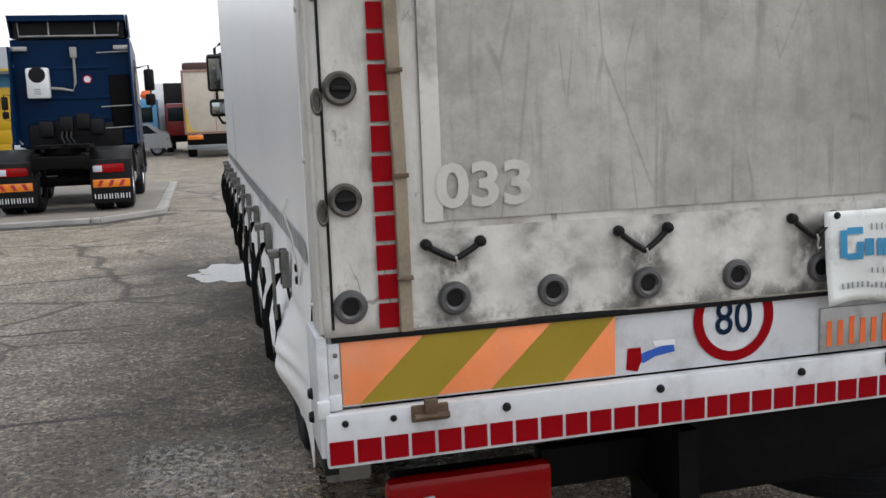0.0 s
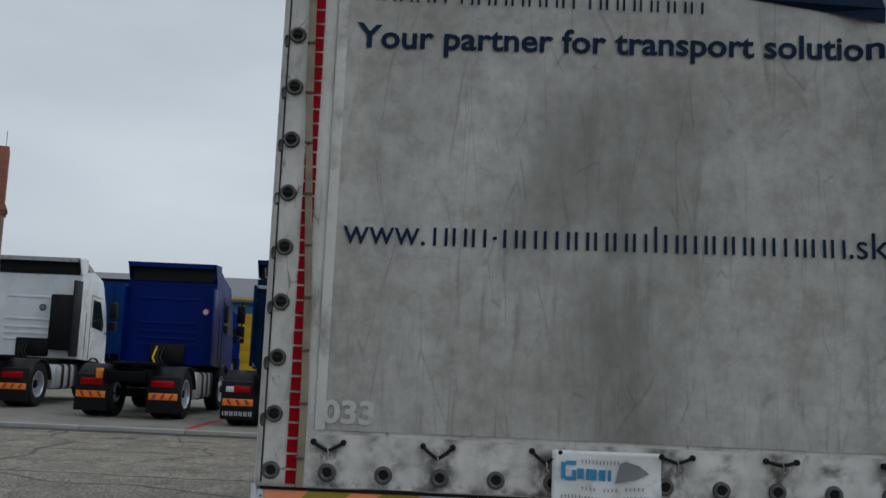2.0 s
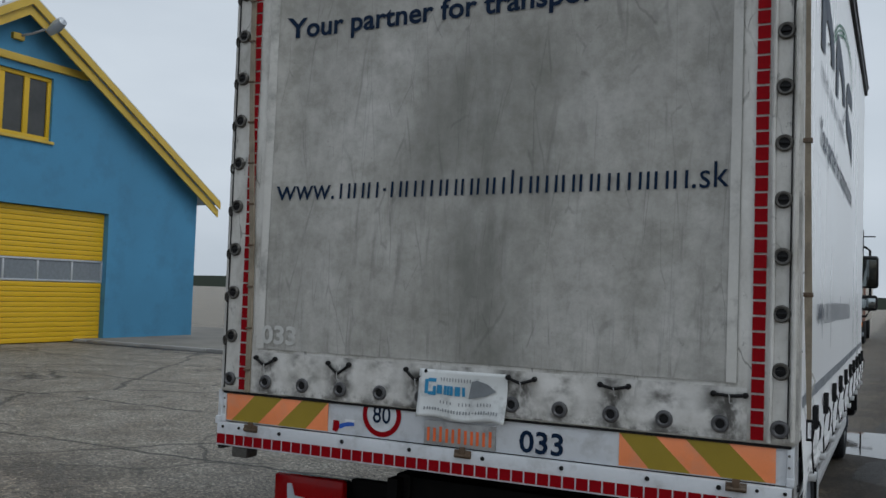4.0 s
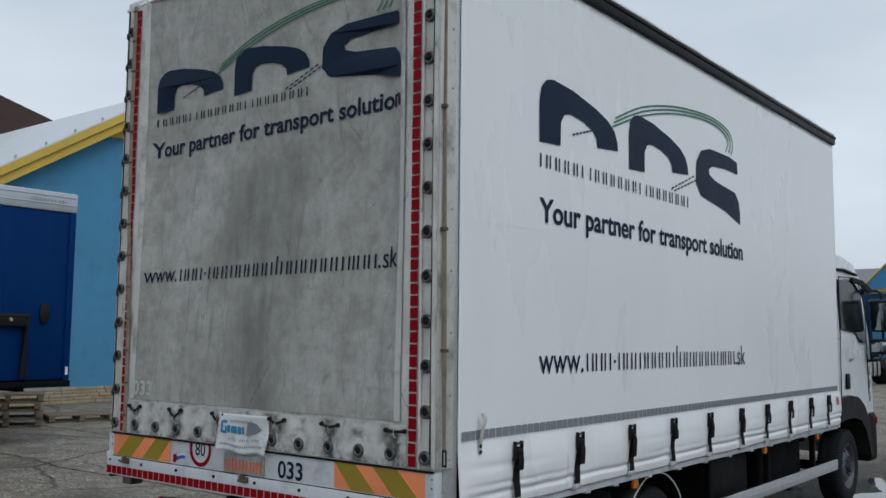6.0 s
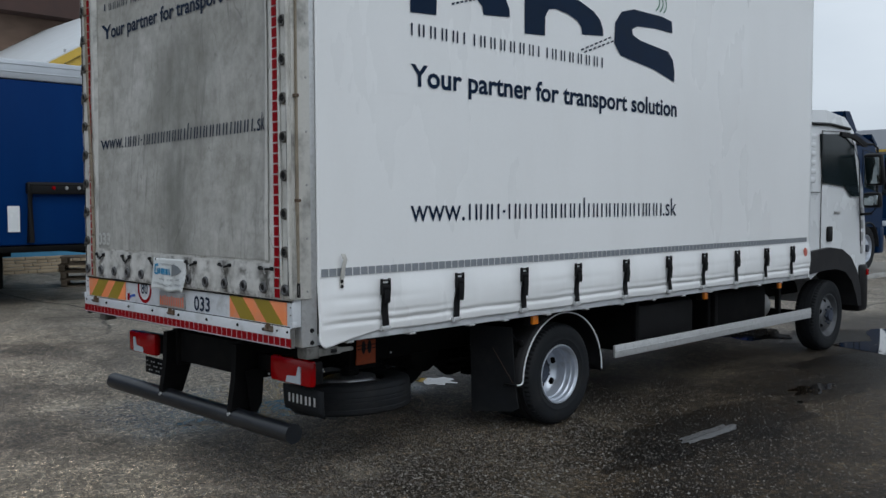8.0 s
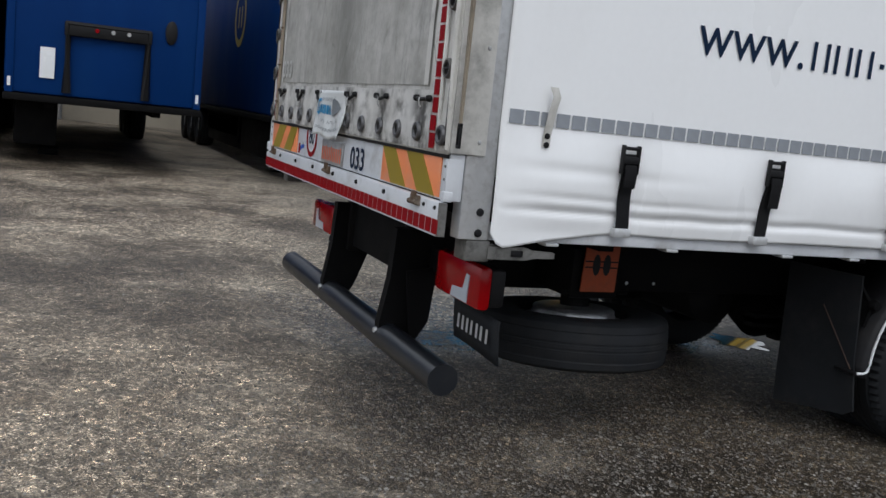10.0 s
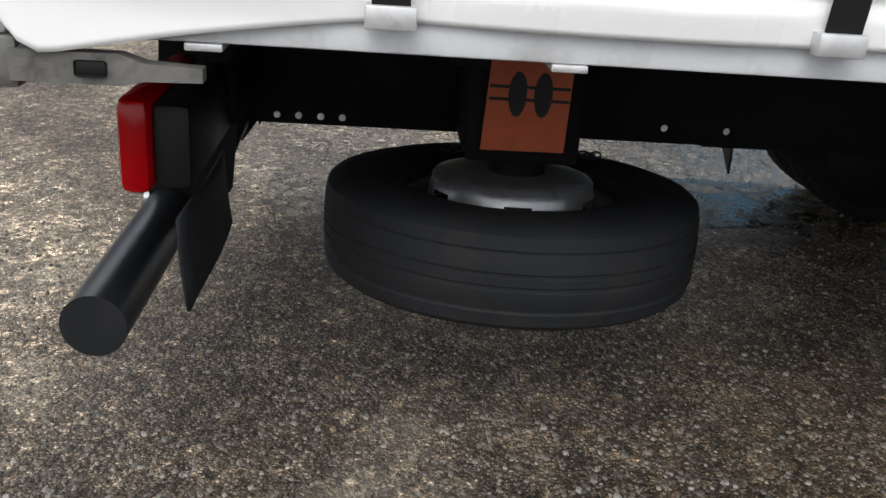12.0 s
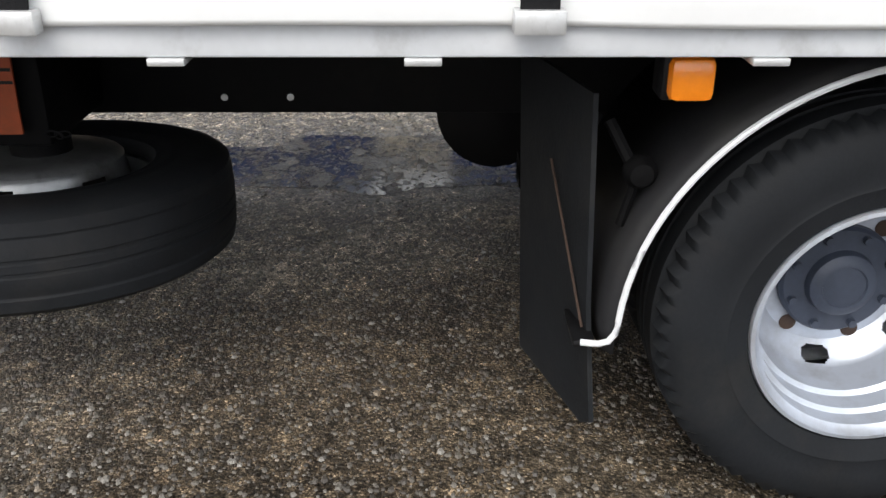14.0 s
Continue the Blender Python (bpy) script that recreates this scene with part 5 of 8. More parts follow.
                last = now
        part("loose_end", bm, M_WEB, strap)
        bm = bmesh.new()
        zz = hem_low(y) - 0.002
        box(bm, s * 1.246, s * 1.274, y + lean - 0.032, y + lean + 0.032, zz - 0.004, zz + 0.026, 0.003)
        part("strap_clip", bm, M_ALU, strap, "flat metal hook under the hem")
    # curtain tie with two rivets near the rear edge
    bm = bmesh.new()
    last = None
    for x, y, z in ((1.262, 0.318, 1.145), (1.262, 0.318, 1.18), (1.272, 0.322, 1.25), (1.285, 0.326, 1.30), (1.275, 0.318, 1.33)):
        now = [bm.verts.new((s * x, y - 0.013, z)), bm.verts.new((s * x, y + 0.013, z)), bm.verts.new((s * (x + 0.003), y + 0.013, z)), bm.verts.new((s * (x + 0.003), y - 0.013, z))]
        if last:
            bridge(bm, last, now)
        last = now
    tie = part("curtain_tie", bm, M_STRIP, lorry, "soiled pale tie strap with rivets")
    bm = bmesh.new()
    for z in (1.153, 1.180):
        lathe(bm, [(0.0, 0.005), (0.008, 0.004), (0.010, 0.0)], Matrix.Translation((s * 1.266, 0.318, z)) @ Matrix.Rotation(radians(90 * s), 4, "Y"), 12)
    part("tie_rivets", bm, M_BLACK, tie)
    # rails
    bm = bmesh.new()
    box(bm, s * 1.17, s * 1.232, 0.165, BOX_FRONT + 0.02, 0.842, 0.893, 0.005)
    rail = part("floor_rail", bm, M_WHITEPLATE, lorry, "pale grey floor rail")
    for y in [0.40, 0.869, 1.378, 1.703, 2.145] + [2.58 + 0.44 * k for k in range(8)]:
        bm = bmesh.new()
        box(bm, s * 1.18, s * 1.236, y - 0.024, y + 0.024, 0.832, 0.842, 0.002)
        part("rail_clip", bm, M_ALU, rail)
    bm = bmesh.new()
    box(bm, s * 1.215, s * 1.275, 0.05, BOX_FRONT + 0.03, 3.60, 3.69, 0.012)
    box(bm, s * 1.225, s * 1.285, 0.05, BOX_FRONT + 0.03, 3.655, 3.685, 0.010)
    part("roof_rail", bm, M_BLACK, lorry, "dark grey roof rail")

# roof, floor, bulkhead
bm = bmesh.new()
g = [[bm.verts.new((-1.27 + 2.54 * i / 12, 0.0 + (BOX_FRONT + 0.02) * j / 24, 3.71 + 0.045 * math.cos((i / 12 - 0.5) * math.pi) + 0.008 * noise.noise((i, j * 0.7, 0)))) for j in range(25)] for i in range(13)]
for i in range(12):
    for j in range(24):
        bm.faces.new((g[i][j], g[i + 1][j], g[i + 1][j + 1], g[i][j + 1]))
thicken(part("roof_cover", bm, M_CURTAIN, lorry, "white roof tarpaulin"), 0.02, (0, 0, 1))
bm = bmesh.new()
box(bm, -1.24, 1.24, BOX_FRONT, BOX_FRONT + 0.05, 0.845, 3.70, 0.01)
part("front_bulkhead", bm, M_WHITE, lorry, "white box front wall")
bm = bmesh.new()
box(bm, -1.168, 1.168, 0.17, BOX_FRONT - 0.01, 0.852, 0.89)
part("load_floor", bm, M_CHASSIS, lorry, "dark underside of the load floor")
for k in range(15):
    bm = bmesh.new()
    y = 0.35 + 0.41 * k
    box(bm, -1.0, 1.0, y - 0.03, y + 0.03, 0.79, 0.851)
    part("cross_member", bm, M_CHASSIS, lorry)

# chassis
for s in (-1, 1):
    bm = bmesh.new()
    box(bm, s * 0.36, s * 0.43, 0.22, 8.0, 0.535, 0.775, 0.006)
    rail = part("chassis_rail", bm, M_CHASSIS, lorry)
    # pale discs stand in for daylight seen through the rail's holes
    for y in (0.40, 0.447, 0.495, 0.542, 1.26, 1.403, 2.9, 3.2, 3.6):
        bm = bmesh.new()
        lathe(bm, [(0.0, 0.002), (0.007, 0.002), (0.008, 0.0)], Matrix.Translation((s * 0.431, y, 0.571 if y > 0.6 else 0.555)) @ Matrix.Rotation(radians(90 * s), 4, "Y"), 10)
        part("bright_rail_hole", bm, M_ALU, rail)
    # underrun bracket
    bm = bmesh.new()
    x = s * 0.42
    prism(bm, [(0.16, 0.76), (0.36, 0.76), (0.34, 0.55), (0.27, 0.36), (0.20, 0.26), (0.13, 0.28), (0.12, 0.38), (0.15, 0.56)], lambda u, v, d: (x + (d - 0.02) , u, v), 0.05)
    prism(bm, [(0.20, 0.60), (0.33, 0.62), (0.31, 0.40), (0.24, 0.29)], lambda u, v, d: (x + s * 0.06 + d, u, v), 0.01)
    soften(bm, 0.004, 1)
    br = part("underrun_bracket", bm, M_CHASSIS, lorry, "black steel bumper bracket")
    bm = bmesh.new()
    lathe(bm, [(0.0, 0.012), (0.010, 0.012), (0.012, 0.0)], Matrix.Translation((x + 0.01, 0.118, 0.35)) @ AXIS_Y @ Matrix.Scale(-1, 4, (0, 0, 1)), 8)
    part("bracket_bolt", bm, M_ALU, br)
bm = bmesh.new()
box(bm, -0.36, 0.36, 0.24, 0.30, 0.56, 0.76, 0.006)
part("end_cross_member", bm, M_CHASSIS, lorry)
bm = bmesh.new()
sweep(bm, [(-1.2, 0.165, 0.325), (1.02, 0.165, 0.325)], 0.056, 28)
soften(bm, 0.004, 2, 60)
part("underrun_tube", bm, M_TUBE, lorry, "grey-black round bumper tube")

# tail lamps; the nearside one hangs lower
for s, dx, dz in ((-1, 0.03, -0.03), (1, 0.0, 0.0)):
    bm = bmesh.new()
    box(bm, s * (0.70 + dx), s * (1.06 + dx), 0.285, 0.345, 0.585 + dz, 0.718 + dz, 0.015)
    body = part("tail_lamp", bm, M_BLACK, lorry, "red tail lamp in a black housing")
    bm = bmesh.new()
    box(bm, s * (0.685 + dx), s * (1.075 + dx), 0.236, 0.286, 0.577 + dz, 0.728 + dz, 0.018)
    part("red_lens", bm, M_LAMPRED, body)
    bm = bmesh.new()
    prism(bm, [(s * 0.85, 0.588), (s * 0.99, 0.588), (s * 0.995, 0.685), (s * 0.97, 0.688), (s * 0.95, 0.632), (s * 0.86, 0.625)], lambda u, v, d: (u + s * dx, 0.2355 - d, v + dz), 0.003)
    part("clear_lens", bm, M_LAMPCLEAR, body)
    bm = bmesh.new()
    box(bm, s * 0.44, s * 0.72, 0.31, 0.36, 0.60, 0.70, 0.008)
    part("lamp_arm", bm, M_CHASSIS, body)
bm = bmesh.new()
g = [[bm.verts.new((0.69 + 0.39 * i / 6, 0.325 + 0.004 * math.sin(i * 0.8) + 0.012 * (j / 4) ** 2, 0.545 - 0.148 * j / 4 - 0.008 * (i / 6) * (j / 4))) for j in range(5)] for i in range(7)]
for i in range(6):
    for j in range(4):
        bm.faces.new((g[i][j], g[i + 1][j], g[i + 1][j + 1], g[i][j + 1]))
flap = thicken(part("mud_flap", bm, M_RUBBER, lorry, "short black rubber flap with pale bars"), 0.006, (0, -1, 0))
bar_word("mnn", 0.75, 1.03, 0.45, 0.06, lambda u, v: Vector((u, 0.314, v)), 0.018, M_ALU, flap, True, "flap_bar")
bm = bmesh.new()
box(bm, -0.98, -0.66, 0.30, 0.31, 0.40, 0.515, 0.003)
plate2 = part("lamp_back_plate", bm, M_CHASSIS, lorry, "perforated black plate")
# pale squares in place of light showing through the perforations
for i in range(8):
    for j in range(3):
        if (i + j) % 3:
            bm = bmesh.new()
            box(bm, -0.96 + 0.034 * i, -0.945 + 0.034 * i, 0.297, 0.30, 0.42 + 0.03 * j, 0.429 + 0.03 * j)
            part("bright_plate_hole", bm, M_GALV, plate2)

# spare wheel under the frame, with its orange bracket
TREAD = [(0.225, -0.40), (0.232, -0.46), (0.255, -0.485), (0.27, -0.505), (0.275, -0.497), (0.30, -0.52), (0.345, -0.51), (0.372, -0.47), (0.383, -0.42), (0.388, -0.30), (0.381, -0.285), (0.381, -0.265), (0.388, -0.25),
         (0.390, -0.09), (0.382, -0.075), (0.382, -0.05), (0.390, -0.035)]


def tyre_mesh(bm, r, w, m, lugs=True, seg=132, worn=0.0):
    """A tyre round the local z axis, centred, with grooves and shoulder lugs."""
    prof = [((a + (worn * 0.005 if 0.379 < a < 0.3825 else 0.0)) / 0.39 * r, h * w) for a, h in TREAD]
    prof = prof + [(a, -h) for a, h in reversed(prof)]
    rings = []
    for k, (a, h) in enumerate(prof):
        ring = []
        for i in range(seg):
            rr = a
            if lugs and a > 0.94 * r and abs(h) > 0.28 * w:
                rr -= 0.011 if i % 2 == 0 else 0.0
            ring.append(bm.verts.new(m @ Vector((rr * math.cos(2 * math.pi * i / seg), rr * math.sin(2 * math.pi * i / seg), h))))
        rings.append(ring)
    for a, b in zip(rings, rings[1:]):
        bridge(bm, a, b)
    bridge(bm, rings[-1], rings[0])
    return bm


def rim_mesh(bm, r, w, m, deep=True, seg=120):
    """A pressed steel wheel with hand holes; its outer face looks along local +z."""
    k = r / 0.385
    lip = [(0.227, 0.38), (0.223, 0.47), (0.216, 0.475), (0.211, 0.43), (0.204, 0.40), (0.202, 0.28), (0.194, 0.25), (0.1925, 0.10), (0.184, 0.07), (0.183, -0.10), (0.180, -0.14), (0.179, -0.22)] if deep else \
          [(0.238, 0.40), (0.234, 0.47), (0.228, 0.47), (0.222, 0.40), (0.214, 0.30), (0.205, 0.22), (0.195, 0.20), (0.185, 0.24)]
    disc_p = [(0.164, -0.35), (0.154, -0.366), (0.137, -0.378), (0.127, -0.38), (0.118, -0.38), (0.09, -0.38), (0.06, -0.38)] if deep else [(0.176, 0.30), (0.168, 0.33), (0.154, 0.38), (0.145, 0.40), (0.112, 0.44), (0.06, 0.44)]
    if deep and seg > 100:
        disc_p = [(0.178 - 0.003 * j, -0.23 - 0.15 * (j / 12) ** 0.8) for j in range(13)] + [(0.139, -0.39), (0.132, -0.385), (0.118, -0.385)] + disc_p[5:]
    prof = lip + disc_p
    rings = [[bm.verts.new(m @ Vector((a * k * math.cos(2 * math.pi * i / seg), a * k * math.sin(2 * math.pi * i / seg), h * w))) for i in range(seg)] for a, h in prof]
    for q, (a, b) in enumerate(zip(rings, rings[1:])):
        for i in range(seg):
            row = q - len(lip)
            if deep and seg > 100:
                mid = 0.5 * (prof[q][0] + prof[q + 1][0])
                if row >= 0 and (abs(i % (seg // 6) - seg // 12) * 2 * math.pi / seg * 0.16 / 0.026) ** 3 + (abs(mid - 0.161) / 0.0145) ** 3 < 1:
                    continue
            elif 0 <= row <= 2 and (i % (seg // 6) in (1, 2) if seg < 100 else i % 20 in (range(1, 7) if row == 1 else range(2, 6))):
                continue
            bm.faces.new((a[i], a[(i + 1) % seg], b[(i + 1) % seg], b[i]))
    back = [bm.verts.new(m @ Vector((0.232 * k * math.cos(2 * math.pi * i / seg), 0.232 * k * math.sin(2 * math.pi * i / seg), -0.4 * w))) for i in range(seg)]
    bridge(bm, back, rings[0])
    return bm


def wheel(parent, x, y, z, r, w, s, deep, name="wheel", lugs=True, detail=1, turn=0, finish=None):
    """A road wheel whose outer face is at x; s: the side it looks to."""
    m = Matrix.Translation((x - s * w / 2, y, z)) @ Matrix.Rotation(radians(90 * s), 4, "Y") @ Matrix.Rotation(radians(turn), 4, "Z")
    bm = bmesh.new()
    rim_mesh(bm, r, w, m, deep, (240 if deep else 120) if detail else 36)
    rim = part(name, bm, finish or M_RIM, parent, "silver-painted steel wheel" if finish is None else "dark grey steel wheel")
    bm = bmesh.new()
    tyre_mesh(bm, r, w, m, lugs, 132 if detail else 36)
    part("tyre", bm, M_RUBBER, rim, "dusty black tyre")
    bm = bmesh.new()
    k = r / 0.385
    if deep:
        lathe(bm, [(0.110 * k, -0.39 * w), (0.110 * k, -0.32 * w), (0.104 * k, -0.29 * w), (0.066 * k, -0.28 * w), (0.062 * k, -0.21 * w), (0.052 * k, -0.18 * w), (0.042 * k, -0.175 * w), (0.040 * k, -0.19 * w), (0.028 * k, -0.185 * w), (0.0, -0.175 * w)], m, 36)
        for i in range(8 if detail else 0):
            a = 2 * math.pi * i / 8
            nut = bmesh.new()
            lathe(nut, [(0.0085 * k, -0.31 * w), (0.0085 * k, -0.235 * w), (0.0, -0.23 * w)], m @ Matrix.Translation((0.093 * k * math.cos(a), 0.093 * k * math.sin(a), 0)), 6)
            part("wheel_nut", nut, M_HUB, rim)
        for i in range(6 if detail else 0):
            a = radians(60 * i)
            hole = bmesh.new()
            lathe(hole, [(0.0, -0.378 * w), (0.0165 * k, -0.377 * w), (0.0165 * k, -0.386 * w)], m @ Matrix.Translation((0.124 * k * math.cos(a), 0.124 * k * math.sin(a), 0)), 16)
            part("vent_hole", hole, M_BRACKETRUST, rim)
    else:
        lathe(bm, [(0.062 * k, 0.42 * w), (0.06 * k, 0.6 * w), (0.0, 0.62 * w)], m, 20)
        for i in range(8 if detail else 0):
            a = 2 * math.pi * i / 8
            nut = bmesh.new()
            lathe(nut, [(0.011 * k, 0.42 * w), (0.011 * k, 0.54 * w), (0.0, 0.55 * w)], m @ Matrix.Translation((0.09 * k * math.cos(a), 0.09 * k * math.sin(a), 0)), 8)
            part("wheel_nut", nut, M_HUB, rim)
    part("hub", bm, M_HUB, rim, "dark wheel hub")
    return rim


M_SPARERIM = paint("dull_grey_wheel_paint", (0.30, 0.31, 0.32), 0.34, 0.75, 0.2, 12, 90, 0.08, dirt=(0.06, 0.055, 0.05), dirt_amount=0.6, dirt_scale=11)
SPARE = Matrix.Translation((0.600, 0.905, 0.392)) @ Matrix.Rotation(radians(-4), 4, "Y")
bm = bmesh.new()
seg = 60
prof = [(0.229, -0.08), (0.226, 0.050), (0.222, 0.058), (0.216, 0.054), (0.208, 0.025), (0.196, 0.018), (0.178, 0.030), (0.172, 0.078), (0.167, 0.088), (0.168, 0.098), (0.162, 0.105), (0.148, 0.110), (0.10, 0.111), (0.05, 0.111)]
rings = [[bm.verts.new(SPARE @ Vector((a * math.cos(2 * math.pi * i / seg), a * math.sin(2 * math.pi * i / seg), h))) for i in range(seg)] for a, h in prof]
for q, (a, b) in enumerate(zip(rings, rings[1:])):
    for i in range(seg):
        if q == 6 and (i + 2) % 10 in (0, 1, 2):
            continue
        bm.faces.new((a[i], a[(i + 1) % seg], b[(i + 1) % seg], b[i]))
spare = part("spare_wheel", bm, M_SPARERIM, lorry, "spare wheel slung flat under the chassis")
bm = bmesh.new()
tyre_mesh(bm, 0.388, 0.194, SPARE, False, 96, 1.0)
part("tyre", bm, M_RUBBER, spare, "worn black spare tyre")
bm = bmesh.new()
prism(bm, [(0.812, 0.596), (0.968, 0.597), (0.972, 0.815), (0.822, 0.815)], lambda u, v, d: (0.776 - d, u, v), 0.006)
box(bm, 0.44, 0.770, 0.825, 0.965, 0.790, 0.797)
brk = part("spare_bracket", bm, M_BRACKET, lorry, "orange painted steel spare-wheel bracket")
for y in (0.885, 0.932):
    bm = bmesh.new()
    q = [(y - 0.013 + 0.017 * math.cos(2 * math.pi * i / 16), 0.703 + 0.042 * math.sin(2 * math.pi * i / 16)) for i in range(16)]
    prism(bm, q, lambda u, v, d: (0.7765 + d, u, v), 0.001)
    part("bracket_slot", bm, M_BLACK, brk)
for z in (0.713, 0.690):
    bm = bmesh.new()
    box(bm, 0.7765, 0.7772, 0.8205, 0.968, z, z + 0.006)
    part("bracket_slot", bm, M_BLACK, brk)
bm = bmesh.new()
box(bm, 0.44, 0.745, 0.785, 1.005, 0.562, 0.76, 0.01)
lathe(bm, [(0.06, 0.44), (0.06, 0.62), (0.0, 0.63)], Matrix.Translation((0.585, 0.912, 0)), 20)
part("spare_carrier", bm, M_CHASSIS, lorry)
for y in (0.775, 1.035):
    bm = bmesh.new()
    for k in range(3):
        c = Vector((0.752, y - 0.012 + (k - 1) * 0.012, 0.590 - 0.003 * (k % 2)))
        sweep(bm, [c + Vector((0.005 * math.cos(a) * (k % 2), 0.010 * math.cos(a), 0.006 * math.sin(a))) for a in np.linspace(0, 2 * math.pi, 13)], 0.0022, 6, False)
    part("chain", bm, M_CHASSIS, brk)

M_BRACKETRUST = paint("dark_rust_run", (0.045, 0.026, 0.018), 0.8, 0, 0.4, 20, 120, 0.2)
# road wheels
for s in (-1, 1):
    wheel(lorry, s * 1.105, 2.442, 0.367, 0.367, 0.235, s, True, turn=23)
    wheel(lorry, s * 0.85, 2.442, 0.367, 0.367, 0.235, s, True)
    wheel(lorry, s * 1.08, 7.13, 0.38, 0.38, 0.225, s, False, finish=M_DARKRIM)
bm = bmesh.new()
sweep(bm, [(-0.86, 2.42, 0.385), (0.86, 2.42, 0.385)], 0.075, 16)
lathe(bm, [(0.0, -0.16), (0.12, -0.13), (0.17, 0.0), (0.12, 0.13), (0.0, 0.16)], Matrix.Translation((0, 2.42, 0.39)) @ AXIS_X, 20)
part("rear_axle", bm, M_CHASSIS, lorry)
bm = bmesh.new()
sweep(bm, [(-0.9, 7.12, 0.36), (0.9, 7.12, 0.36)], 0.05, 12)
part("front_axle", bm, M_CHASSIS, lorry)
# air tank and springs seen past the spare wheel
for x in (-0.25, 0.02):
    bm = bmesh.new()
    lathe(bm, [(0.0, -0.32), (0.08, -0.31), (0.14, -0.27), (0.14, 0.27), (0.08, 0.31), (0.0, 0.32)], Matrix.Translation((x, 1.86, 0.50)) @ (AXIS_X if x > 0 else AXIS_Y), 24)
    part("air_tank", bm, M_CHASSIS, lorry)
for s in (-1, 1):
    bm = bmesh.new()
    for k in range(4):
        pts = [(s * 0.52, 1.75 + 1.45 * i / 10, 0.50 - 0.02 * k - 0.10 * math.sin(math.pi * i / 10)) for i in range(11)]
        for p, q in zip(pts, pts[1:]):
            if k * 0.06 < (p[1] - 1.75) / 1.45 < 1 - k * 0.06:
                box(bm, p[0] - 0.035, p[0] + 0.035, p[1], q[1], min(p[2], q[2]) - 0.014, max(p[2], q[2]))
    part("leaf_spring", bm, M_CHASSIS, lorry)
    # mudguard with its pale edge trim
    bm = bmesh.new()
    c = Vector((0, 2.462, 0.365))
    rows = []
    for i in range(33):
        a = radians(184 - 188 * i / 32)
        row = []
        for x, dr in ((0.66, 0.018), (1.04, 0.018), (1.09, 0.014), (1.115, 0.0)):
            row.append(bm.verts.new((s * x, c.y + (0.463 + dr) * math.cos(a), c.z + (0.45 + dr) * math.sin(a))))
        rows.append(row)
    for a, b in zip(rows, rows[1:]):
        for j in range(3):
            bm.faces.new((a[j], a[j + 1], b[j + 1], b[j]))
    guard = thicken(part("mudguard", bm, M_GUARD, lorry, "dusty black plastic rear mudguard"), 0.006)
    bm = bmesh.new()
    hook = [(s * 1.112, 1.950, 0.356), (s * 1.116, 1.978, 0.355), (s * 1.118, 1.994, 0.361), (s * 1.118, 2.003, 0.374)]
    sweep(bm, hook + [(s * 1.118, c.y + 0.456 * math.cos(radians(a)), c.z + 0.448 * math.sin(radians(a))) for a in np.linspace(176, -2, 44)], 0.0055, 8)
    part("edge_trim", bm, M_WHITE, guard, "white mudguard edge trim")
    bm = bmesh.new()
    box(bm, s * 1.0, s * 1.112, 1.938, 1.975, 0.346, 0.358, 0.004)
    part("guard_lip", bm, M_BLACK, guard)
    bm = bmesh.new()
    prism(bm, [(0.74, 0.75), (1.06, 0.75), (1.075, 0.40), (1.098, 0.19), (1.06, 0.165), (0.74, 0.13)], lambda u, v, d: (s * u, 1.872 + 0.25 * (u - 0.74) + d + 0.05 * (0.75 - v) ** 2, v), 0.008)
    mf = part("mud_flap", bm, M_RUBBER, lorry, "black rubber mud flap")
    bm = bmesh.new()
    sweep(bm, [(s * 0.92, 1.913, 0.60), (s * 1.07, 1.958, 0.36)], 0.0025, 6)
    part("flap_stain", bm, M_BRACKETRUST, mf)
    bm = bmesh.new()
    lathe(bm, [(0.0, 0.03), (0.018, 0.028), (0.026, 0.015), (0.026, 0.0)], Matrix.Translation((s * 1.06, 2.03, 0.63)) @ Matrix.Rotation(radians(90 * s), 4, "Y"), 16)
    sweep(bm, [(s * 1.03, 1.985, 0.70), (s * 1.06, 2.02, 0.635)], 0.01, 8)
    sweep(bm, [(s * 1.06, 2.03, 0.625), (s * 1.05, 2.01, 0.535)], 0.008, 8)
    part("guard_stay", bm, M_CHASSIS, guard)
    for y in (2.064, 4.35, 5.75):
        bm = bmesh.new()
        box(bm, s * 1.155, s * 1.185, y - 0.032, y + 0.031, 0.769, 0.831, 0.012)
        lamp = part("side_marker", bm, M_LAMPORANGE, lorry, "amber side marker lamp")
        bm = bmesh.new()
        box(bm, s * 1.10, s * 1.158, y - 0.037, y + 0.029, 0.765, 0.835, 0.006)
        part("lamp_base", bm, M_BLACK, lamp)
    # side guard bar
    bm = bmesh.new()
    box(bm, s * 1.085, s * 1.11, 3.11, 6.62, 0.40, 0.50, 0.006)
    box(bm, s * 1.107, s * 1.114, 3.11, 6.62, 0.445, 0.455, 0.002)
    guard_bar = part("side_guard", bm, M_ALU, lorry, "aluminium side guard bar")
    for y in (3.45, 4.7, 5.95):
        bm = bmesh.new()
        box(bm, s * 1.04, s * 1.085, y - 0.025, y + 0.025, 0.40, 0.85, 0.004)
        part("guard_hanger", bm, M_CHASSIS, guard_bar)
# boxes and tank between the axles
bm = bmesh.new()
box(bm, 0.46, 0.98, 3.6, 4.5, 0.36, 0.76, 0.04)
part("battery_box", bm, M_BLACK, lorry, "black battery box")
bm = bmesh.new()
box(bm, 0.46, 0.98, 4.75, 5.9, 0.34, 0.78, 0.06)
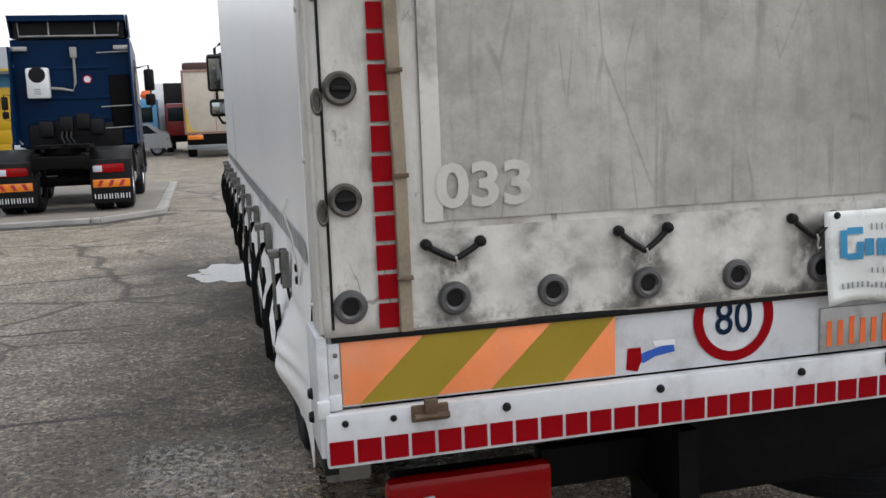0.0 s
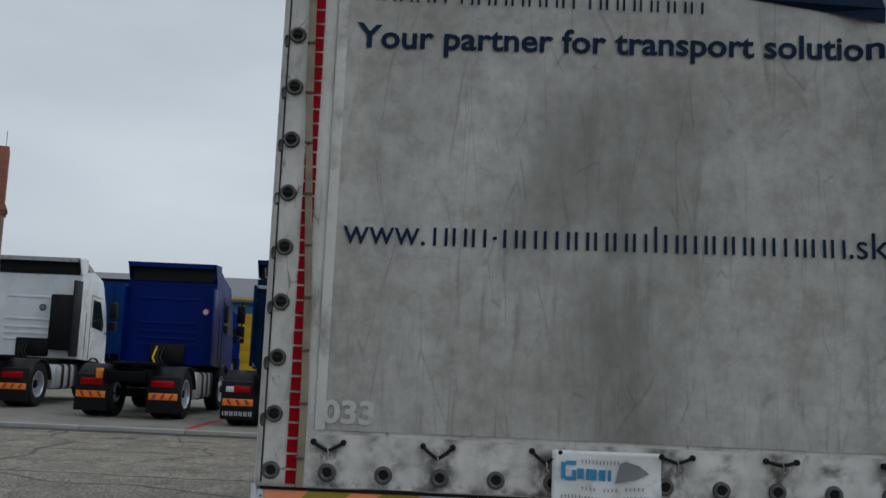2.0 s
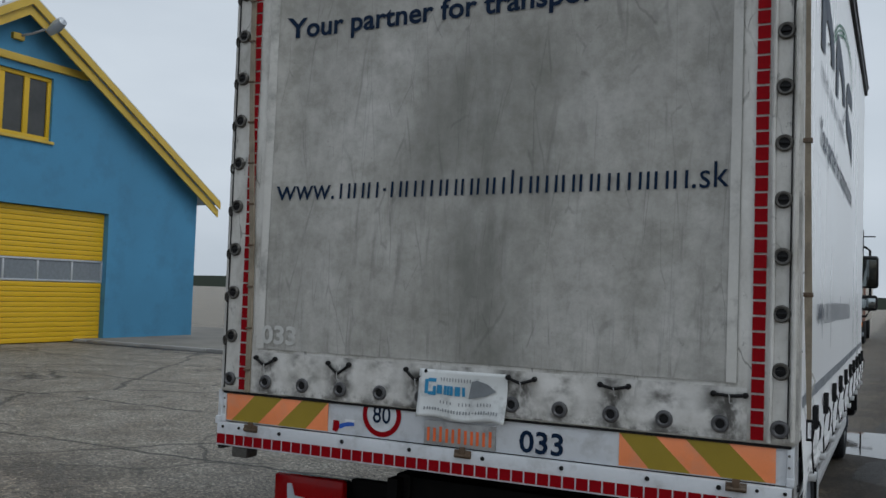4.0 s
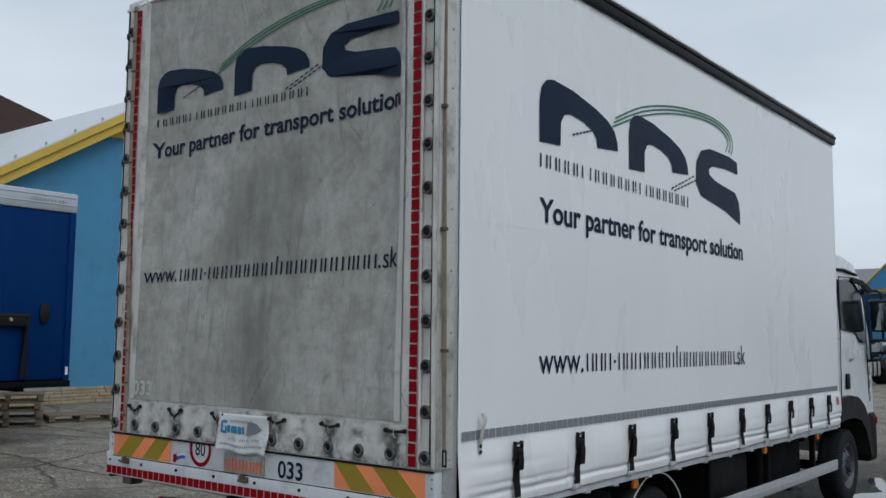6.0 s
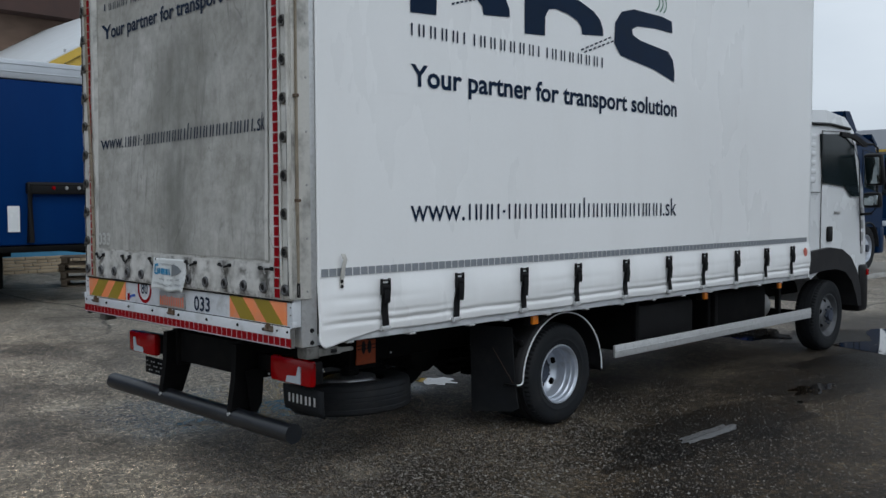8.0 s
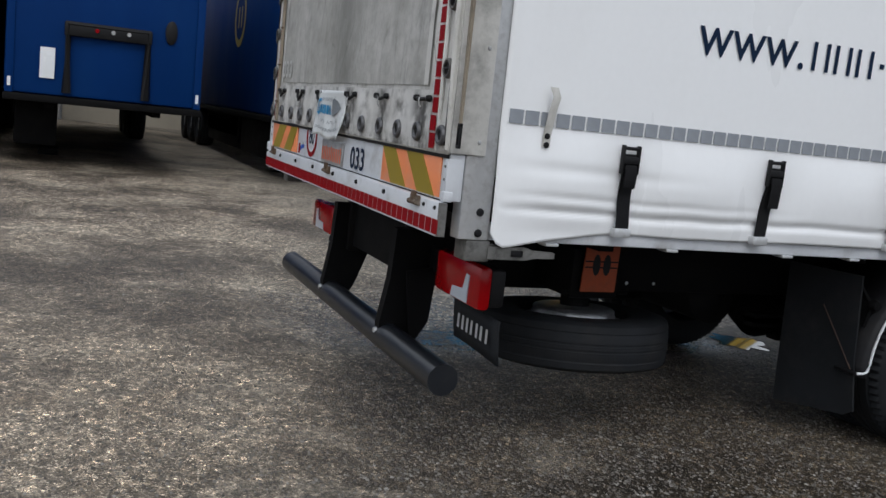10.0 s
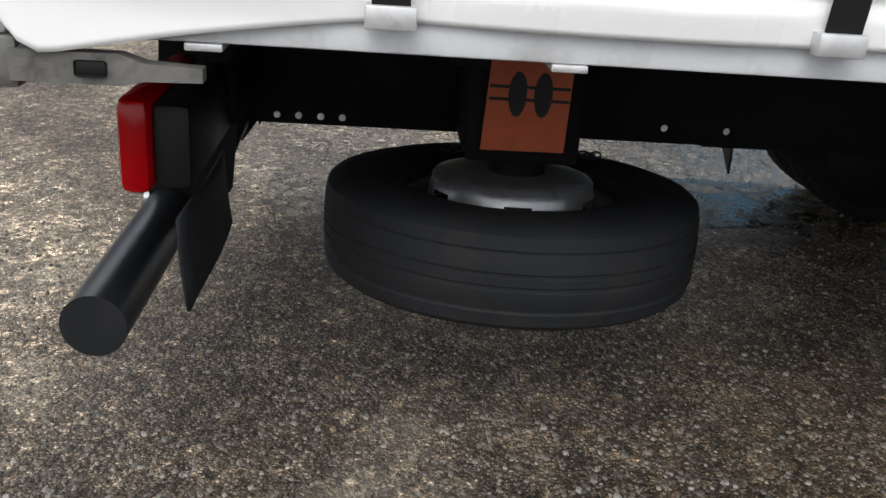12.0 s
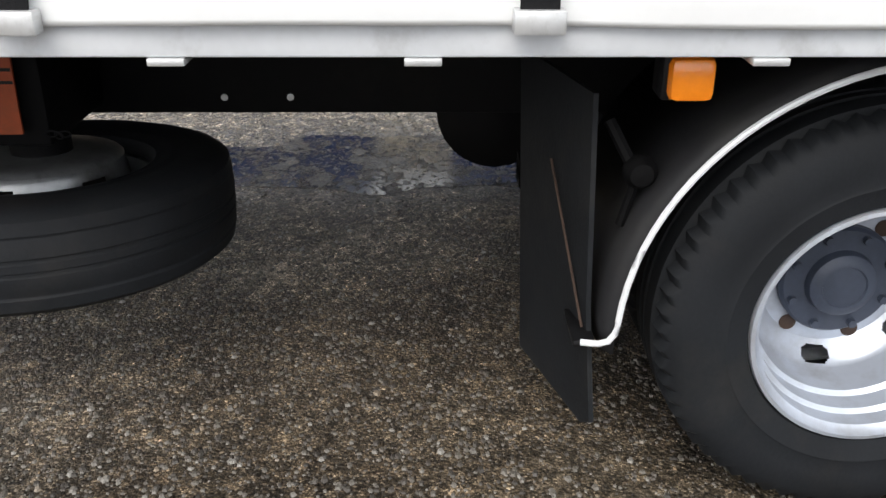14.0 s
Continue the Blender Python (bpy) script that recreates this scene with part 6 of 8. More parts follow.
part("fuel_tank", bm, M_CHASSIS, lorry, "dark fuel tank")
bm = bmesh.new()
box(bm, -0.98, -0.46, 3.4, 5.6, 0.36, 0.78, 0.05)
part("tool_box", bm, M_BLACK, lorry)
bm = bmesh.new()
lathe(bm, [(0.0, -0.2), (0.15, -0.2), (0.15, 0.2), (0.0, 0.2)], Matrix.Translation((0.62, 6.2, 0.52)) @ AXIS_Y, 24)
part("silencer", bm, M_GALV, lorry)

# cab
CAB = [(6.42, 0.98), (6.40, 2.46), (6.52, 2.54), (6.95, 2.57), (7.45, 2.52), (7.70, 2.38), (7.90, 1.75), (7.98, 1.30), (8.01, 0.95), (8.01, 0.48), (7.86, 0.42), (7.76, 0.62), (7.58, 0.80),
       (7.40, 0.90), (7.12, 0.94), (6.85, 0.90), (6.68, 0.84), (6.56, 0.80), (6.46, 0.88)]
bm = bmesh.new()
prism(bm, CAB, lambda u, v, d: (-1.12 + d + (0.035 if v > 2.2 and d == 0 else 0) - (0.035 if v > 2.2 and d > 0 else 0), u, v), 2.24)
soften(bm, 0.035, 3, 40)
cab = part("cab", bm, M_WHITE, lorry, "white day cab")
for s in (-1, 1):
    bm = bmesh.new()
    prism(bm, [(6.78, 2.31), (7.34, 2.33), (7.64, 2.22), (7.79, 1.66), (7.57, 1.66), (7.38, 1.77), (6.84, 1.80)], lambda u, v, d: (s * (1.112 + d - 0.03 * max(0, v - 1.9)), u, v), 0.012)
    soften(bm, 0.006, 1)
    part("side_window", bm, M_GLASS, cab, "dark side window")
    bm = bmesh.new()
    for a, b in (((6.80, 2.34), (6.78, 0.98)), ((6.80, 2.34), (7.50, 2.36)), ((7.50, 2.36), (7.78, 2.05)), ((7.78, 2.05), (7.86, 1.1)), ((6.42, 1.70), (6.76, 1.70))):
        sweep(bm, [(s * 1.119, *a), (s * 1.119, *b)], 0.005, 6)
    part("door_seam", bm, M_BLACK, cab)
    bm = bmesh.new()
    box(bm, s * 1.118, s * 1.140, 6.94, 7.05, 1.18, 1.34, 0.02)
    part("door_grip", bm, M_BLACK, cab, "black door grip")
    bm = bmesh.new()
    box(bm, s * 1.119, s * 1.124, 7.12, 7.28, 1.475, 1.495)
    part("badge_bar", bm, M_GALV, cab)
    bm = bmesh.new()
    sweep(bm, [(s * 1.10, 6.46, 2.40), (s * 1.115, 7.0, 2.42), (s * 1.10, 7.55, 2.40)], 0.016, 8)
    part("rain_gutter", bm, M_BLACK, cab)
    bm = bmesh.new()
    prism(bm, [(6.44, 1.09), (6.95, 1.12), (7.25, 1.09), (7.48, 1.00), (7.66, 0.84), (7.77, 0.64), (7.80, 0.44), (7.70, 0.44), (7.64, 0.57), (7.52, 0.73), (7.34, 0.84), (7.10, 0.885), (6.80, 0.885), (6.44, 0.86)],
          lambda u, v, d: (s * (0.80 + d), u, v), 0.365)
    soften(bm, 0.02, 2, 35)
    part("wheel_arch", bm, M_GUARD, cab, "dark grey plastic wheel arch")
    bm = bmesh.new()
    box(bm, s * 0.9, s * 1.15, 7.80, 8.05, 0.36, 0.90, 0.05)
    part("bumper_corner", bm, M_BLACK, cab, "black bumper corner with step")
    bm = bmesh.new()
    box(bm, s * 1.14, s * 1.165, 7.95, 8.01, 0.77, 0.84, 0.008)
    part("turn_lamp", bm, M_LAMPRED, cab)
    # visor over the door window, air louvres and step lamps
    bm = bmesh.new()
    prism(bm, [(7.28, 2.35), (7.56, 2.34), (7.80, 2.26), (7.82, 2.21), (7.76, 2.21), (7.54, 2.29), (7.28, 2.31)], lambda u, v, d: (s * (1.10 + 0.12 * max(0.0, u - 7.3) + d), u, v), 0.03)
    soften(bm, 0.008, 1)
    part("window_visor", bm, M_BLACK, cab, "black wind deflector")
    for q in range(6):
        bm = bmesh.new()
        box(bm, s * 1.115, s * 1.135, 6.50, 6.62, 1.80 + 0.09 * q, 1.85 + 0.09 * q, 0.008)
        part("air_louvre", bm, M_WHITE, cab)
    for q in range(4):
        bm = bmesh.new()
        box(bm, s * 1.10, s * 1.128, 7.86, 7.92, 1.02 + 0.14 * q, 1.12 + 0.14 * q, 0.008)
        part("grip_block", bm, M_GALV, cab)
    # mirrors on their arms
    bm = bmesh.new()
    sweep(bm, [(s * 1.10, 7.74, 2.24), (s * 1.22, 7.90, 2.24), (s * 1.27, 7.90, 2.20), (s * 1.28, 7.88, 1.54), (s * 1.24, 7.84, 1.47), (s * 1.12, 7.86, 1.46)], 0.014, 8)
    part("mirror_arm", bm, M_BLACK, cab)
    for z0, z1, w in ((1.76, 2.12, 0.20), (1.53, 1.70, 0.19)):
        bm = bmesh.new()
        box(bm, s * (1.26 - w / 2), s * (1.26 + w / 2), 7.76, 7.86, z0, z1, 0.03)
        bmesh.ops.rotate(bm, cent=(0, 7.752, z1), matrix=Matrix.Rotation(radians(14 if w > 0.195 else 3), 3, "X"), verts=bm.verts)
        part("mirror_housing", bm, M_BLACK, cab, "black mirror housing")
        bm = bmesh.new()
        box(bm, s * (1.26 - w / 2 + 0.02), s * (1.26 + w / 2 - 0.02), 7.752, 7.759, z0 + 0.03, z1 - 0.03, 0.002)
        bmesh.ops.rotate(bm, cent=(0, 7.752, z1), matrix=Matrix.Rotation(radians(14 if w > 0.195 else 3), 3, "X"), verts=bm.verts)
        bmesh.ops.translate(bm, vec=(0, -0.004, 0), verts=bm.verts)
        part("mirror_pane", bm, M_MIRROR, cab)
bm = bmesh.new()
prism(bm, [(7.735, 2.30), (7.91, 1.74), (7.975, 1.35), (7.985, 1.35), (7.92, 1.74), (7.745, 2.30)], lambda u, v, d: (-1.0 + d, u + 0.012, v), 2.0)
part("windscreen", bm, M_GLASS, cab)


# ---- articulated tractors in the yard ----
def half_tube(bm, x0, x1, y, z, r, a0, a1, n=18):
    rows = []
    for i in range(n + 1):
        a = radians(a0 + (a1 - a0) * i / n)
        rows.append([bm.verts.new((x, y + r * math.cos(a), z + r * math.sin(a))) for x in (x0, x1)])
    for a, b in zip(rows, rows[1:]):
        bm.faces.new((a[0], a[1], b[1], b[0]))
    return bm


def tractor(label, m, paint_mat, style, width=2.3, top=3.45):
    """A two-axle tractor unit, seen from behind: local origin on the ground under its tail, y forward."""
    t = thing("tractor_unit", label, "truck", m, "tractor units parked in a row")
    h = width / 2
    for s in (-1, 1):
        bm = bmesh.new()
        box(bm, s * 0.33, s * 0.42, 0.15, 4.8, 0.72, 0.98, 0.01)
        part("chassis_rail", bm, M_CHASSIS, t)
        wheel(t, s * (h - 0.04), 1.0, 0.5, 0.5, 0.3, s, True, detail=0)
        wheel(t, s * (h - 0.38), 1.0, 0.5, 0.5, 0.3, s, True, detail=0)
        wheel(t, s * (h - 0.05), 4.05, 0.5, 0.5, 0.3, s, False, detail=0)
        bm = bmesh.new()
        half_tube(bm, s * (h - 0.66), s * h, 1.0, 0.48, 0.58, 195, 10)
        guard = thicken(part("mudguard", bm, M_BLACK, t, "black rear mudguard"), 0.02)
        bm = bmesh.new()
        box(bm, s * (h - 0.66), s * h, 0.38, 0.44, 0.14, 0.86, 0.02)
        flap = part("mud_flap", bm, M_BLACK, t, "black flap with tail lamps")
        bm = bmesh.new()
        box(bm, s * (h - 0.58), s * (h - 0.12), 0.335, 0.39, 0.64, 0.78, 0.02)
        part("tail_lamp", bm, M_LAMPRED, flap)
        if style == "cooled":
            bm = bmesh.new()
            box(bm, s * (h - 0.60) if s > 0 else s * (h - 0.25), s * (h - 0.46) if s > 0 else s * (h - 0.10), 0.330, 0.34, 0.66, 0.76, 0.005)
            part("reversing_lamp", bm, M_LAMPCLEAR, flap)
        bm = bmesh.new()
        box(bm, s * (h - 0.62), s * (h - 0.04), 0.365, 0.378, 0.40, 0.53, 0.003)
        plate = part("rear_marking_plate", bm, M_LAMPORANGE, flap, "orange and red reflective plate")
        for i in range(3):
            bm = bmesh.new()
            prism(bm, [(s * (h - 0.56 + 0.17 * i), 0.415), (s * (h - 0.50 + 0.17 * i), 0.415), (s * (h - 0.45 + 0.17 * i), 0.515), (s * (h - 0.51 + 0.17 * i), 0.515)], lambda u, v, d: (u, 0.364 - d, v), 0.001)
            part("red_hatch", bm, M_REDTRIM, flap)
        if style == "cooled":
            bar_word("nonnunt", min(s * (h - 0.62), s * (h - 0.04)), max(s * (h - 0.62), s * (h - 0.04)), 0.21, 0.09, lambda u, v: Vector((u, 0.377, v)), 0.016, M_WHITE, flap, True, "flap_bar")
        # tank along the flank
        bm = bmesh.new()
        box(bm, s * (h - 0.62), s * (h - 0.06), 1.9, 3.2, 0.34, 0.92, 0.10)
        tank = part("fuel_tank", bm, M_ALU, t, "bright aluminium fuel tank")
        for y in (2.3, 2.68, 3.05):
            bm = bmesh.new()
            box(bm, s * (h - 0.6), s * (h - 0.045), y - 0.03, y + 0.03, 0.33, 0.935, 0.09)
            part("tank_band", bm, M_BLACK, tank)
        # mirrors
        bm = bmesh.new()
        sweep(bm, [(s * (h - 0.05), 4.65, 2.55), (s * (h + 0.18), 4.7, 2.6), (s * (h + 0.2), 4.7, 1.75), (s * (h - 0.02), 4.68, 1.7)], 0.02, 6)
        part("mirror_arm", bm, M_BLACK, t)
        for z0, z1 in ((2.08, 2.52), (1.78, 2.02)):
            bm = bmesh.new()
            box(bm, s * (h + 0.08), s * (h + 0.28), 4.6, 4.74, z0, z1, 0.04)
            part("mirror_housing", bm, M_BLACK, t)
    for y in (0.2, 1.0, 2.4):
        bm = bmesh.new()
        box(bm, -0.42, 0.42, y - 0.06, y + 0.06, 0.74, 0.94, 0.01)
        part("cross_member", bm, M_CHASSIS, t)
    bm = bmesh.new()
    prism(bm, [(-0.45, 0.55), (-0.15, 0.55), (-0.04, 1.0), (0.04, 1.0), (0.15, 0.55), (0.45, 0.55), (0.42, 1.5), (-0.42, 1.5)], lambda u, v, d: (u, v, 1.06 + d), 0.05)
    soften(bm, 0.01, 1)
    box(bm, -0.3, 0.3, 0.85, 1.25, 0.95, 1.06)
    part("fifth_wheel", bm, M_CHASSIS, t, "greasy black fifth-wheel plate")
    bm = bmesh.new()
    sweep(bm, [(-h + 0.1, 1.0, 0.5), (h - 0.1, 1.0, 0.5)], 0.09, 10)
    part("axle", bm, M_CHASSIS, t)
    bm = bmesh.new()
    box(bm, -0.75, 0.75, 1.9, 2.95, 0.55, 1.0, 0.05)
    part("gearbox", bm, M_CHASSIS, t)
    # cab
    b0 = 2.95
    prof = [(b0, 1.05), (b0, top - 0.42), (b0 + 0.1, top - 0.32), (b0 + 0.8, top - 0.28), (b0 + 1.4, top - 0.45), (b0 + 1.8, top - 1.2), (b0 + 1.95, 1.5), (b0 + 1.95, 0.45), (b0 + 1.75, 0.45), (b0 + 1.65, 0.95)]
    if style == "cooled":
        prof[2:6] = [(b0 + 0.08, top - 0.40), (b0 + 0.6, top - 0.45), (b0 + 1.4, top - 0.62), (b0 + 1.8, top - 1.25)]
    bm = bmesh.new()
    prism(bm, prof, lambda u, v, d: (-h + 0.04 + d, u, v), 2 * h - 0.08)
    soften(bm, 0.07, 3, 35)
    cab_o = part("cab", bm, paint_mat, t, "sleeper cab with a roof deflector")
    # pressed ribs on the rear wall
    for z in (1.45, 1.6, 1.75, 1.95, 2.5) if style != "cooled" else (1.5, 1.9, 2.45):
        bm = bmesh.new()
        box(bm, -h + 0.35, h - 0.45, b0 - 0.018, b0 + 0.01, z, z + 0.06, 0.008)
        part("pressed_rib", bm, paint_mat, cab_o)
    bm = bmesh.new()
    box(bm, -0.42, 0.38, b0 - 0.05, b0 - 0.005, 1.08, 1.52, 0.03)
    part("rear_recess", bm, M_BLACK, cab_o, "dark air-line recess")
    for k in range(3):
        bm = bmesh.new()
        sweep(bm, [(-0.25 + 0.08 * k, b0 - 0.03, 1.45), (-0.28 + 0.08 * k, b0 - 0.22, 1.2), (-0.22 + 0.09 * k, b0 - 0.25, 1.08), (-0.1 + 0.05 * k, 2.4, 1.02)], 0.025, 8)
        part("air_line", bm, M_YELLOWDOOR if (style == "ribbed" and k == 0) else M_BLACK, t)
    bm = bmesh.new()
    lathe(bm, [(0.0, 0.004), (0.085, 0.004), (0.085, 0.0)], Matrix.Translation((h - 0.84 if style == "cooled" else h - 0.26 if style == "ribbed" else 0.15, b0 - 0.004, 2.27)) @ AXIS_Y @ Matrix.Scale(-1, 4, (0, 0, 1)), 24)
    part("speed_disc", bm, M_WHITE if style != "ducted" else M_GREYPRINT, cab_o)
    bm = bmesh.new()
    disc(bm, h - 0.84 if style == "cooled" else h - 0.26 if style == "ribbed" else 0.15, 2.27, 0.085, b0 - 0.010, 24, 0.06)
    part("disc_rim", bm, M_RED if style != "ducted" else M_BLACK, cab_o)
    for s in (-1, 1):
        bm = bmesh.new()
        prism(bm, [(b0 + 0.85, 2.55), (b0 + 1.35, 2.5), (b0 + 1.65, 1.95), (b0 + 1.6, 1.75), (b0 + 0.85, 1.85)], lambda u, v, d: (s * (h - 0.045 + d), u, v), 0.012)
        part("side_window", bm, M_GLASS, cab_o)
        bm = bmesh.new()
        for q in (((b0 + 0.75, 2.65), (b0 + 0.75, 0.95)), ((b0 + 0.75, 2.65), (b0 + 1.4, 2.6)), ((b0 + 0.45, 2.2), (b0 + 0.45, 1.1))):
            sweep(bm, [(s * (h - 0.038), *q[0]), (s * (h - 0.038), *q[1])], 0.008, 6)
        part("door_seam", bm, M_BLACK, cab_o)
        # side fairing
        bm = bmesh.new()
        box(bm, s * (h - 0.06), s * (h - 0.02), b0 - (0.45 if style == "ducted" else 0.28), b0 + 0.05, 1.1, top - 0.55, 0.015)
        part("side_fairing", bm, paint_mat if style != "ducted" or s < 0 else M_BLACK, cab_o)
        bm = bmesh.new()
        half_tube(bm, s * (h - 0.42), s * h, 4.05, 0.5, 0.58, 178, 2)
        thicken(part("wheel_arch", bm, M_BLACK, t), 0.02)
    # front: windscreen, visor, grille, headlamps and bumper
    bm = bmesh.new()
    prism(bm, [(b0 + 1.52, top - 0.62), (b0 + 1.80, top - 1.16), (b0 + 1.90, 1.82), (b0 + 1.935, 1.82), (b0 + 1.835, top - 1.16), (b0 + 1.555, top - 0.60)], lambda u, v, d: (-h + 0.14 + d, u, v), 2 * h - 0.28)
    part("windscreen", bm, M_GLASS, cab_o)
    bm = bmesh.new()
    prism(bm, [(b0 + 1.40, top - 0.40), (b0 + 1.72, top - 0.62), (b0 + 1.70, top - 0.68), (b0 + 1.42, top - 0.50)], lambda u, v, d: (-h + 0.1 + d, u, v), 2 * h - 0.2)
    part("sun_visor", bm, paint_mat, cab_o)
    for z in (1.12, 1.26, 1.40, 1.54):
        bm = bmesh.new()
        box(bm, -h + 0.35, h - 0.35, b0 + 1.94, b0 + 1.98, z, z + 0.05, 0.01)
        part("grille_bar", bm, M_CHASSIS, cab_o)
    bm = bmesh.new()
    box(bm, -h + 0.03, h - 0.03, b0 + 1.7, b0 + 2.08, 0.36, 0.98, 0.06)
    bumper = part("bumper", bm, paint_mat, cab_o)
    bm = bmesh.new()
    box(bm, -0.26, 0.26, b0 + 2.075, b0 + 2.09, 0.55, 0.67, 0.004)
    part("blank_plate", bm, M_WHITE, bumper)
    for s in (-1, 1):
        bm = bmesh.new()
        box(bm, s * (h - 0.55), s * (h - 0.12), b0 + 2.06, b0 + 2.095, 0.70, 0.90, 0.02)
        part("headlamp", bm, M_LAMPCLEAR, bumper)
    # roof deflector
    bm = bmesh.new()
    prism(bm, [(b0 - 0.25, top), (b0, top), (b0 + 0.5, top - 0.36), (b0 + 0.42, top - 0.42), (b0 - 0.04, top - 0.10), (b0 - 0.25, top - 0.10)] if style == "cooled" else
          [(b0 - 0.25, top), (b0 + 0.2, top + 0.02), (b0 + 1.3, top - 0.42), (b0 + 1.1, top - 0.5), (b0 + 0.1, top - 0.08), (b0 - 0.25, top - 0.10)], lambda u, v, d: (-h + 0.08 + d, u, v), 2 * h - 0.16)
    soften(bm, 0.02, 2)
    part("roof_deflector", bm, paint_mat if style != "ducted" else M_GALV, cab_o)
    for s in (-1, 1):
        bm = bmesh.new()
        prism(bm, [(b0 - 0.25, top), (b0 + (0.0 if style == "cooled" else 0.29), top), (b0 + 0.3, top - 0.30), (b0 + 0.3, top - 0.38), (b0 - 0.05, top - 0.38)], lambda u, v, d: (s * (h - 0.06) + d, u, v), 0.03)
        part("deflector_side", bm, paint_mat, cab_o)
    bm = bmesh.new()
    box(bm, -h + 0.12, h - 0.12, b0 - 0.02, b0 + (0.03 if style == "cooled" else 0.3), top - 0.40, top - 0.08)
    part("deflector_shadow_box", bm, M_BLACK, cab_o)
    if style == "cooled":
        bm = bmesh.new()
        sweep(bm, [(-h + 0.2, b0 - 0.06, top - 0.12), (-h + 0.22, b0 - 0.08, top - 0.36), (h - 0.22, b0 - 0.08, top - 0.36), (h - 0.2, b0 - 0.06, top - 0.12)], 0.018, 8)
        for x in (-0.35, 0.45):
            sweep(bm, [(x, b0 - 0.06, top - 0.10), (x, b0 - 0.08, top - 0.36)], 0.015, 8)
        part("grab_rail", bm, M_GALV, cab_o)
        # cooling unit with its hose
        bm = bmesh.new()
        box(bm, -0.80, -0.40, b0 - 0.22, b0 - 0.01, 1.93, 2.49, 0.04)
        unit = part("cooling_unit", bm, M_WHITE, t, "white cab air-conditioning unit")
        bm = bmesh.new()
        lathe(bm, [(0.0, 0.012), (0.13, 0.012), (0.145, 0.0)], Matrix.Translation((-0.60, b0 - 0.22, 2.36)) @ AXIS_Y @ Matrix.Scale(-1, 4, (0, 0, 1)), 28)
        part("fan_grille", bm, M_BLACK, unit)
        bm = bmesh.new()
        for k in range(3):
            box(bm, -0.67, -0.56, b0 - 0.225, b0 - 0.219, 2.01 + 0.04 * k, 2.025 + 0.04 * k)
        part("louvres", bm, M_GREYPRINT, unit)
        bm = bmesh.new()
        sweep(bm, [(-0.40, b0 - 0.05, 2.12), (-0.2, b0 - 0.05, 2.10), (-0.02, b0 - 0.05, 2.06), (0.03, b0 - 0.05, 2.2), (0.04, b0 - 0.05, 2.7)], 0.025, 8)
        box(bm, -0.02, 0.1, b0 - 0.1, b0 - 0.01, 2.66, 2.86, 0.02)
        part("cooling_hose", bm, M_KERB, t)
        bm = bmesh.new()
        box(bm, -0.86, 0.80, b0 - 0.035, b0 + 0.005, 0.98, 1.46, 0.03)
        for x, z in ((-0.55, 1.52), (-0.2, 1.60), (0.1, 1.64), (0.35, 1.54)):
            box(bm, x - 0.12, x + 0.14, b0 - 0.16, b0 - 0.01, z - 0.30, z, 0.04)
        part("coupling_panel", bm, M_BLACK, cab_o, "black panel of cable couplings")
        bm = bmesh.new()
        box(bm, 0.62, 1.00, b0 - 0.045, b0 + 0.005, 1.35, 2.34, 0.03)
        part("intake_panel", bm, M_CHASSIS, cab_o, "flat black intake panel")
        bm = bmesh.new()
        sweep(bm, [(-1.02, b0 - 0.04, 2.55), (-1.06, b0 - 0.08, 2.4), (-1.06, b0 - 0.08, 1.2), (-0.98, b0 - 0.05, 1.1)], 0.02, 8)
        part("grab_rail", bm, M_GALV, t)
        for z in (2.75, 1.75, 1.35):
            bm = bmesh.new()
            sweep(bm, [(0.45, b0 - 0.05, z), (1.05, b0 - 0.05, z + 0.02)], 0.012, 6)
            part("grab_rail", bm, M_GALV, t)
        for s in (-1, 1):
            bm = bmesh.new()
            box(bm, s * 0.75, s * 1.05, b0 - 0.08, b0 - 0.02, top - 0.62, top - 0.54, 0.01)
            part("marker_bar", bm, M_GALV, t)
    if style == "ribbed":
        bm = bmesh.new()
        box(bm, -0.62, -0.38, 0.30, 0.36, 0.78, 0.98, 0.01)
        part("amber_box", bm, M_LAMPORANGE, t)
    if style == "ducted":
        bm = bmesh.new()
        box(bm, 0.42, 1.0, b0 - 0.25, b0 - 0.01, 1.25, 2.6, 0.05)
        part("air_intake", bm, M_BLACK, t, "tall black air intake")
    return t


tractor("dark blue tractor unit with a white cooling unit behind its cab", pose(-3.70, 14.05, 0.07), M_DARKBLUE, "cooled", 2.16, 3.42)
tractor("royal blue tractor unit with black mudguards", pose(-6.82, 14.8, 0.07), M_BLUECAB, "ribbed", 2.1, 3.34)
tractor("white tractor unit with a grey roof deflector", pose(-10.6, 16.4, 0.07), M_WHITE, "ducted", 2.2, 3.5)
tractor("white tractor unit at the end of the row", pose(-14.6, 17.6, 0.07), M_WHITE, "ribbed", 2.35, 3.3)
tractor("dark blue tractor unit beside the far hall", pose(-13.6, 40.3, 0, 0, 0, -17), M_BLUECAB, "ribbed", 2.4, 3.7)
tractor("dark blue tractor unit before the far hall", pose(-5.75, 37.1, 0, 0, 0, 170), M_DARKBLUE, "ribbed", 2.3, 3.7)


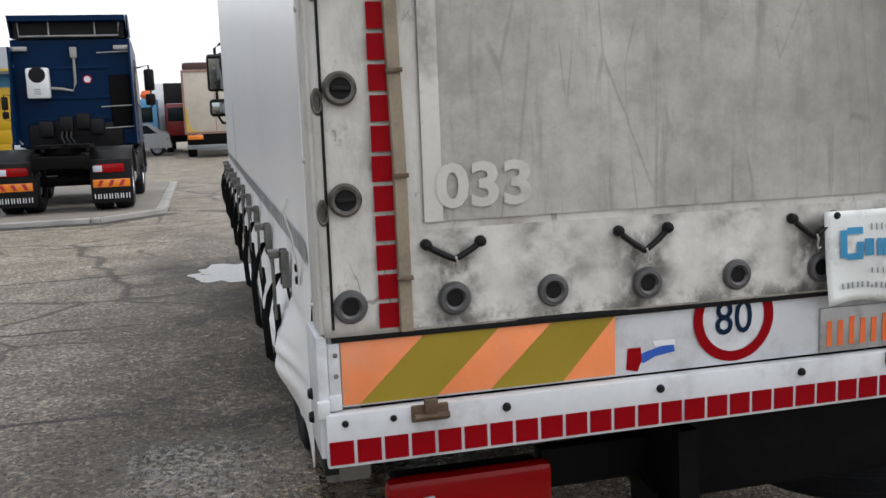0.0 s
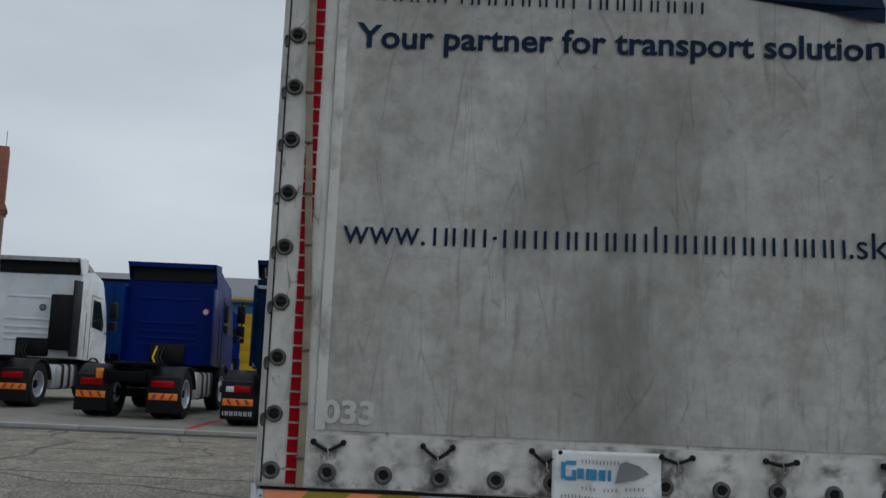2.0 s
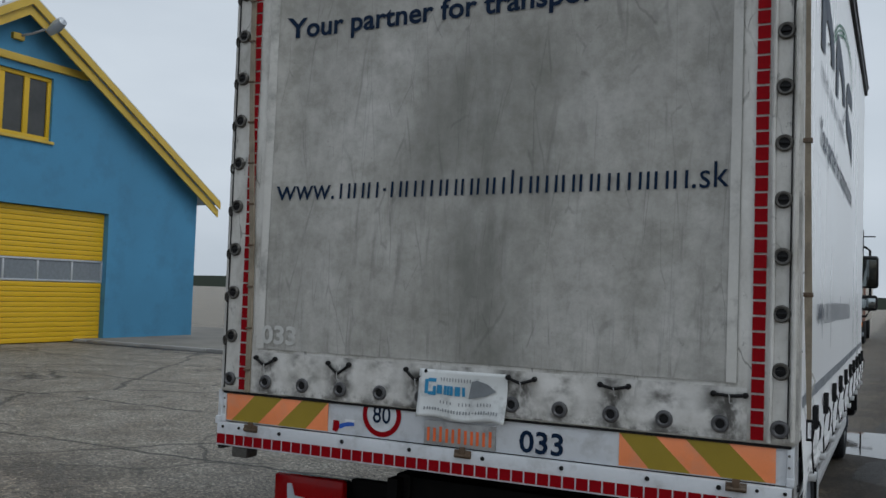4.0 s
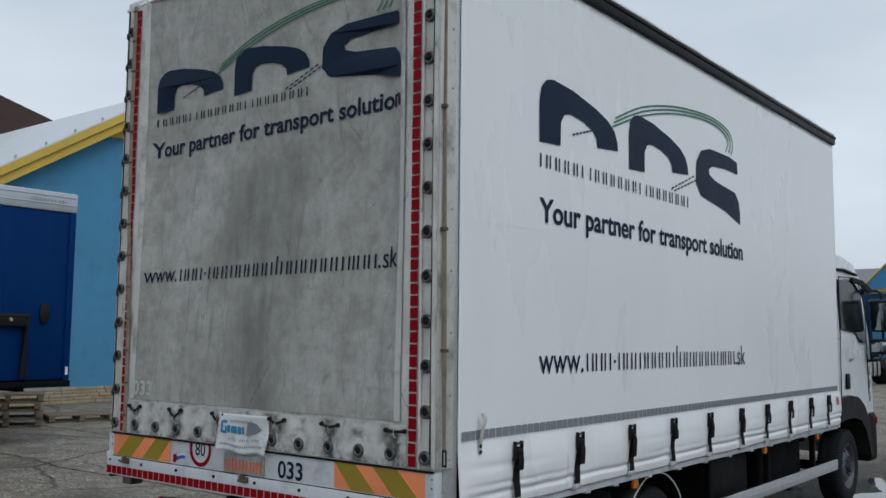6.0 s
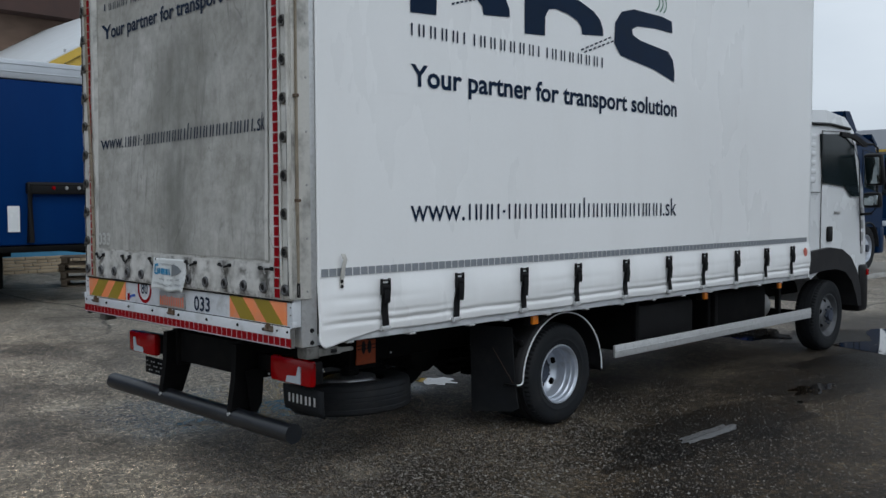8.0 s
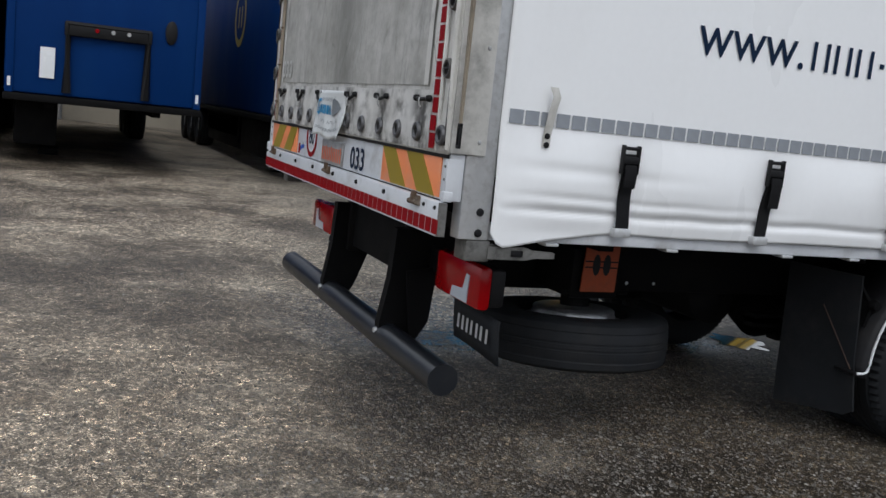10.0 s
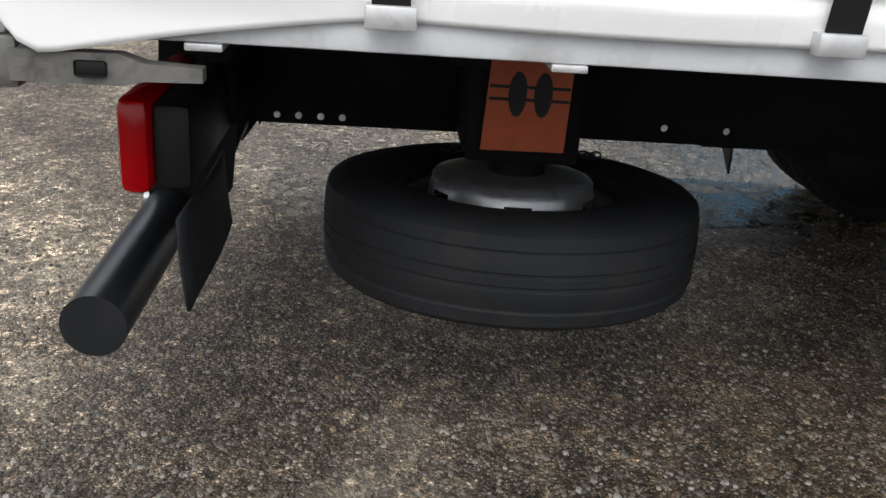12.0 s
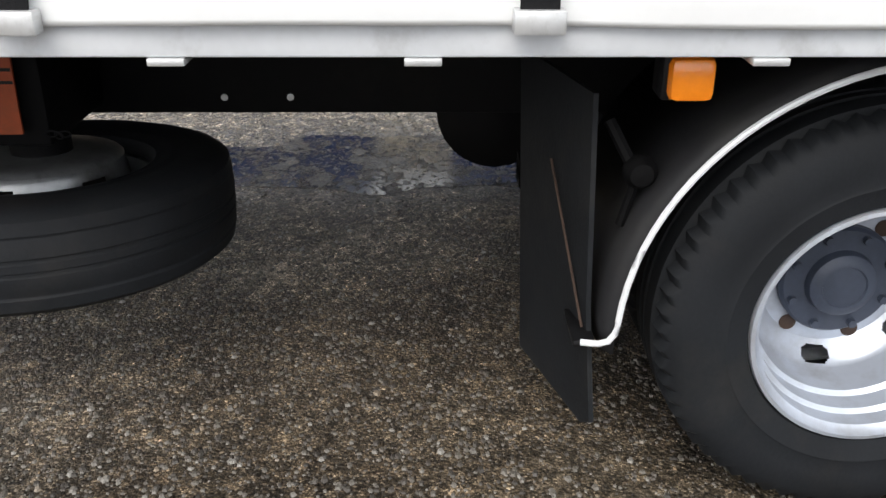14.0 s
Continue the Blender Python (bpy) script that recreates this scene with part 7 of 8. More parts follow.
# ---- blue box trailers with their fronts to the yard ----
def trailer(label, xf, y0, lettered):
    """A semi-trailer whose front wall is at xf and which runs towards -x."""
    t = thing("semi_trailer", label, "trailer", pose(xf, y0, 0), "blue trailers parked side by side")
    w, z0, z1, n = 2.5, 0.96, 3.82, 13.2
    bm = bmesh.new()
    box(bm, -n, 0, 0, w, z0, z1 - 0.30, 0.05)
    body = part("body", bm, M_TRAILER, t, "blue vinyl trailer body")
    bm = bmesh.new()
    box(bm, -n, 0.015, -0.012, w + 0.012, z1 - 0.30, z1, 0.03)
    head = part("header", bm, M_SILVER, t, "silver top rail")
    for z in (z1 - 0.08, z1 - 0.20):
        bm = bmesh.new()
        box(bm, 0.012, 0.024, 0.03, w - 0.03, z, z + 0.02, 0.004)
        part("header_rib", bm, M_SILVER, head)
    bar_word("nnnnnn-oo", w - 0.75, w - 0.18, z1 - 0.175, 0.06, lambda u, v: Vector((0.019, u, v)), 0.012, M_GREYPRINT, head, True, "header_bar")
    bm = bmesh.new()
    box(bm, -n, 0.03, -0.01, w + 0.01, z0 - 0.10, z0 - 0.005, 0.015)
    part("bottom_beam", bm, M_CHASSIS, t)
    for y in (0.06, w - 0.06):
        bm = bmesh.new()
        box(bm, 0.0, 0.02, y - 0.05, y + 0.05, z0, z1 - 0.3, 0.006)
        part("front_pillar", bm, M_TRAILER, body)
        bm = bmesh.new()
        box(bm, 0.021, 0.026, y - 0.02, y + 0.02, z0 + 0.08, z0 + 0.2)
        part("front_marker", bm, M_WHITE, body)
    bm = bmesh.new()
    sweep(bm, [(0.05, 0.75, z0 + 0.05), (0.05, 0.75, z0 + 0.95), (0.05, 1.75, z0 + 0.95), (0.05, 1.75, z0 + 0.05)], 0.06, 6)
    box(bm, 0.0, 0.1, 0.7, 1.8, z0 + 0.80, z0 + 0.98, 0.02)
    bracket = part("coupling_panel", bm, M_BLACK, t, "black air-line coupling panel")
    for y in (1.1, 1.3, 1.5):
        bm = bmesh.new()
        lathe(bm, [(0.0, 0.02), (0.025, 0.02), (0.03, 0.0)], Matrix.Translation((0.1, y, z0 + 0.9)) @ AXIS_X, 10)
        part("coupling", bm, M_GALV if y != 1.1 else M_RED, bracket)
    bm = bmesh.new()
    lathe(bm, [(0.0, 0.05), (0.05, 0.05), (0.08, 0.03), (0.08, 0.0)], Matrix.Translation((0.0, 2.05, z0 + 1.0)) @ Matrix.Diagonal((1, 1, 2, 1)) @ AXIS_X, 16)
    part("lamp_pod", bm, M_BLACK, t)
    bm = bmesh.new()
    box(bm, 0.021, 0.026, 0.42, 0.60, z0 + 0.22, z0 + 0.62)
    part("notice", bm, M_WHITE, body)
    bm = bmesh.new()
    prism(bm, [(-0.25, z1 - 0.40), (-0.05, z1 - 0.40), (-0.05, z1 - 0.75), (-0.08, z1 - 0.75), (-0.08, z1 - 0.44), (-0.25, z1 - 0.44)], lambda u, v, d: (u, -0.003 - d, v), 0.003)
    part("corner_mark", bm, M_YELLOW, body)
    if lettered:
        bm = bmesh.new()
        disc(bm, -4.2, 2.65, 0.55, -0.006, 32, 0.42)
        part("round_sign", bm, M_OLIVE, body)
        bar_word("n", -4.42, -3.95, 2.45, 0.42, lambda u, v: Vector((u, -0.007, v)), 0.09, M_OLIVE, body, True, "side_bar")
    for y in (0.55, w - 0.55):
        bm = bmesh.new()
        if y < 1:
            box(bm, -2.6, -2.4, y - 0.08, y + 0.08, 0.12, z0 - 0.1, 0.01)
            box(bm, -2.7, -2.3, y - 0.15, y + 0.15, 0.0, 0.12, 0.02)
            part("landing_leg", bm, M_CHASSIS, t)
            bm = bmesh.new()
        box(bm, -n + 0.3, -0.4, y - 0.06, y + 0.06, 0.78, z0 - 0.1, 0.01)
        part("chassis_beam", bm, M_CHASSIS, t)
    for k in range(3):
        for y, s in ((0.02, -1), (w - 0.02, 1)):
            bm = bmesh.new()
            mm = Matrix.Translation((-9.0 - 1.3 * k, y - s * 0.16, 0.5)) @ AXIS_Y
            tyre_mesh(bm, 0.5, 0.36, mm, False, 36)
            ty = part("tyre", bm, M_RUBBER, t)
            bm = bmesh.new()
            rim_mesh(bm, 0.5, 0.36, mm, True, 36)
            part("rim", bm, M_RIM, ty)
    for x0, x1 in ((-3.9, -0.9), (-7.9, -4.3)):
        bm = bmesh.new()
        box(bm, x0, x1, 0.10, 0.66, 0.24, 0.85, 0.03)
        part("pallet_box", bm, M_CHASSIS, t, "black pallet box under the chassis")
    bm = bmesh.new()
    box(bm, -8.2, -4.2, 0.1, 0.16, 0.45, 0.95, 0.01)
    part("side_guard", bm, M_CHASSIS, t)
    return t


trailer("blue box trailer with a silver top rail", -9.6, -4.45, False)
trailer("blue box trailer with silver top rail and black coupling panel", -9.6, -1.73, False)
trailer("blue box trailer with a yellow round sign, beside the gabled hall", -9.5, 1.95, True)
trailer("blue box trailer far along the row", -9.8, -7.6, False)


# ---- gabled blue hall ----
WX = -16.8
hall = setting(thing("wall_west", "blue plastered hall with a yellow-trimmed gable", "building", pose(WX, 11.1, 0)))
GH, EAVE, HALF = 8.0, 4.2, 6.3


def hall_wall():
    """The gable wall with its window and door openings, 0.4 m thick; local y across."""
    bm = bmesh.new()
    ys = [-HALF, -1.14, -0.70, 1.02, 1.98, HALF]
    win, door = (-1.10, 1.06, 4.85, 6.38), (-0.70, 3.0, 0.0, 3.28)

    def roof(y):
        return GH - (GH - EAVE) * abs(y) / HALF

    cuts = sorted({-HALF, win[0], win[1], door[0], door[1], 0.0, HALF})
    for a, b in zip(cuts, cuts[1:]):
        holes = []
        mid = (a + b) / 2
        if door[0] < mid < door[1]:
            holes.append((door[2], door[3]))
        if win[0] < mid < win[1]:
            holes.append((win[2], win[3]))
        z = 0.0
        for lo, hi in holes:
            if lo > z:
                box(bm, -0.4, 0, a, b, z, lo)
            z = hi
        prism(bm, [(a, z), (b, z), (b, roof(b)), (a, roof(a))], lambda u, v, d: (-d, u, v), 0.4)
    bmesh.ops.remove_doubles(bm, verts=bm.verts, dist=0.0005)
    return bm


part("gable_wall", hall_wall(), M_WALLBLUE, hall, "weathered blue plaster gable")
for s in (-1, 1):
    bm = bmesh.new()
    box(bm, -22, -0.4, s * HALF - (0.3 if s > 0 else 0), s * HALF + (0 if s > 0 else 0.3), 0, EAVE - 0.02)
    part("side_wall", bm, M_WALLBLUE, hall)
    bm = bmesh.new()
    q = [(0.0, GH + 0.10), (s * (HALF + 0.5), GH + 0.10 - (GH - EAVE) * (HALF + 0.5) / HALF), (s * (HALF + 0.5), GH - 0.02 - (GH - EAVE) * (HALF + 0.5) / HALF), (0.0, GH - 0.02)]
    prism(bm, [(u, v) for u, v in q], lambda u, v, d: (0.45 - d, u, v), 23)
    part("roof", bm, M_ROOFWHITE, hall, "pale sheet roof")
    for dz, dx, hh in ((0.0, 0.46, 0.20), (-0.22, 0.38, 0.22)):
        bm = bmesh.new()
        q = [(0.0, GH + 0.06 + dz), (s * (HALF + 0.5), GH + 0.06 + dz - (GH - EAVE) * (HALF + 0.5) / HALF)]
        q += [(u, v - hh) for u, v in reversed(q)]
        prism(bm, q, lambda u, v, d: (dx - d, u, v), 0.04)
        part("fascia_board", bm, M_YELLOW, hall, "yellow painted fascia board")
bm = bmesh.new()
box(bm, 0.002, 0.08, -2.05, 2.05, 6.55, 6.73, 0.01)
part("cross_trim", bm, M_YELLOW, hall, "peeling yellow cross trim")
bm = bmesh.new()
for k in range(9):
    box(bm, 0.3, 0.34, -HALF + 0.7 * k, -HALF + 0.7 * k + 0.04, EAVE + 0.05 + 0.7 * k * (GH - EAVE) / HALF + 0.05, EAVE + 0.7 * k * (GH - EAVE) / HALF + 0.18)
part("snow_guards", bm, M_GALV, hall)
# window
win_o = tagged(new("window_1"), "three-part yellow wooden window")
win_o.parent = hall
bm = bmesh.new()
for a, b, c, d in ((-1.10, 1.06, 4.85, 4.95), (-1.10, 1.06, 6.28, 6.38), (-1.10, -1.00, 4.95, 6.28), (0.96, 1.06, 4.95, 6.28), (-0.38, -0.24, 4.95, 6.28), (0.30, 0.44, 4.95, 6.28)):
    box(bm, -0.16, -0.07, a, b, c, d, 0.008)
part("window_frame", bm, M_YELLOWDOOR, win_o)
for a, b in ((-1.00, -0.38), (-0.24, 0.30), (0.44, 0.96)):
    bm = bmesh.new()
    box(bm, -0.13, -0.115, a, b, 4.95, 6.28)
    part("pane", bm, M_WINDOW, win_o)
bm = bmesh.new()
box(bm, -0.1, 0.06, -1.16, 1.12, 4.78, 4.848, 0.006)
part("window_sill", bm, M_YELLOW, win_o)
# sectional door
door_o = tagged(new("door_1"), "yellow sectional door with a glazed band")
door_o.parent = hall
z = 0.02
while z < 3.26:
    glazed = 1.46 < z + 0.05 < 2.02
    if glazed:
        bm = bmesh.new()
        for a, b, c, d in ((-0.70, 3.0, 1.49, 1.54), (-0.70, 3.0, 2.0, 2.05)):
            box(bm, -0.20, -0.14, a, b, c, d, 0.004)
        for y in (-0.70, 0.02, 0.98, 2.0, 2.95):
            box(bm, -0.20, -0.14, y, y + 0.05, 1.54, 2.0, 0.004)
        part("glazed_band", bm, M_ALU, door_o)
        for a, b in ((-0.65, 0.02), (0.07, 0.98), (1.03, 2.0), (2.05, 2.95)):
            bm = bmesh.new()
            box(bm, -0.18, -0.165, a, b, 1.54, 2.0)
            part("pane", bm, M_GREYPRINT, door_o)
        z = 2.055
        continue
    hh = 0.122
    bm = bmesh.new()
    box(bm, -0.20, -0.15, -0.695, 2.995, z, min(3.27, z + hh - 0.006), 0.012)
    part("door_slat", bm, M_YELLOWDOOR, door_o)
    z += hh
# wall lamp
bm = bmesh.new()
sweep(bm, [(0.0, 0.0, 7.15), (0.35, 0.1, 7.2), (0.6, 0.25, 7.32)], 0.03, 8)
lamp_o = part("wall_lamp", bm, M_GALV, hall, "grey lamp on an arm")
bm = bmesh.new()
lathe(bm, [(0.0, -0.3), (0.09, -0.26), (0.14, 0.0), (0.11, 0.22), (0.0, 0.28)], Matrix.Translation((0.75, 0.42, 7.42)) @ Matrix.Rotation(radians(62), 4, "Y"), 16)
part("lamp_head", bm, M_SILVER, lamp_o)
bm = bmesh.new()
box(bm, 0.0, 0.1, -0.2, 0.1, 7.05, 7.2, 0.01)
part("lamp_box", bm, M_YELLOW, lamp_o)
# stone plinth
rng = random.Random(4)
for r in range(5):
    y = -HALF
    while y < -0.72:
        w = min(rng.uniform(0.18, 0.5), -0.71 - y)
        bm = bmesh.new()
        box(bm, 0.002, 0.035 + rng.uniform(0, 0.03), y + 0.004, y + w - 0.004, 0.078 * r + 0.003, 0.078 * r + 0.075, 0.008)
        part("stone", bm, M_STONE, hall)
        y += w


# ---- pallets before the hall ----
def pallet(m, group):
    t = thing("pallet", "weathered grey wooden pallet", "pallet", m, group)
    for z in (0.0, 0.122):
        for k in range(5 if z else 3):
            n = 5 if z else 3
            y = -0.4 + 0.8 * (k + 0.5) / n
            bm = bmesh.new()
            box(bm, -0.6, 0.6, y - 0.055, y + 0.055, z, z + 0.022, 0.003)
            part("board", bm, M_PALLET, t)
    for x in (-0.53, 0.0, 0.53):
        bm = bmesh.new()
        box(bm, x - 0.05, x + 0.05, -0.4, 0.4, 0.1, 0.122)
        part("bearer", bm, M_PALLET, t)
        for y in (-0.34, 0.0, 0.34):
            bm = bmesh.new()
            box(bm, x - 0.05, x + 0.05, y - 0.05, y + 0.05, 0.022, 0.1, 0.004)
            part("block", bm, M_PALLET, t)
    return t


first = pallet(pose(-12.75, 5.15, 0, 0, 0, 62), "stack of pallets before the hall")
for k in range(1, 4):
    copy_thing(first, pose(-12.75 + rng.uniform(-0.04, 0.04), 5.15 + rng.uniform(-0.04, 0.04), 0.146 * k, 0, 0, 62 + rng.uniform(-2, 2)))
copy_thing(first, pose(-12.75, 6.55, 0, 0, 0, 70))


# ---- far buildings ----
def block(name, label, x0, x1, y0, y1, h, wall_mat):
    bm = bmesh.new()
    box(bm, 0, x1 - x0, 0, y1 - y0, 0, h)
    b = setting(thing(name, label, "building", pose(x0, y0, 0)))
    part("wall", bm, wall_mat, b)
    return b


far = block("building_north", "low blue hall with a grey roof and yellow doors", -32, -6.0, 47, 60, 4.0, M_WALLBLUE)
bm = bmesh.new()
box(bm, -0.5, 26.5, -0.8, 13.5, 4.0, 4.25)
prism(bm, [(-0.8, 4.25), (6.5, 5.8), (13.5, 4.25)], lambda u, v, d: (-0.5 + d, u, v), 27.0)
part("roof", bm, M_ROOFGREY, far, "grey sheet roof")
bm = bmesh.new()
box(bm, -0.5, 26.5, -0.84, -0.802, 4.12, 4.24)
part("fascia_board", bm, M_YELLOW, far)
for k in range(6):
    x = 1.0 + 4.1 * k
    if k == 5:
        bm = bmesh.new()
        box(bm, x - 1.35, x + 0.25, -0.06, 0.0, 0.02, 3.4, 0.02)
        dd = part("hall_door", bm, M_YELLOWDOOR, far, "yellow hall door")
        for i in range(5):
            bm = bmesh.new()
            box(bm, x - 1.30, x + 0.20, -0.075, -0.06, 0.08 + 0.66 * i, 0.70 + 0.66 * i, 0.01)
            part("door_panel", bm, M_YELLOWDOOR, dd)
    else:
        bm = bmesh.new()
        box(bm, x, x + 2.3, -0.05, 0.0, 2.8, 3.5, 0.01)
        wnd = part("window", bm, M_GLASS, far)
        for i in range(4):
            bm = bmesh.new()
            box(bm, x + 0.75 * i, x + 0.75 * i + 0.05, -0.07, -0.045, 2.78, 3.52)
            part("mullion", bm, M_WHITEPLATE, wnd)
bm = bmesh.new()
box(bm, -0.02, 24.1, -0.03, 0.0, 0.0, 1.35)
part("plinth", bm, M_BLUECAB, far, "dark blue painted plinth")
bm = bmesh.new()
prism(bm, [(23.6, 4.25), (26.4, 4.25), (25.0, 5.6)], lambda u, v, d: (u, -0.9 + d, v), 6.5)
gable = part("small_gable", bm, M_LIGHTBLUE, far, "small blue gable with yellow edges")
for s in (-1, 1):
    bm = bmesh.new()
    sweep(bm, [(25.0, -0.92, 5.65), (25.0 + s * 1.5, -0.92, 4.2)], 0.05, 6)
    part("gable_trim", bm, M_YELLOW, gable)

beige = block("building_west", "beige plastered warehouse behind the trailers", -40, -26, -18, 5.5, 9.0, M_BEIGE)
bm = bmesh.new()
box(bm, -0.4, 14.5, -0.4, 23.9, 9.0, 9.25)
part("roof_edge", bm, M_ROOFGREY, beige)
for k in range(5):
    bm = bmesh.new()
    sweep(bm, [(14.06, 2.0 + 5 * k, 0), (14.06, 2.0 + 5 * k, 9.0)], 0.06, 8)
    part("downpipe", bm, M_GALV, beige)

old = block("building_rear", "old brown-roofed works hall with a glazed roof light", -46, -30, 3.5, 16, 8.6, M_BRICKOLD)
bm = bmesh.new()
prism(bm, [(-0.8, 8.5), (13.3, 8.5), (13.3, 9.1), (6.2, 11.0), (-0.8, 9.1)], lambda u, v, d: (-0.6 + d, u, v), 17.4)
part("roof", bm, M_ROOFBROWN, old, "dark brown roof")
bm = bmesh.new()
prism(bm, [(0.2, 9.2), (5.0, 9.2), (2.2, 12.4)], lambda u, v, d: (15.2 + d, u, v), 1.2)
part("roof_light", bm, M_SILVER, old, "glazed roof light")
bm = bmesh.new()
for q in (((0.2, 9.2), (2.2, 12.4)), ((5.0, 9.2), (2.2, 12.4)), ((0.2, 9.2), (5.0, 9.2)), ((2.2, 9.2), (2.2, 12.4))):
    sweep(bm, [(16.45, *q[0]), (16.45, *q[1])], 0.09, 6)
part("roof_light_bars", bm, M_ROOFBROWN, old)

# brick chimney
stack = setting(thing("chimney", "square red-brick factory chimney with a banded collar", "chimney", pose(-32.65, 60.0, 0, 0, 0, 24)))
bm = bmesh.new()
box(bm, -1.15, 1.15, -1.15, 1.15, 0, 10.0, 0.03)
part("shaft", bm, M_BRICKOLD, stack)
bm = bmesh.new()
for z, r in ((10.0, 1.25), (10.2, 1.33), (10.4, 1.25)):
    box(bm, -r, r, -r, r, z, z + 0.2)
part("collar", bm, M_BRICK, stack)
bm = bmesh.new()
box(bm, -1.12, 1.12, -1.12, 1.12, 10.6, 14.7, 0.03)
part("upper_shaft", bm, M_BRICK, stack)
bm = bmesh.new()
box(bm, -0.2, 0.2, -1.17, -1.1, 7.4, 9.9)
part("slot", bm, M_ROOFBROWN, stack)
for x in (-1.0, 0.9):
    bm = bmesh.new()
    sweep(bm, [(x, -1.0, 14.6), (x, -1.0, 15.8)], 0.03, 6)
    part("lightning_rod", bm, M_GALV, stack)

# long blue trailer behind the tractors
tr = thing("curtain_trailer", "long blue curtain-sided trailer behind the tractors", "trailer", pose(-23.2, 33.0, 0))
bm = bmesh.new()
box(bm, 0, 13.4, 0, 2.5, 1.1, 3.95, 0.05)
body = part("body", bm, M_TRAILER, tr)
bm = bmesh.new()
box(bm, -0.02, 13.42, -0.02, 2.52, 3.951, 4.05, 0.02)
part("roof_edge", bm, M_CHASSIS, tr)
for x in np.arange(0.8, 13, 1.1):
    bm = bmesh.new()
    box(bm, x - 0.02, x + 0.02, -0.03, -0.005, 0.95, 3.9)
    part("curtain_post", bm, M_TRAILER, body)
bm = bmesh.new()
prism(bm, [(12.2, 3.5), (12.9, 3.5), (12.9, 2.9), (12.8, 2.9), (12.8, 3.4), (12.2, 3.4)], lambda u, v, d: (u, -0.035 - d, v), 0.004)
part("corner_mark", bm, M_YELLOW, body)
for x in (1.5, 2.8, 4.1, 11.0):
    for y, s in ((0.0, -1), (2.5, 1)):
        bm = bmesh.new()
        tyre_mesh(bm, 0.5, 0.34, Matrix.Translation((x, y - s * 0.17, 0.5)) @ AXIS_Y, False, 30)
        part("tyre", bm, M_RUBBER, tr)
bm = bmesh.new()
box(bm, 0.2, 13.2, 0.4, 2.1, 0.75, 1.09, 0.02)
part("chassis", bm, M_CHASSIS, tr)


# ---- vehicles far up the yard ----
ref = thing("box_trailer", "cream refrigerated box trailer with orange tail lamps", "trailer", pose(-0.88, 37.0, 0))
bm = bmesh.new()
box(bm, -1.25, 1.25, 0, 11, 0.95, 3.5, 0.04)
body = part("body", bm, M_CREAM, ref)
bm = bmesh.new()
for q in ((-1.25, 1.25, 0.96, 1.04), (-1.25, 1.25, 3.40, 3.49), (-1.25, -1.17, 1.04, 3.40), (1.17, 1.25, 1.04, 3.40), (-0.012, 0.012, 1.04, 3.40)):
    box(bm, q[0], q[1], -0.02, 0.0, q[2], q[3])
part("door_frame", bm, M_BORDER, body)
bm = bmesh.new()
prism(bm, [(-1.16, 1.06), (-0.55, 1.06), (-0.95, 1.14), (-1.06, 1.35), (-1.10, 2.0), (-1.16, 2.0)], lambda u, v, d: (u, -0.006 - d, v), 0.004)
part("corner_mark", bm, M_YELLOW, body)
bm = bmesh.new()
box(bm, -1.2, 1.2, 0.0, 0.12, 0.35, 0.52, 0.02)
part("bumper", bm, M_GREYPRINT, ref)
bm = bmesh.new()
box(bm, -1.15, 1.15, 0.02, 0.10, 0.525, 0.93, 0.02)
part("lamp_board", bm, M_CHASSIS, ref)
for s in (-1, 1):
    bm = bmesh.new()
    box(bm, s * 0.55, s * 1.15, -0.04, 0.0, 0.74, 0.92, 0.01)
    part("tail_lamp", bm, M_LAMPORANGE, ref)
    for y in (1.6, 2.9, 8.5):
        bm = bmesh.new()
        tyre_mesh(bm, 0.48, 0.34, Matrix.Translation((s * 1.02, y, 0.48)) @ AXIS_X, False, 30)
        part("tyre", bm, M_RUBBER, ref)
bm = bmesh.new()
box(bm, -0.6, 0.6, 0.12, 10.5, 0.6, 0.94)
part("chassis", bm, M_CHASSIS, ref)
bm = bmesh.new()
box(bm, -1.2, 0.35, 1.2, 3.4, 3.501, 3.86, 0.1)
part("cooling_unit", bm, M_ROOFBROWN, ref, "rust-brown roof unit")
bm = bmesh.new()
sweep(bm, [(-0.2, 5, 3.3), (0.1, 4.4, 4.3), (0.9, 4.0, 4.5)], 0.05, 6)
sweep(bm, [(1.0, 4.0, 3.3), (1.0, 4.0, 4.9)], 0.04, 6)
sweep(bm, [(0.6, 4.0, 4.6), (1.5, 4.0, 4.6)], 0.03, 6)
part("antenna_mast", bm, M_CHASSIS, ref)

redt = thing("red_truck", "dark red lorry with a white box, cab door open", "truck", pose(-3.1, 46, 0))
bm = bmesh.new()
box(bm, 0, 1.1, -1.2, 1.0, 0.8, 2.35, 0.1)
part("cab", bm, M_REDCAB, redt)
bm = bmesh.new()
box(bm, 0.1, 0.9, -1.23, -1.19, 1.5, 2.15, 0.02)
part("window", bm, M_GLASS, redt)
bm = bmesh.new()
box(bm, -0.95, -0.1, 1.2, 6.0, 1.0, 3.4, 0.03)
part("box_body", bm, M_WHITE, redt)
bm = bmesh.new()
box(bm, -0.09, 1.1, 1.2, 6.0, 1.0, 3.4, 0.03)
part("open_side", bm, M_BLACK, redt, "dark open side of the box")
for y in (-0.3, 3.5):
    bm = bmesh.new()
    tyre_mesh(bm, 0.48, 0.3, Matrix.Translation((0.1, y, 0.48)) @ AXIS_X, False, 30)
    part("tyre", bm, M_RUBBER, redt)
bm = bmesh.new()
box(bm, -0.8, 0.9, -1.0, 5.8, 0.5, 0.85)
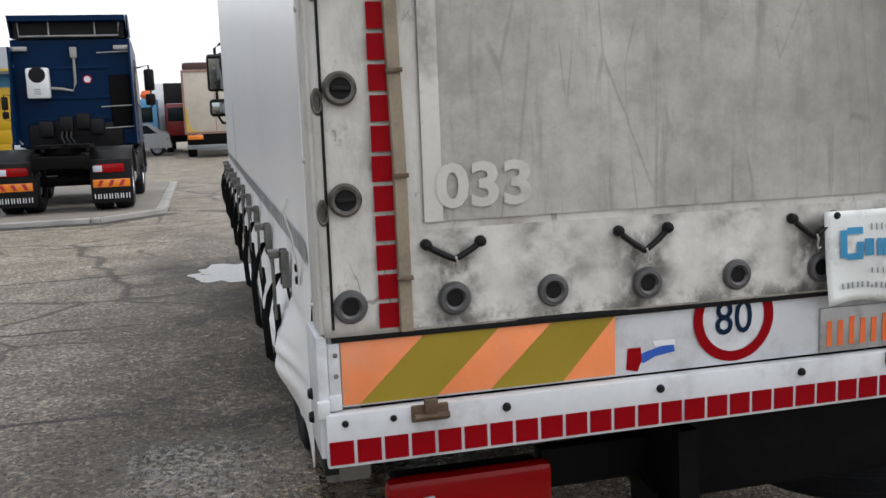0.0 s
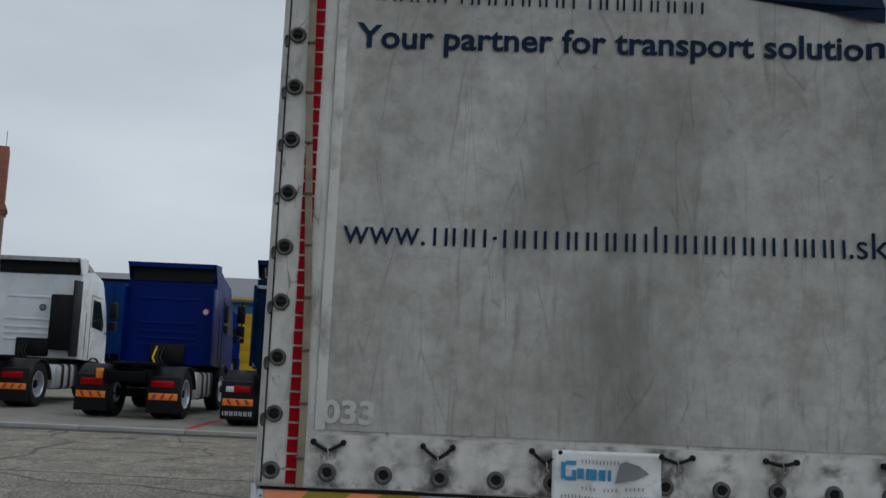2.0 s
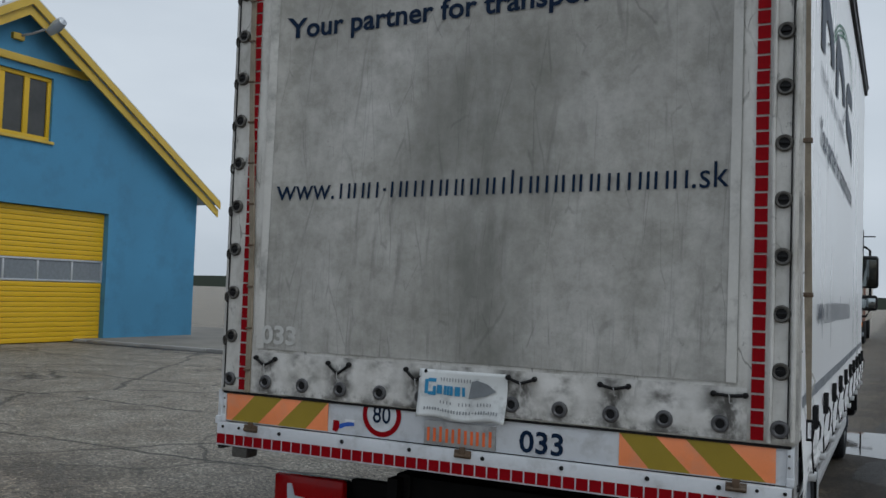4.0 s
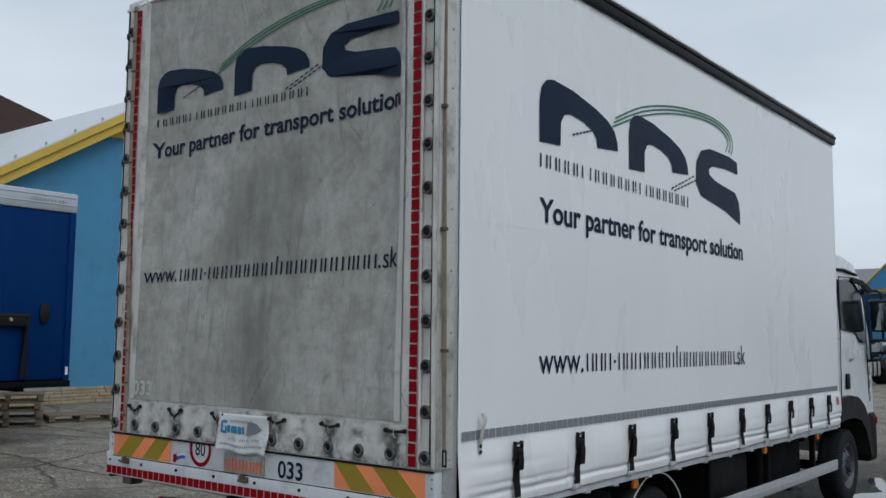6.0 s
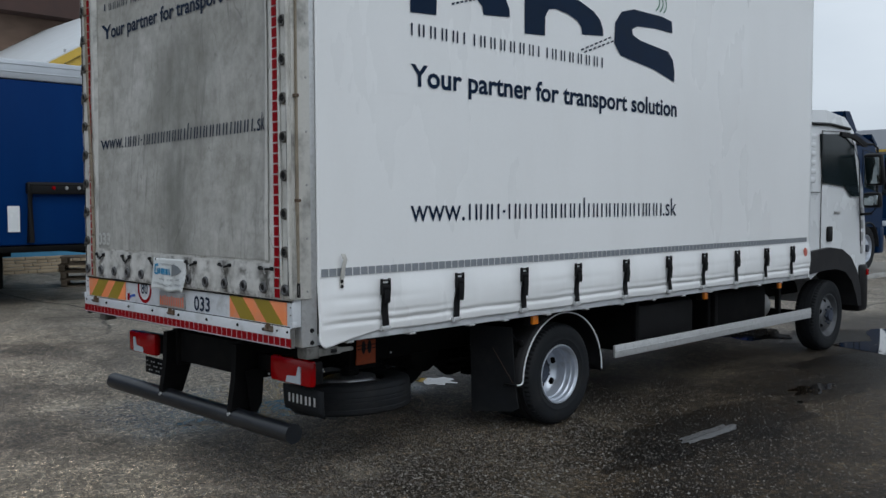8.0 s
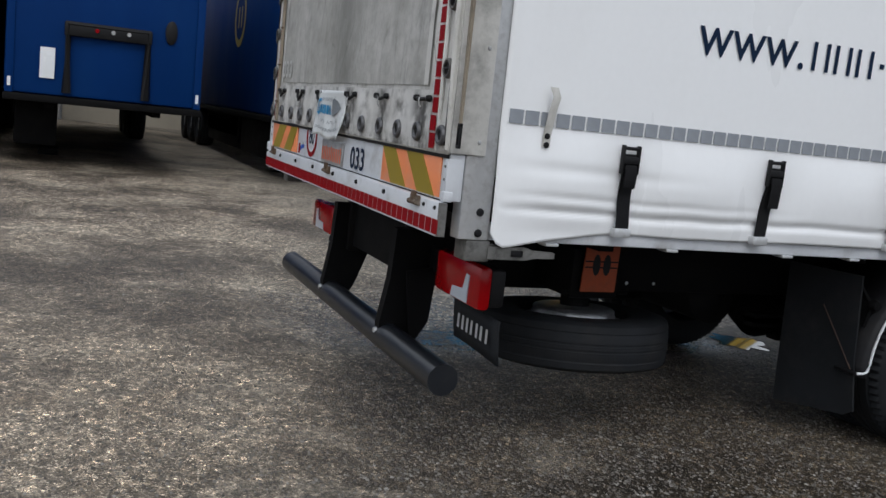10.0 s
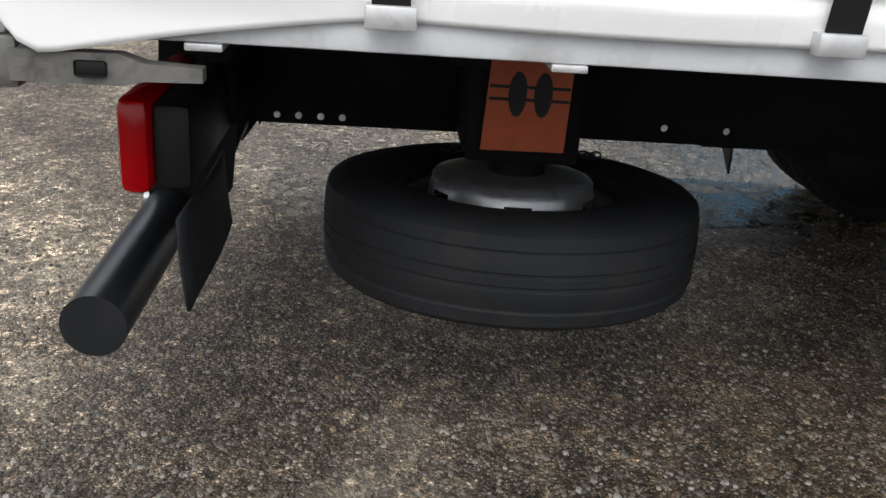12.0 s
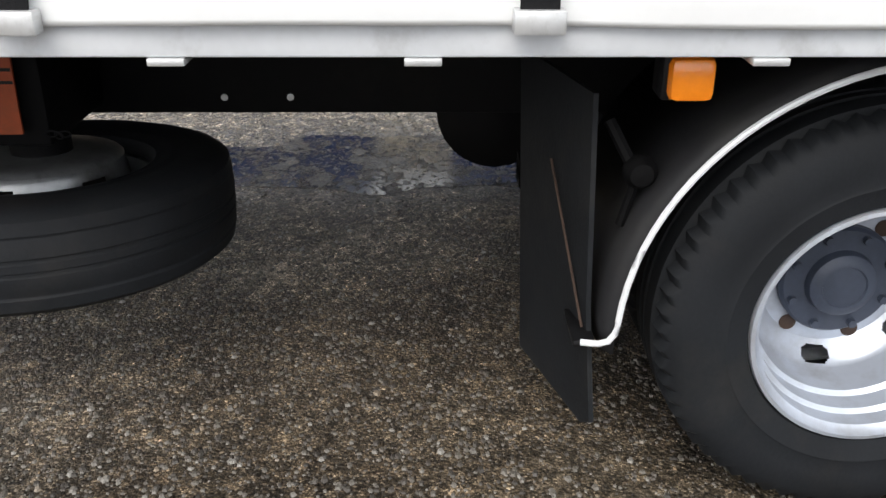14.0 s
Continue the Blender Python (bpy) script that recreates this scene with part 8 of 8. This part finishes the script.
part("chassis", bm, M_CHASSIS, redt)

bt = thing("blue_van", "light blue van beside the hall", "van", pose(-4.5, 45.0, 0))
bm = bmesh.new()
prism(bm, [(0, 0.5), (0, 2.3), (0.2, 2.6), (3.0, 2.6), (4.0, 1.6), (4.8, 1.3), (4.8, 0.5)], lambda u, v, d: (d - 1.0, u, v), 2.0)
soften(bm, 0.06, 2)
vb = part("body", bm, M_LIGHTBLUE, bt)
bm = bmesh.new()
box(bm, -0.8, 0.8, -0.03, 0.0, 1.5, 2.2, 0.01)
part("rear_window", bm, M_GLASS, vb)
for x in (-0.85, 0.85):
    for y in (0.9, 3.9):
        bm = bmesh.new()
        tyre_mesh(bm, 0.36, 0.24, Matrix.Translation((x, y, 0.36)) @ AXIS_X, False, 24)
        part("tyre", bm, M_RUBBER, bt)
bm = bmesh.new()
lathe(bm, [(0.0, -0.25), (0.2, -0.2), (0.28, 0.0), (0.2, 0.2), (0.0, 0.25)], Matrix.Translation((0.55, 0.5, 2.78)), 14)
part("roof_drum", bm, M_ORANGEPRINT, bt)

car = thing("car", "silver hatchback parked across the yard", "car", pose(-4.6, 42.3, 0))
bm = bmesh.new()
prism(bm, [(-1.9, 0.3), (-1.95, 0.7), (-1.55, 0.85), (-0.9, 0.98), (-0.35, 1.38), (0.9, 1.45), (1.55, 1.05), (1.85, 0.95), (1.9, 0.35)], lambda u, v, d: (u * 0.92, d - 0.8, v), 1.6)
soften(bm, 0.06, 2)
cb = part("body", bm, M_SILVERCAR, car)
bm = bmesh.new()
prism(bm, [(-0.75, 0.98), (-0.3, 1.3), (0.25, 1.33), (0.25, 0.98)], lambda u, v, d: (u * 0.92, -0.81 + d, v), 0.02)
prism(bm, [(0.32, 0.98), (0.32, 1.33), (0.85, 1.36), (1.3, 1.0)], lambda u, v, d: (u * 0.92, -0.81 + d, v), 0.02)
part("side_glass", bm, M_GLASS, cb)
for x in (-1.15, 1.15):
    for y in (-0.68, 0.68):
        bm = bmesh.new()
        tyre_mesh(bm, 0.31, 0.2, Matrix.Translation((x, y, 0.31)) @ AXIS_Y, False, 24)
        ty = part("tyre", bm, M_RUBBER, car)
        bm = bmesh.new()
        rim_mesh(bm, 0.31, 0.2, Matrix.Translation((x, y, 0.31)) @ AXIS_Y @ Matrix.Rotation(math.pi, 4, "X"), False, 24)
        part("rim", bm, M_RIM, ty)


# ---- conifer hedge ----
def conifer(x, y, h, r, seed):
    t = thing("conifer", "tall dark columnar conifer in the hedge", "tree", pose(x, y, 0), "conifers in the hedge")
    g = random.Random(seed)
    bm = bmesh.new()
    sweep(bm, [(0, 0, 0), (0.03, 0, h * 0.5), (0, 0.02, h * 0.92)], [0.12, 0.08, 0.02], 8)
    part("trunk", bm, M_BARK, t)
    bm = bmesh.new()
    for k in range(900):
        f = g.random() ** 0.8
        z = 0.15 + f * (h - 0.15)
        rr = r * min(1.0, (1 - f) * 2.2 + 0.06) * (0.65 + 0.45 * g.random())
        a = g.uniform(0, 2 * math.pi)
        c = Vector((rr * math.cos(a), rr * math.sin(a), z))
        up = Vector((0.35 * math.cos(a), 0.35 * math.sin(a), 1)).normalized()
        sd = Vector((-math.sin(a), math.cos(a), g.uniform(-0.3, 0.3))).normalized()
        le, wi = g.uniform(0.25, 0.5), g.uniform(0.08, 0.16)
        q = [c - up * le * 0.4, c + sd * wi, c + up * le * 0.6, c - sd * wi]
        v = [bm.verts.new(p) for p in q]
        bm.faces.new(v)
        o = bm.verts.new(c + Vector((math.cos(a), math.sin(a), 0)) * wi)
        bm.faces.new((v[0], o, v[2]))
    lathe(bm, [(r * 0.55, 0.1), (r * 0.72, h * 0.3), (r * 0.6, h * 0.6), (r * 0.25, h * 0.85), (0.0, h * 0.96)], None, 12)
    part("crown", bm, M_THUJA, t, "dense dark green foliage")
    return t


def parked_lorry():
    """Dark blue lorry with a cream-edged roof, half hidden by the hedge."""
    t = thing("lorry", "dark blue lorry with a cream roof edge behind the hedge", "truck", pose(12.9, 38.6, 0))
    bm = bmesh.new()
    box(bm, -1.25, 1.75, 0.0, 6.5, 1.0, 3.86, 0.06)
    body = part("body", bm, M_DARKBLUE, t)
    bm = bmesh.new()
    prism(bm, [(-1.3, 3.87), (1.78, 3.87), (1.78, 4.32), (-1.3, 4.08)], lambda u, v, d: (u, -0.05 + d, v), 6.5)
    soften(bm, 0.03, 1)
    part("roof", bm, M_CREAM, body, "cream roof edge")
    for z in (1.5, 3.45):
        bm = bmesh.new()
        box(bm, -1.2, 1.7, -0.015, 0.0, z, z + 0.05, 0.005)
        part("body_rail", bm, M_BLUEPAINT, body)
    bm = bmesh.new()
    box(bm, -0.9, 1.4, 0.1, 6.4, 0.6, 1.0, 0.03)
    part("chassis", bm, M_CHASSIS, t)
    for x in (-1.2, 1.7):
        wheel(t, x, 1.3, 0.5, 0.5, 0.3, 1 if x > 0 else -1, False, "wheel", False, 0)
    return t


parked_lorry()
rng = random.Random(11)
for k in range(16):
    conifer(15.45 + 1.1 * k, 37.5 + rng.uniform(-0.3, 0.3), 6.5 + rng.uniform(-0.5, 0.9), 0.85 + rng.uniform(0, 0.2), k)
for x, z in ((16.9, 8.3), (17.5, 9.6)):
    bm = bmesh.new()
    sweep(bm, [(0.25 if z > 9 else 0.1, 0, 0), (0, 0, z)], 0.04, 6)
    pole = tagged(part("pole", bm, M_GALV), "thin grey pole behind the hedge", "pole")
    pole.location = (x, 38.6, 0)
house = block("building_east", "low red-brown building with a white gutter", 18.7, 26, 33.0, 36.8, 5.2, M_BRICK)
bm = bmesh.new()
sweep(bm, [(-0.15, -0.15, 5.2), (7.5, -0.15, 5.2)], 0.09, 8)
sweep(bm, [(-0.15, -0.15, 5.2), (-0.05, -0.12, 4.9), (-0.05, -0.12, 0.0)], 0.06, 8)
part("gutter", bm, M_WHITE, house)
bm = bmesh.new()
prism(bm, [(-0.4, 5.25), (4.2, 5.25), (1.9, 7.0)], lambda u, v, d: (-0.3 + d, u, v), 8)
part("roof", bm, M_ROOFBROWN, house)

# low hills and woods that close the horizon
def horizon():
    bm = bmesh.new()
    n = 160
    lo, hi = [], []
    for i in range(n):
        a = 2 * math.pi * i / n
        lo.append(bm.verts.new((420 * math.cos(a), 420 * math.sin(a), -1)))
        hi.append(bm.verts.new((430 * math.cos(a), 430 * math.sin(a), 5 + 4 * noise.noise((3 * math.cos(a), 3 * math.sin(a), 0)) + 1.2 * noise.noise((20 * math.cos(a), 20 * math.sin(a), 5)))))
    bridge(bm, lo, hi)
    return setting(part("backdrop", bm, M_THUJA), "far line of dark woods", "woods")


horizon()

# ---- loose stones on the asphalt beside the lorry ----
def gravel():
    g = random.Random(21)
    verts, faces = [], []
    for k in range(72000):
        x, y = g.gauss(1.5, 1.7), g.gauss(0.8, 2.4)
        if k % 3 == 1:
            x, y = g.gauss(0.5, 1.0), g.gauss(1.0, 1.2)
        elif k % 3 == 2:
            x, y = g.gauss(1.1, 0.7), g.gauss(1.1, 1.1)
        if k % 6 == 5:
            x, y = g.uniform(1.6, 4.6), g.uniform(0.0, 6.0)
        if k % 6 == 0:
            x, y = g.gauss(-2.0, 0.8), g.gauss(1.5, 2.0)
        r = g.choice((0.0018, 0.0022, 0.0028, 0.0028, 0.0035, 0.0045, 0.0055, 0.007 if k % 4 else 0.0085))
        a, i = g.uniform(0, 6.28), len(verts)
        long = g.uniform(0.7, 1.5)
        for q in range(5):
            verts.append((x + r * long * math.cos(a + 1.257 * q), y + r * g.uniform(0.7, 1.2) * math.sin(a + 1.257 * q), -0.0005))
        for q in range(5):
            vx, vy, _ = verts[i + q]
            verts.append((vx * 0.55 + x * 0.45, vy * 0.55 + y * 0.45, r * 0.55))
        for q in range(5):
            faces.append((i + q, i + (q + 1) % 5, i + 5 + (q + 1) % 5, i + 5 + q))
        faces.append((i + 5, i + 6, i + 7, i + 8, i + 9))
    me = bpy.data.meshes.new("gravel")
    me.from_pydata(verts, [], faces)
    me.materials.append(M_GRIT)
    return tagged(new("gravel", me), "loose grit and small stones on the asphalt", "gravel", kind="stuff")


gravel()
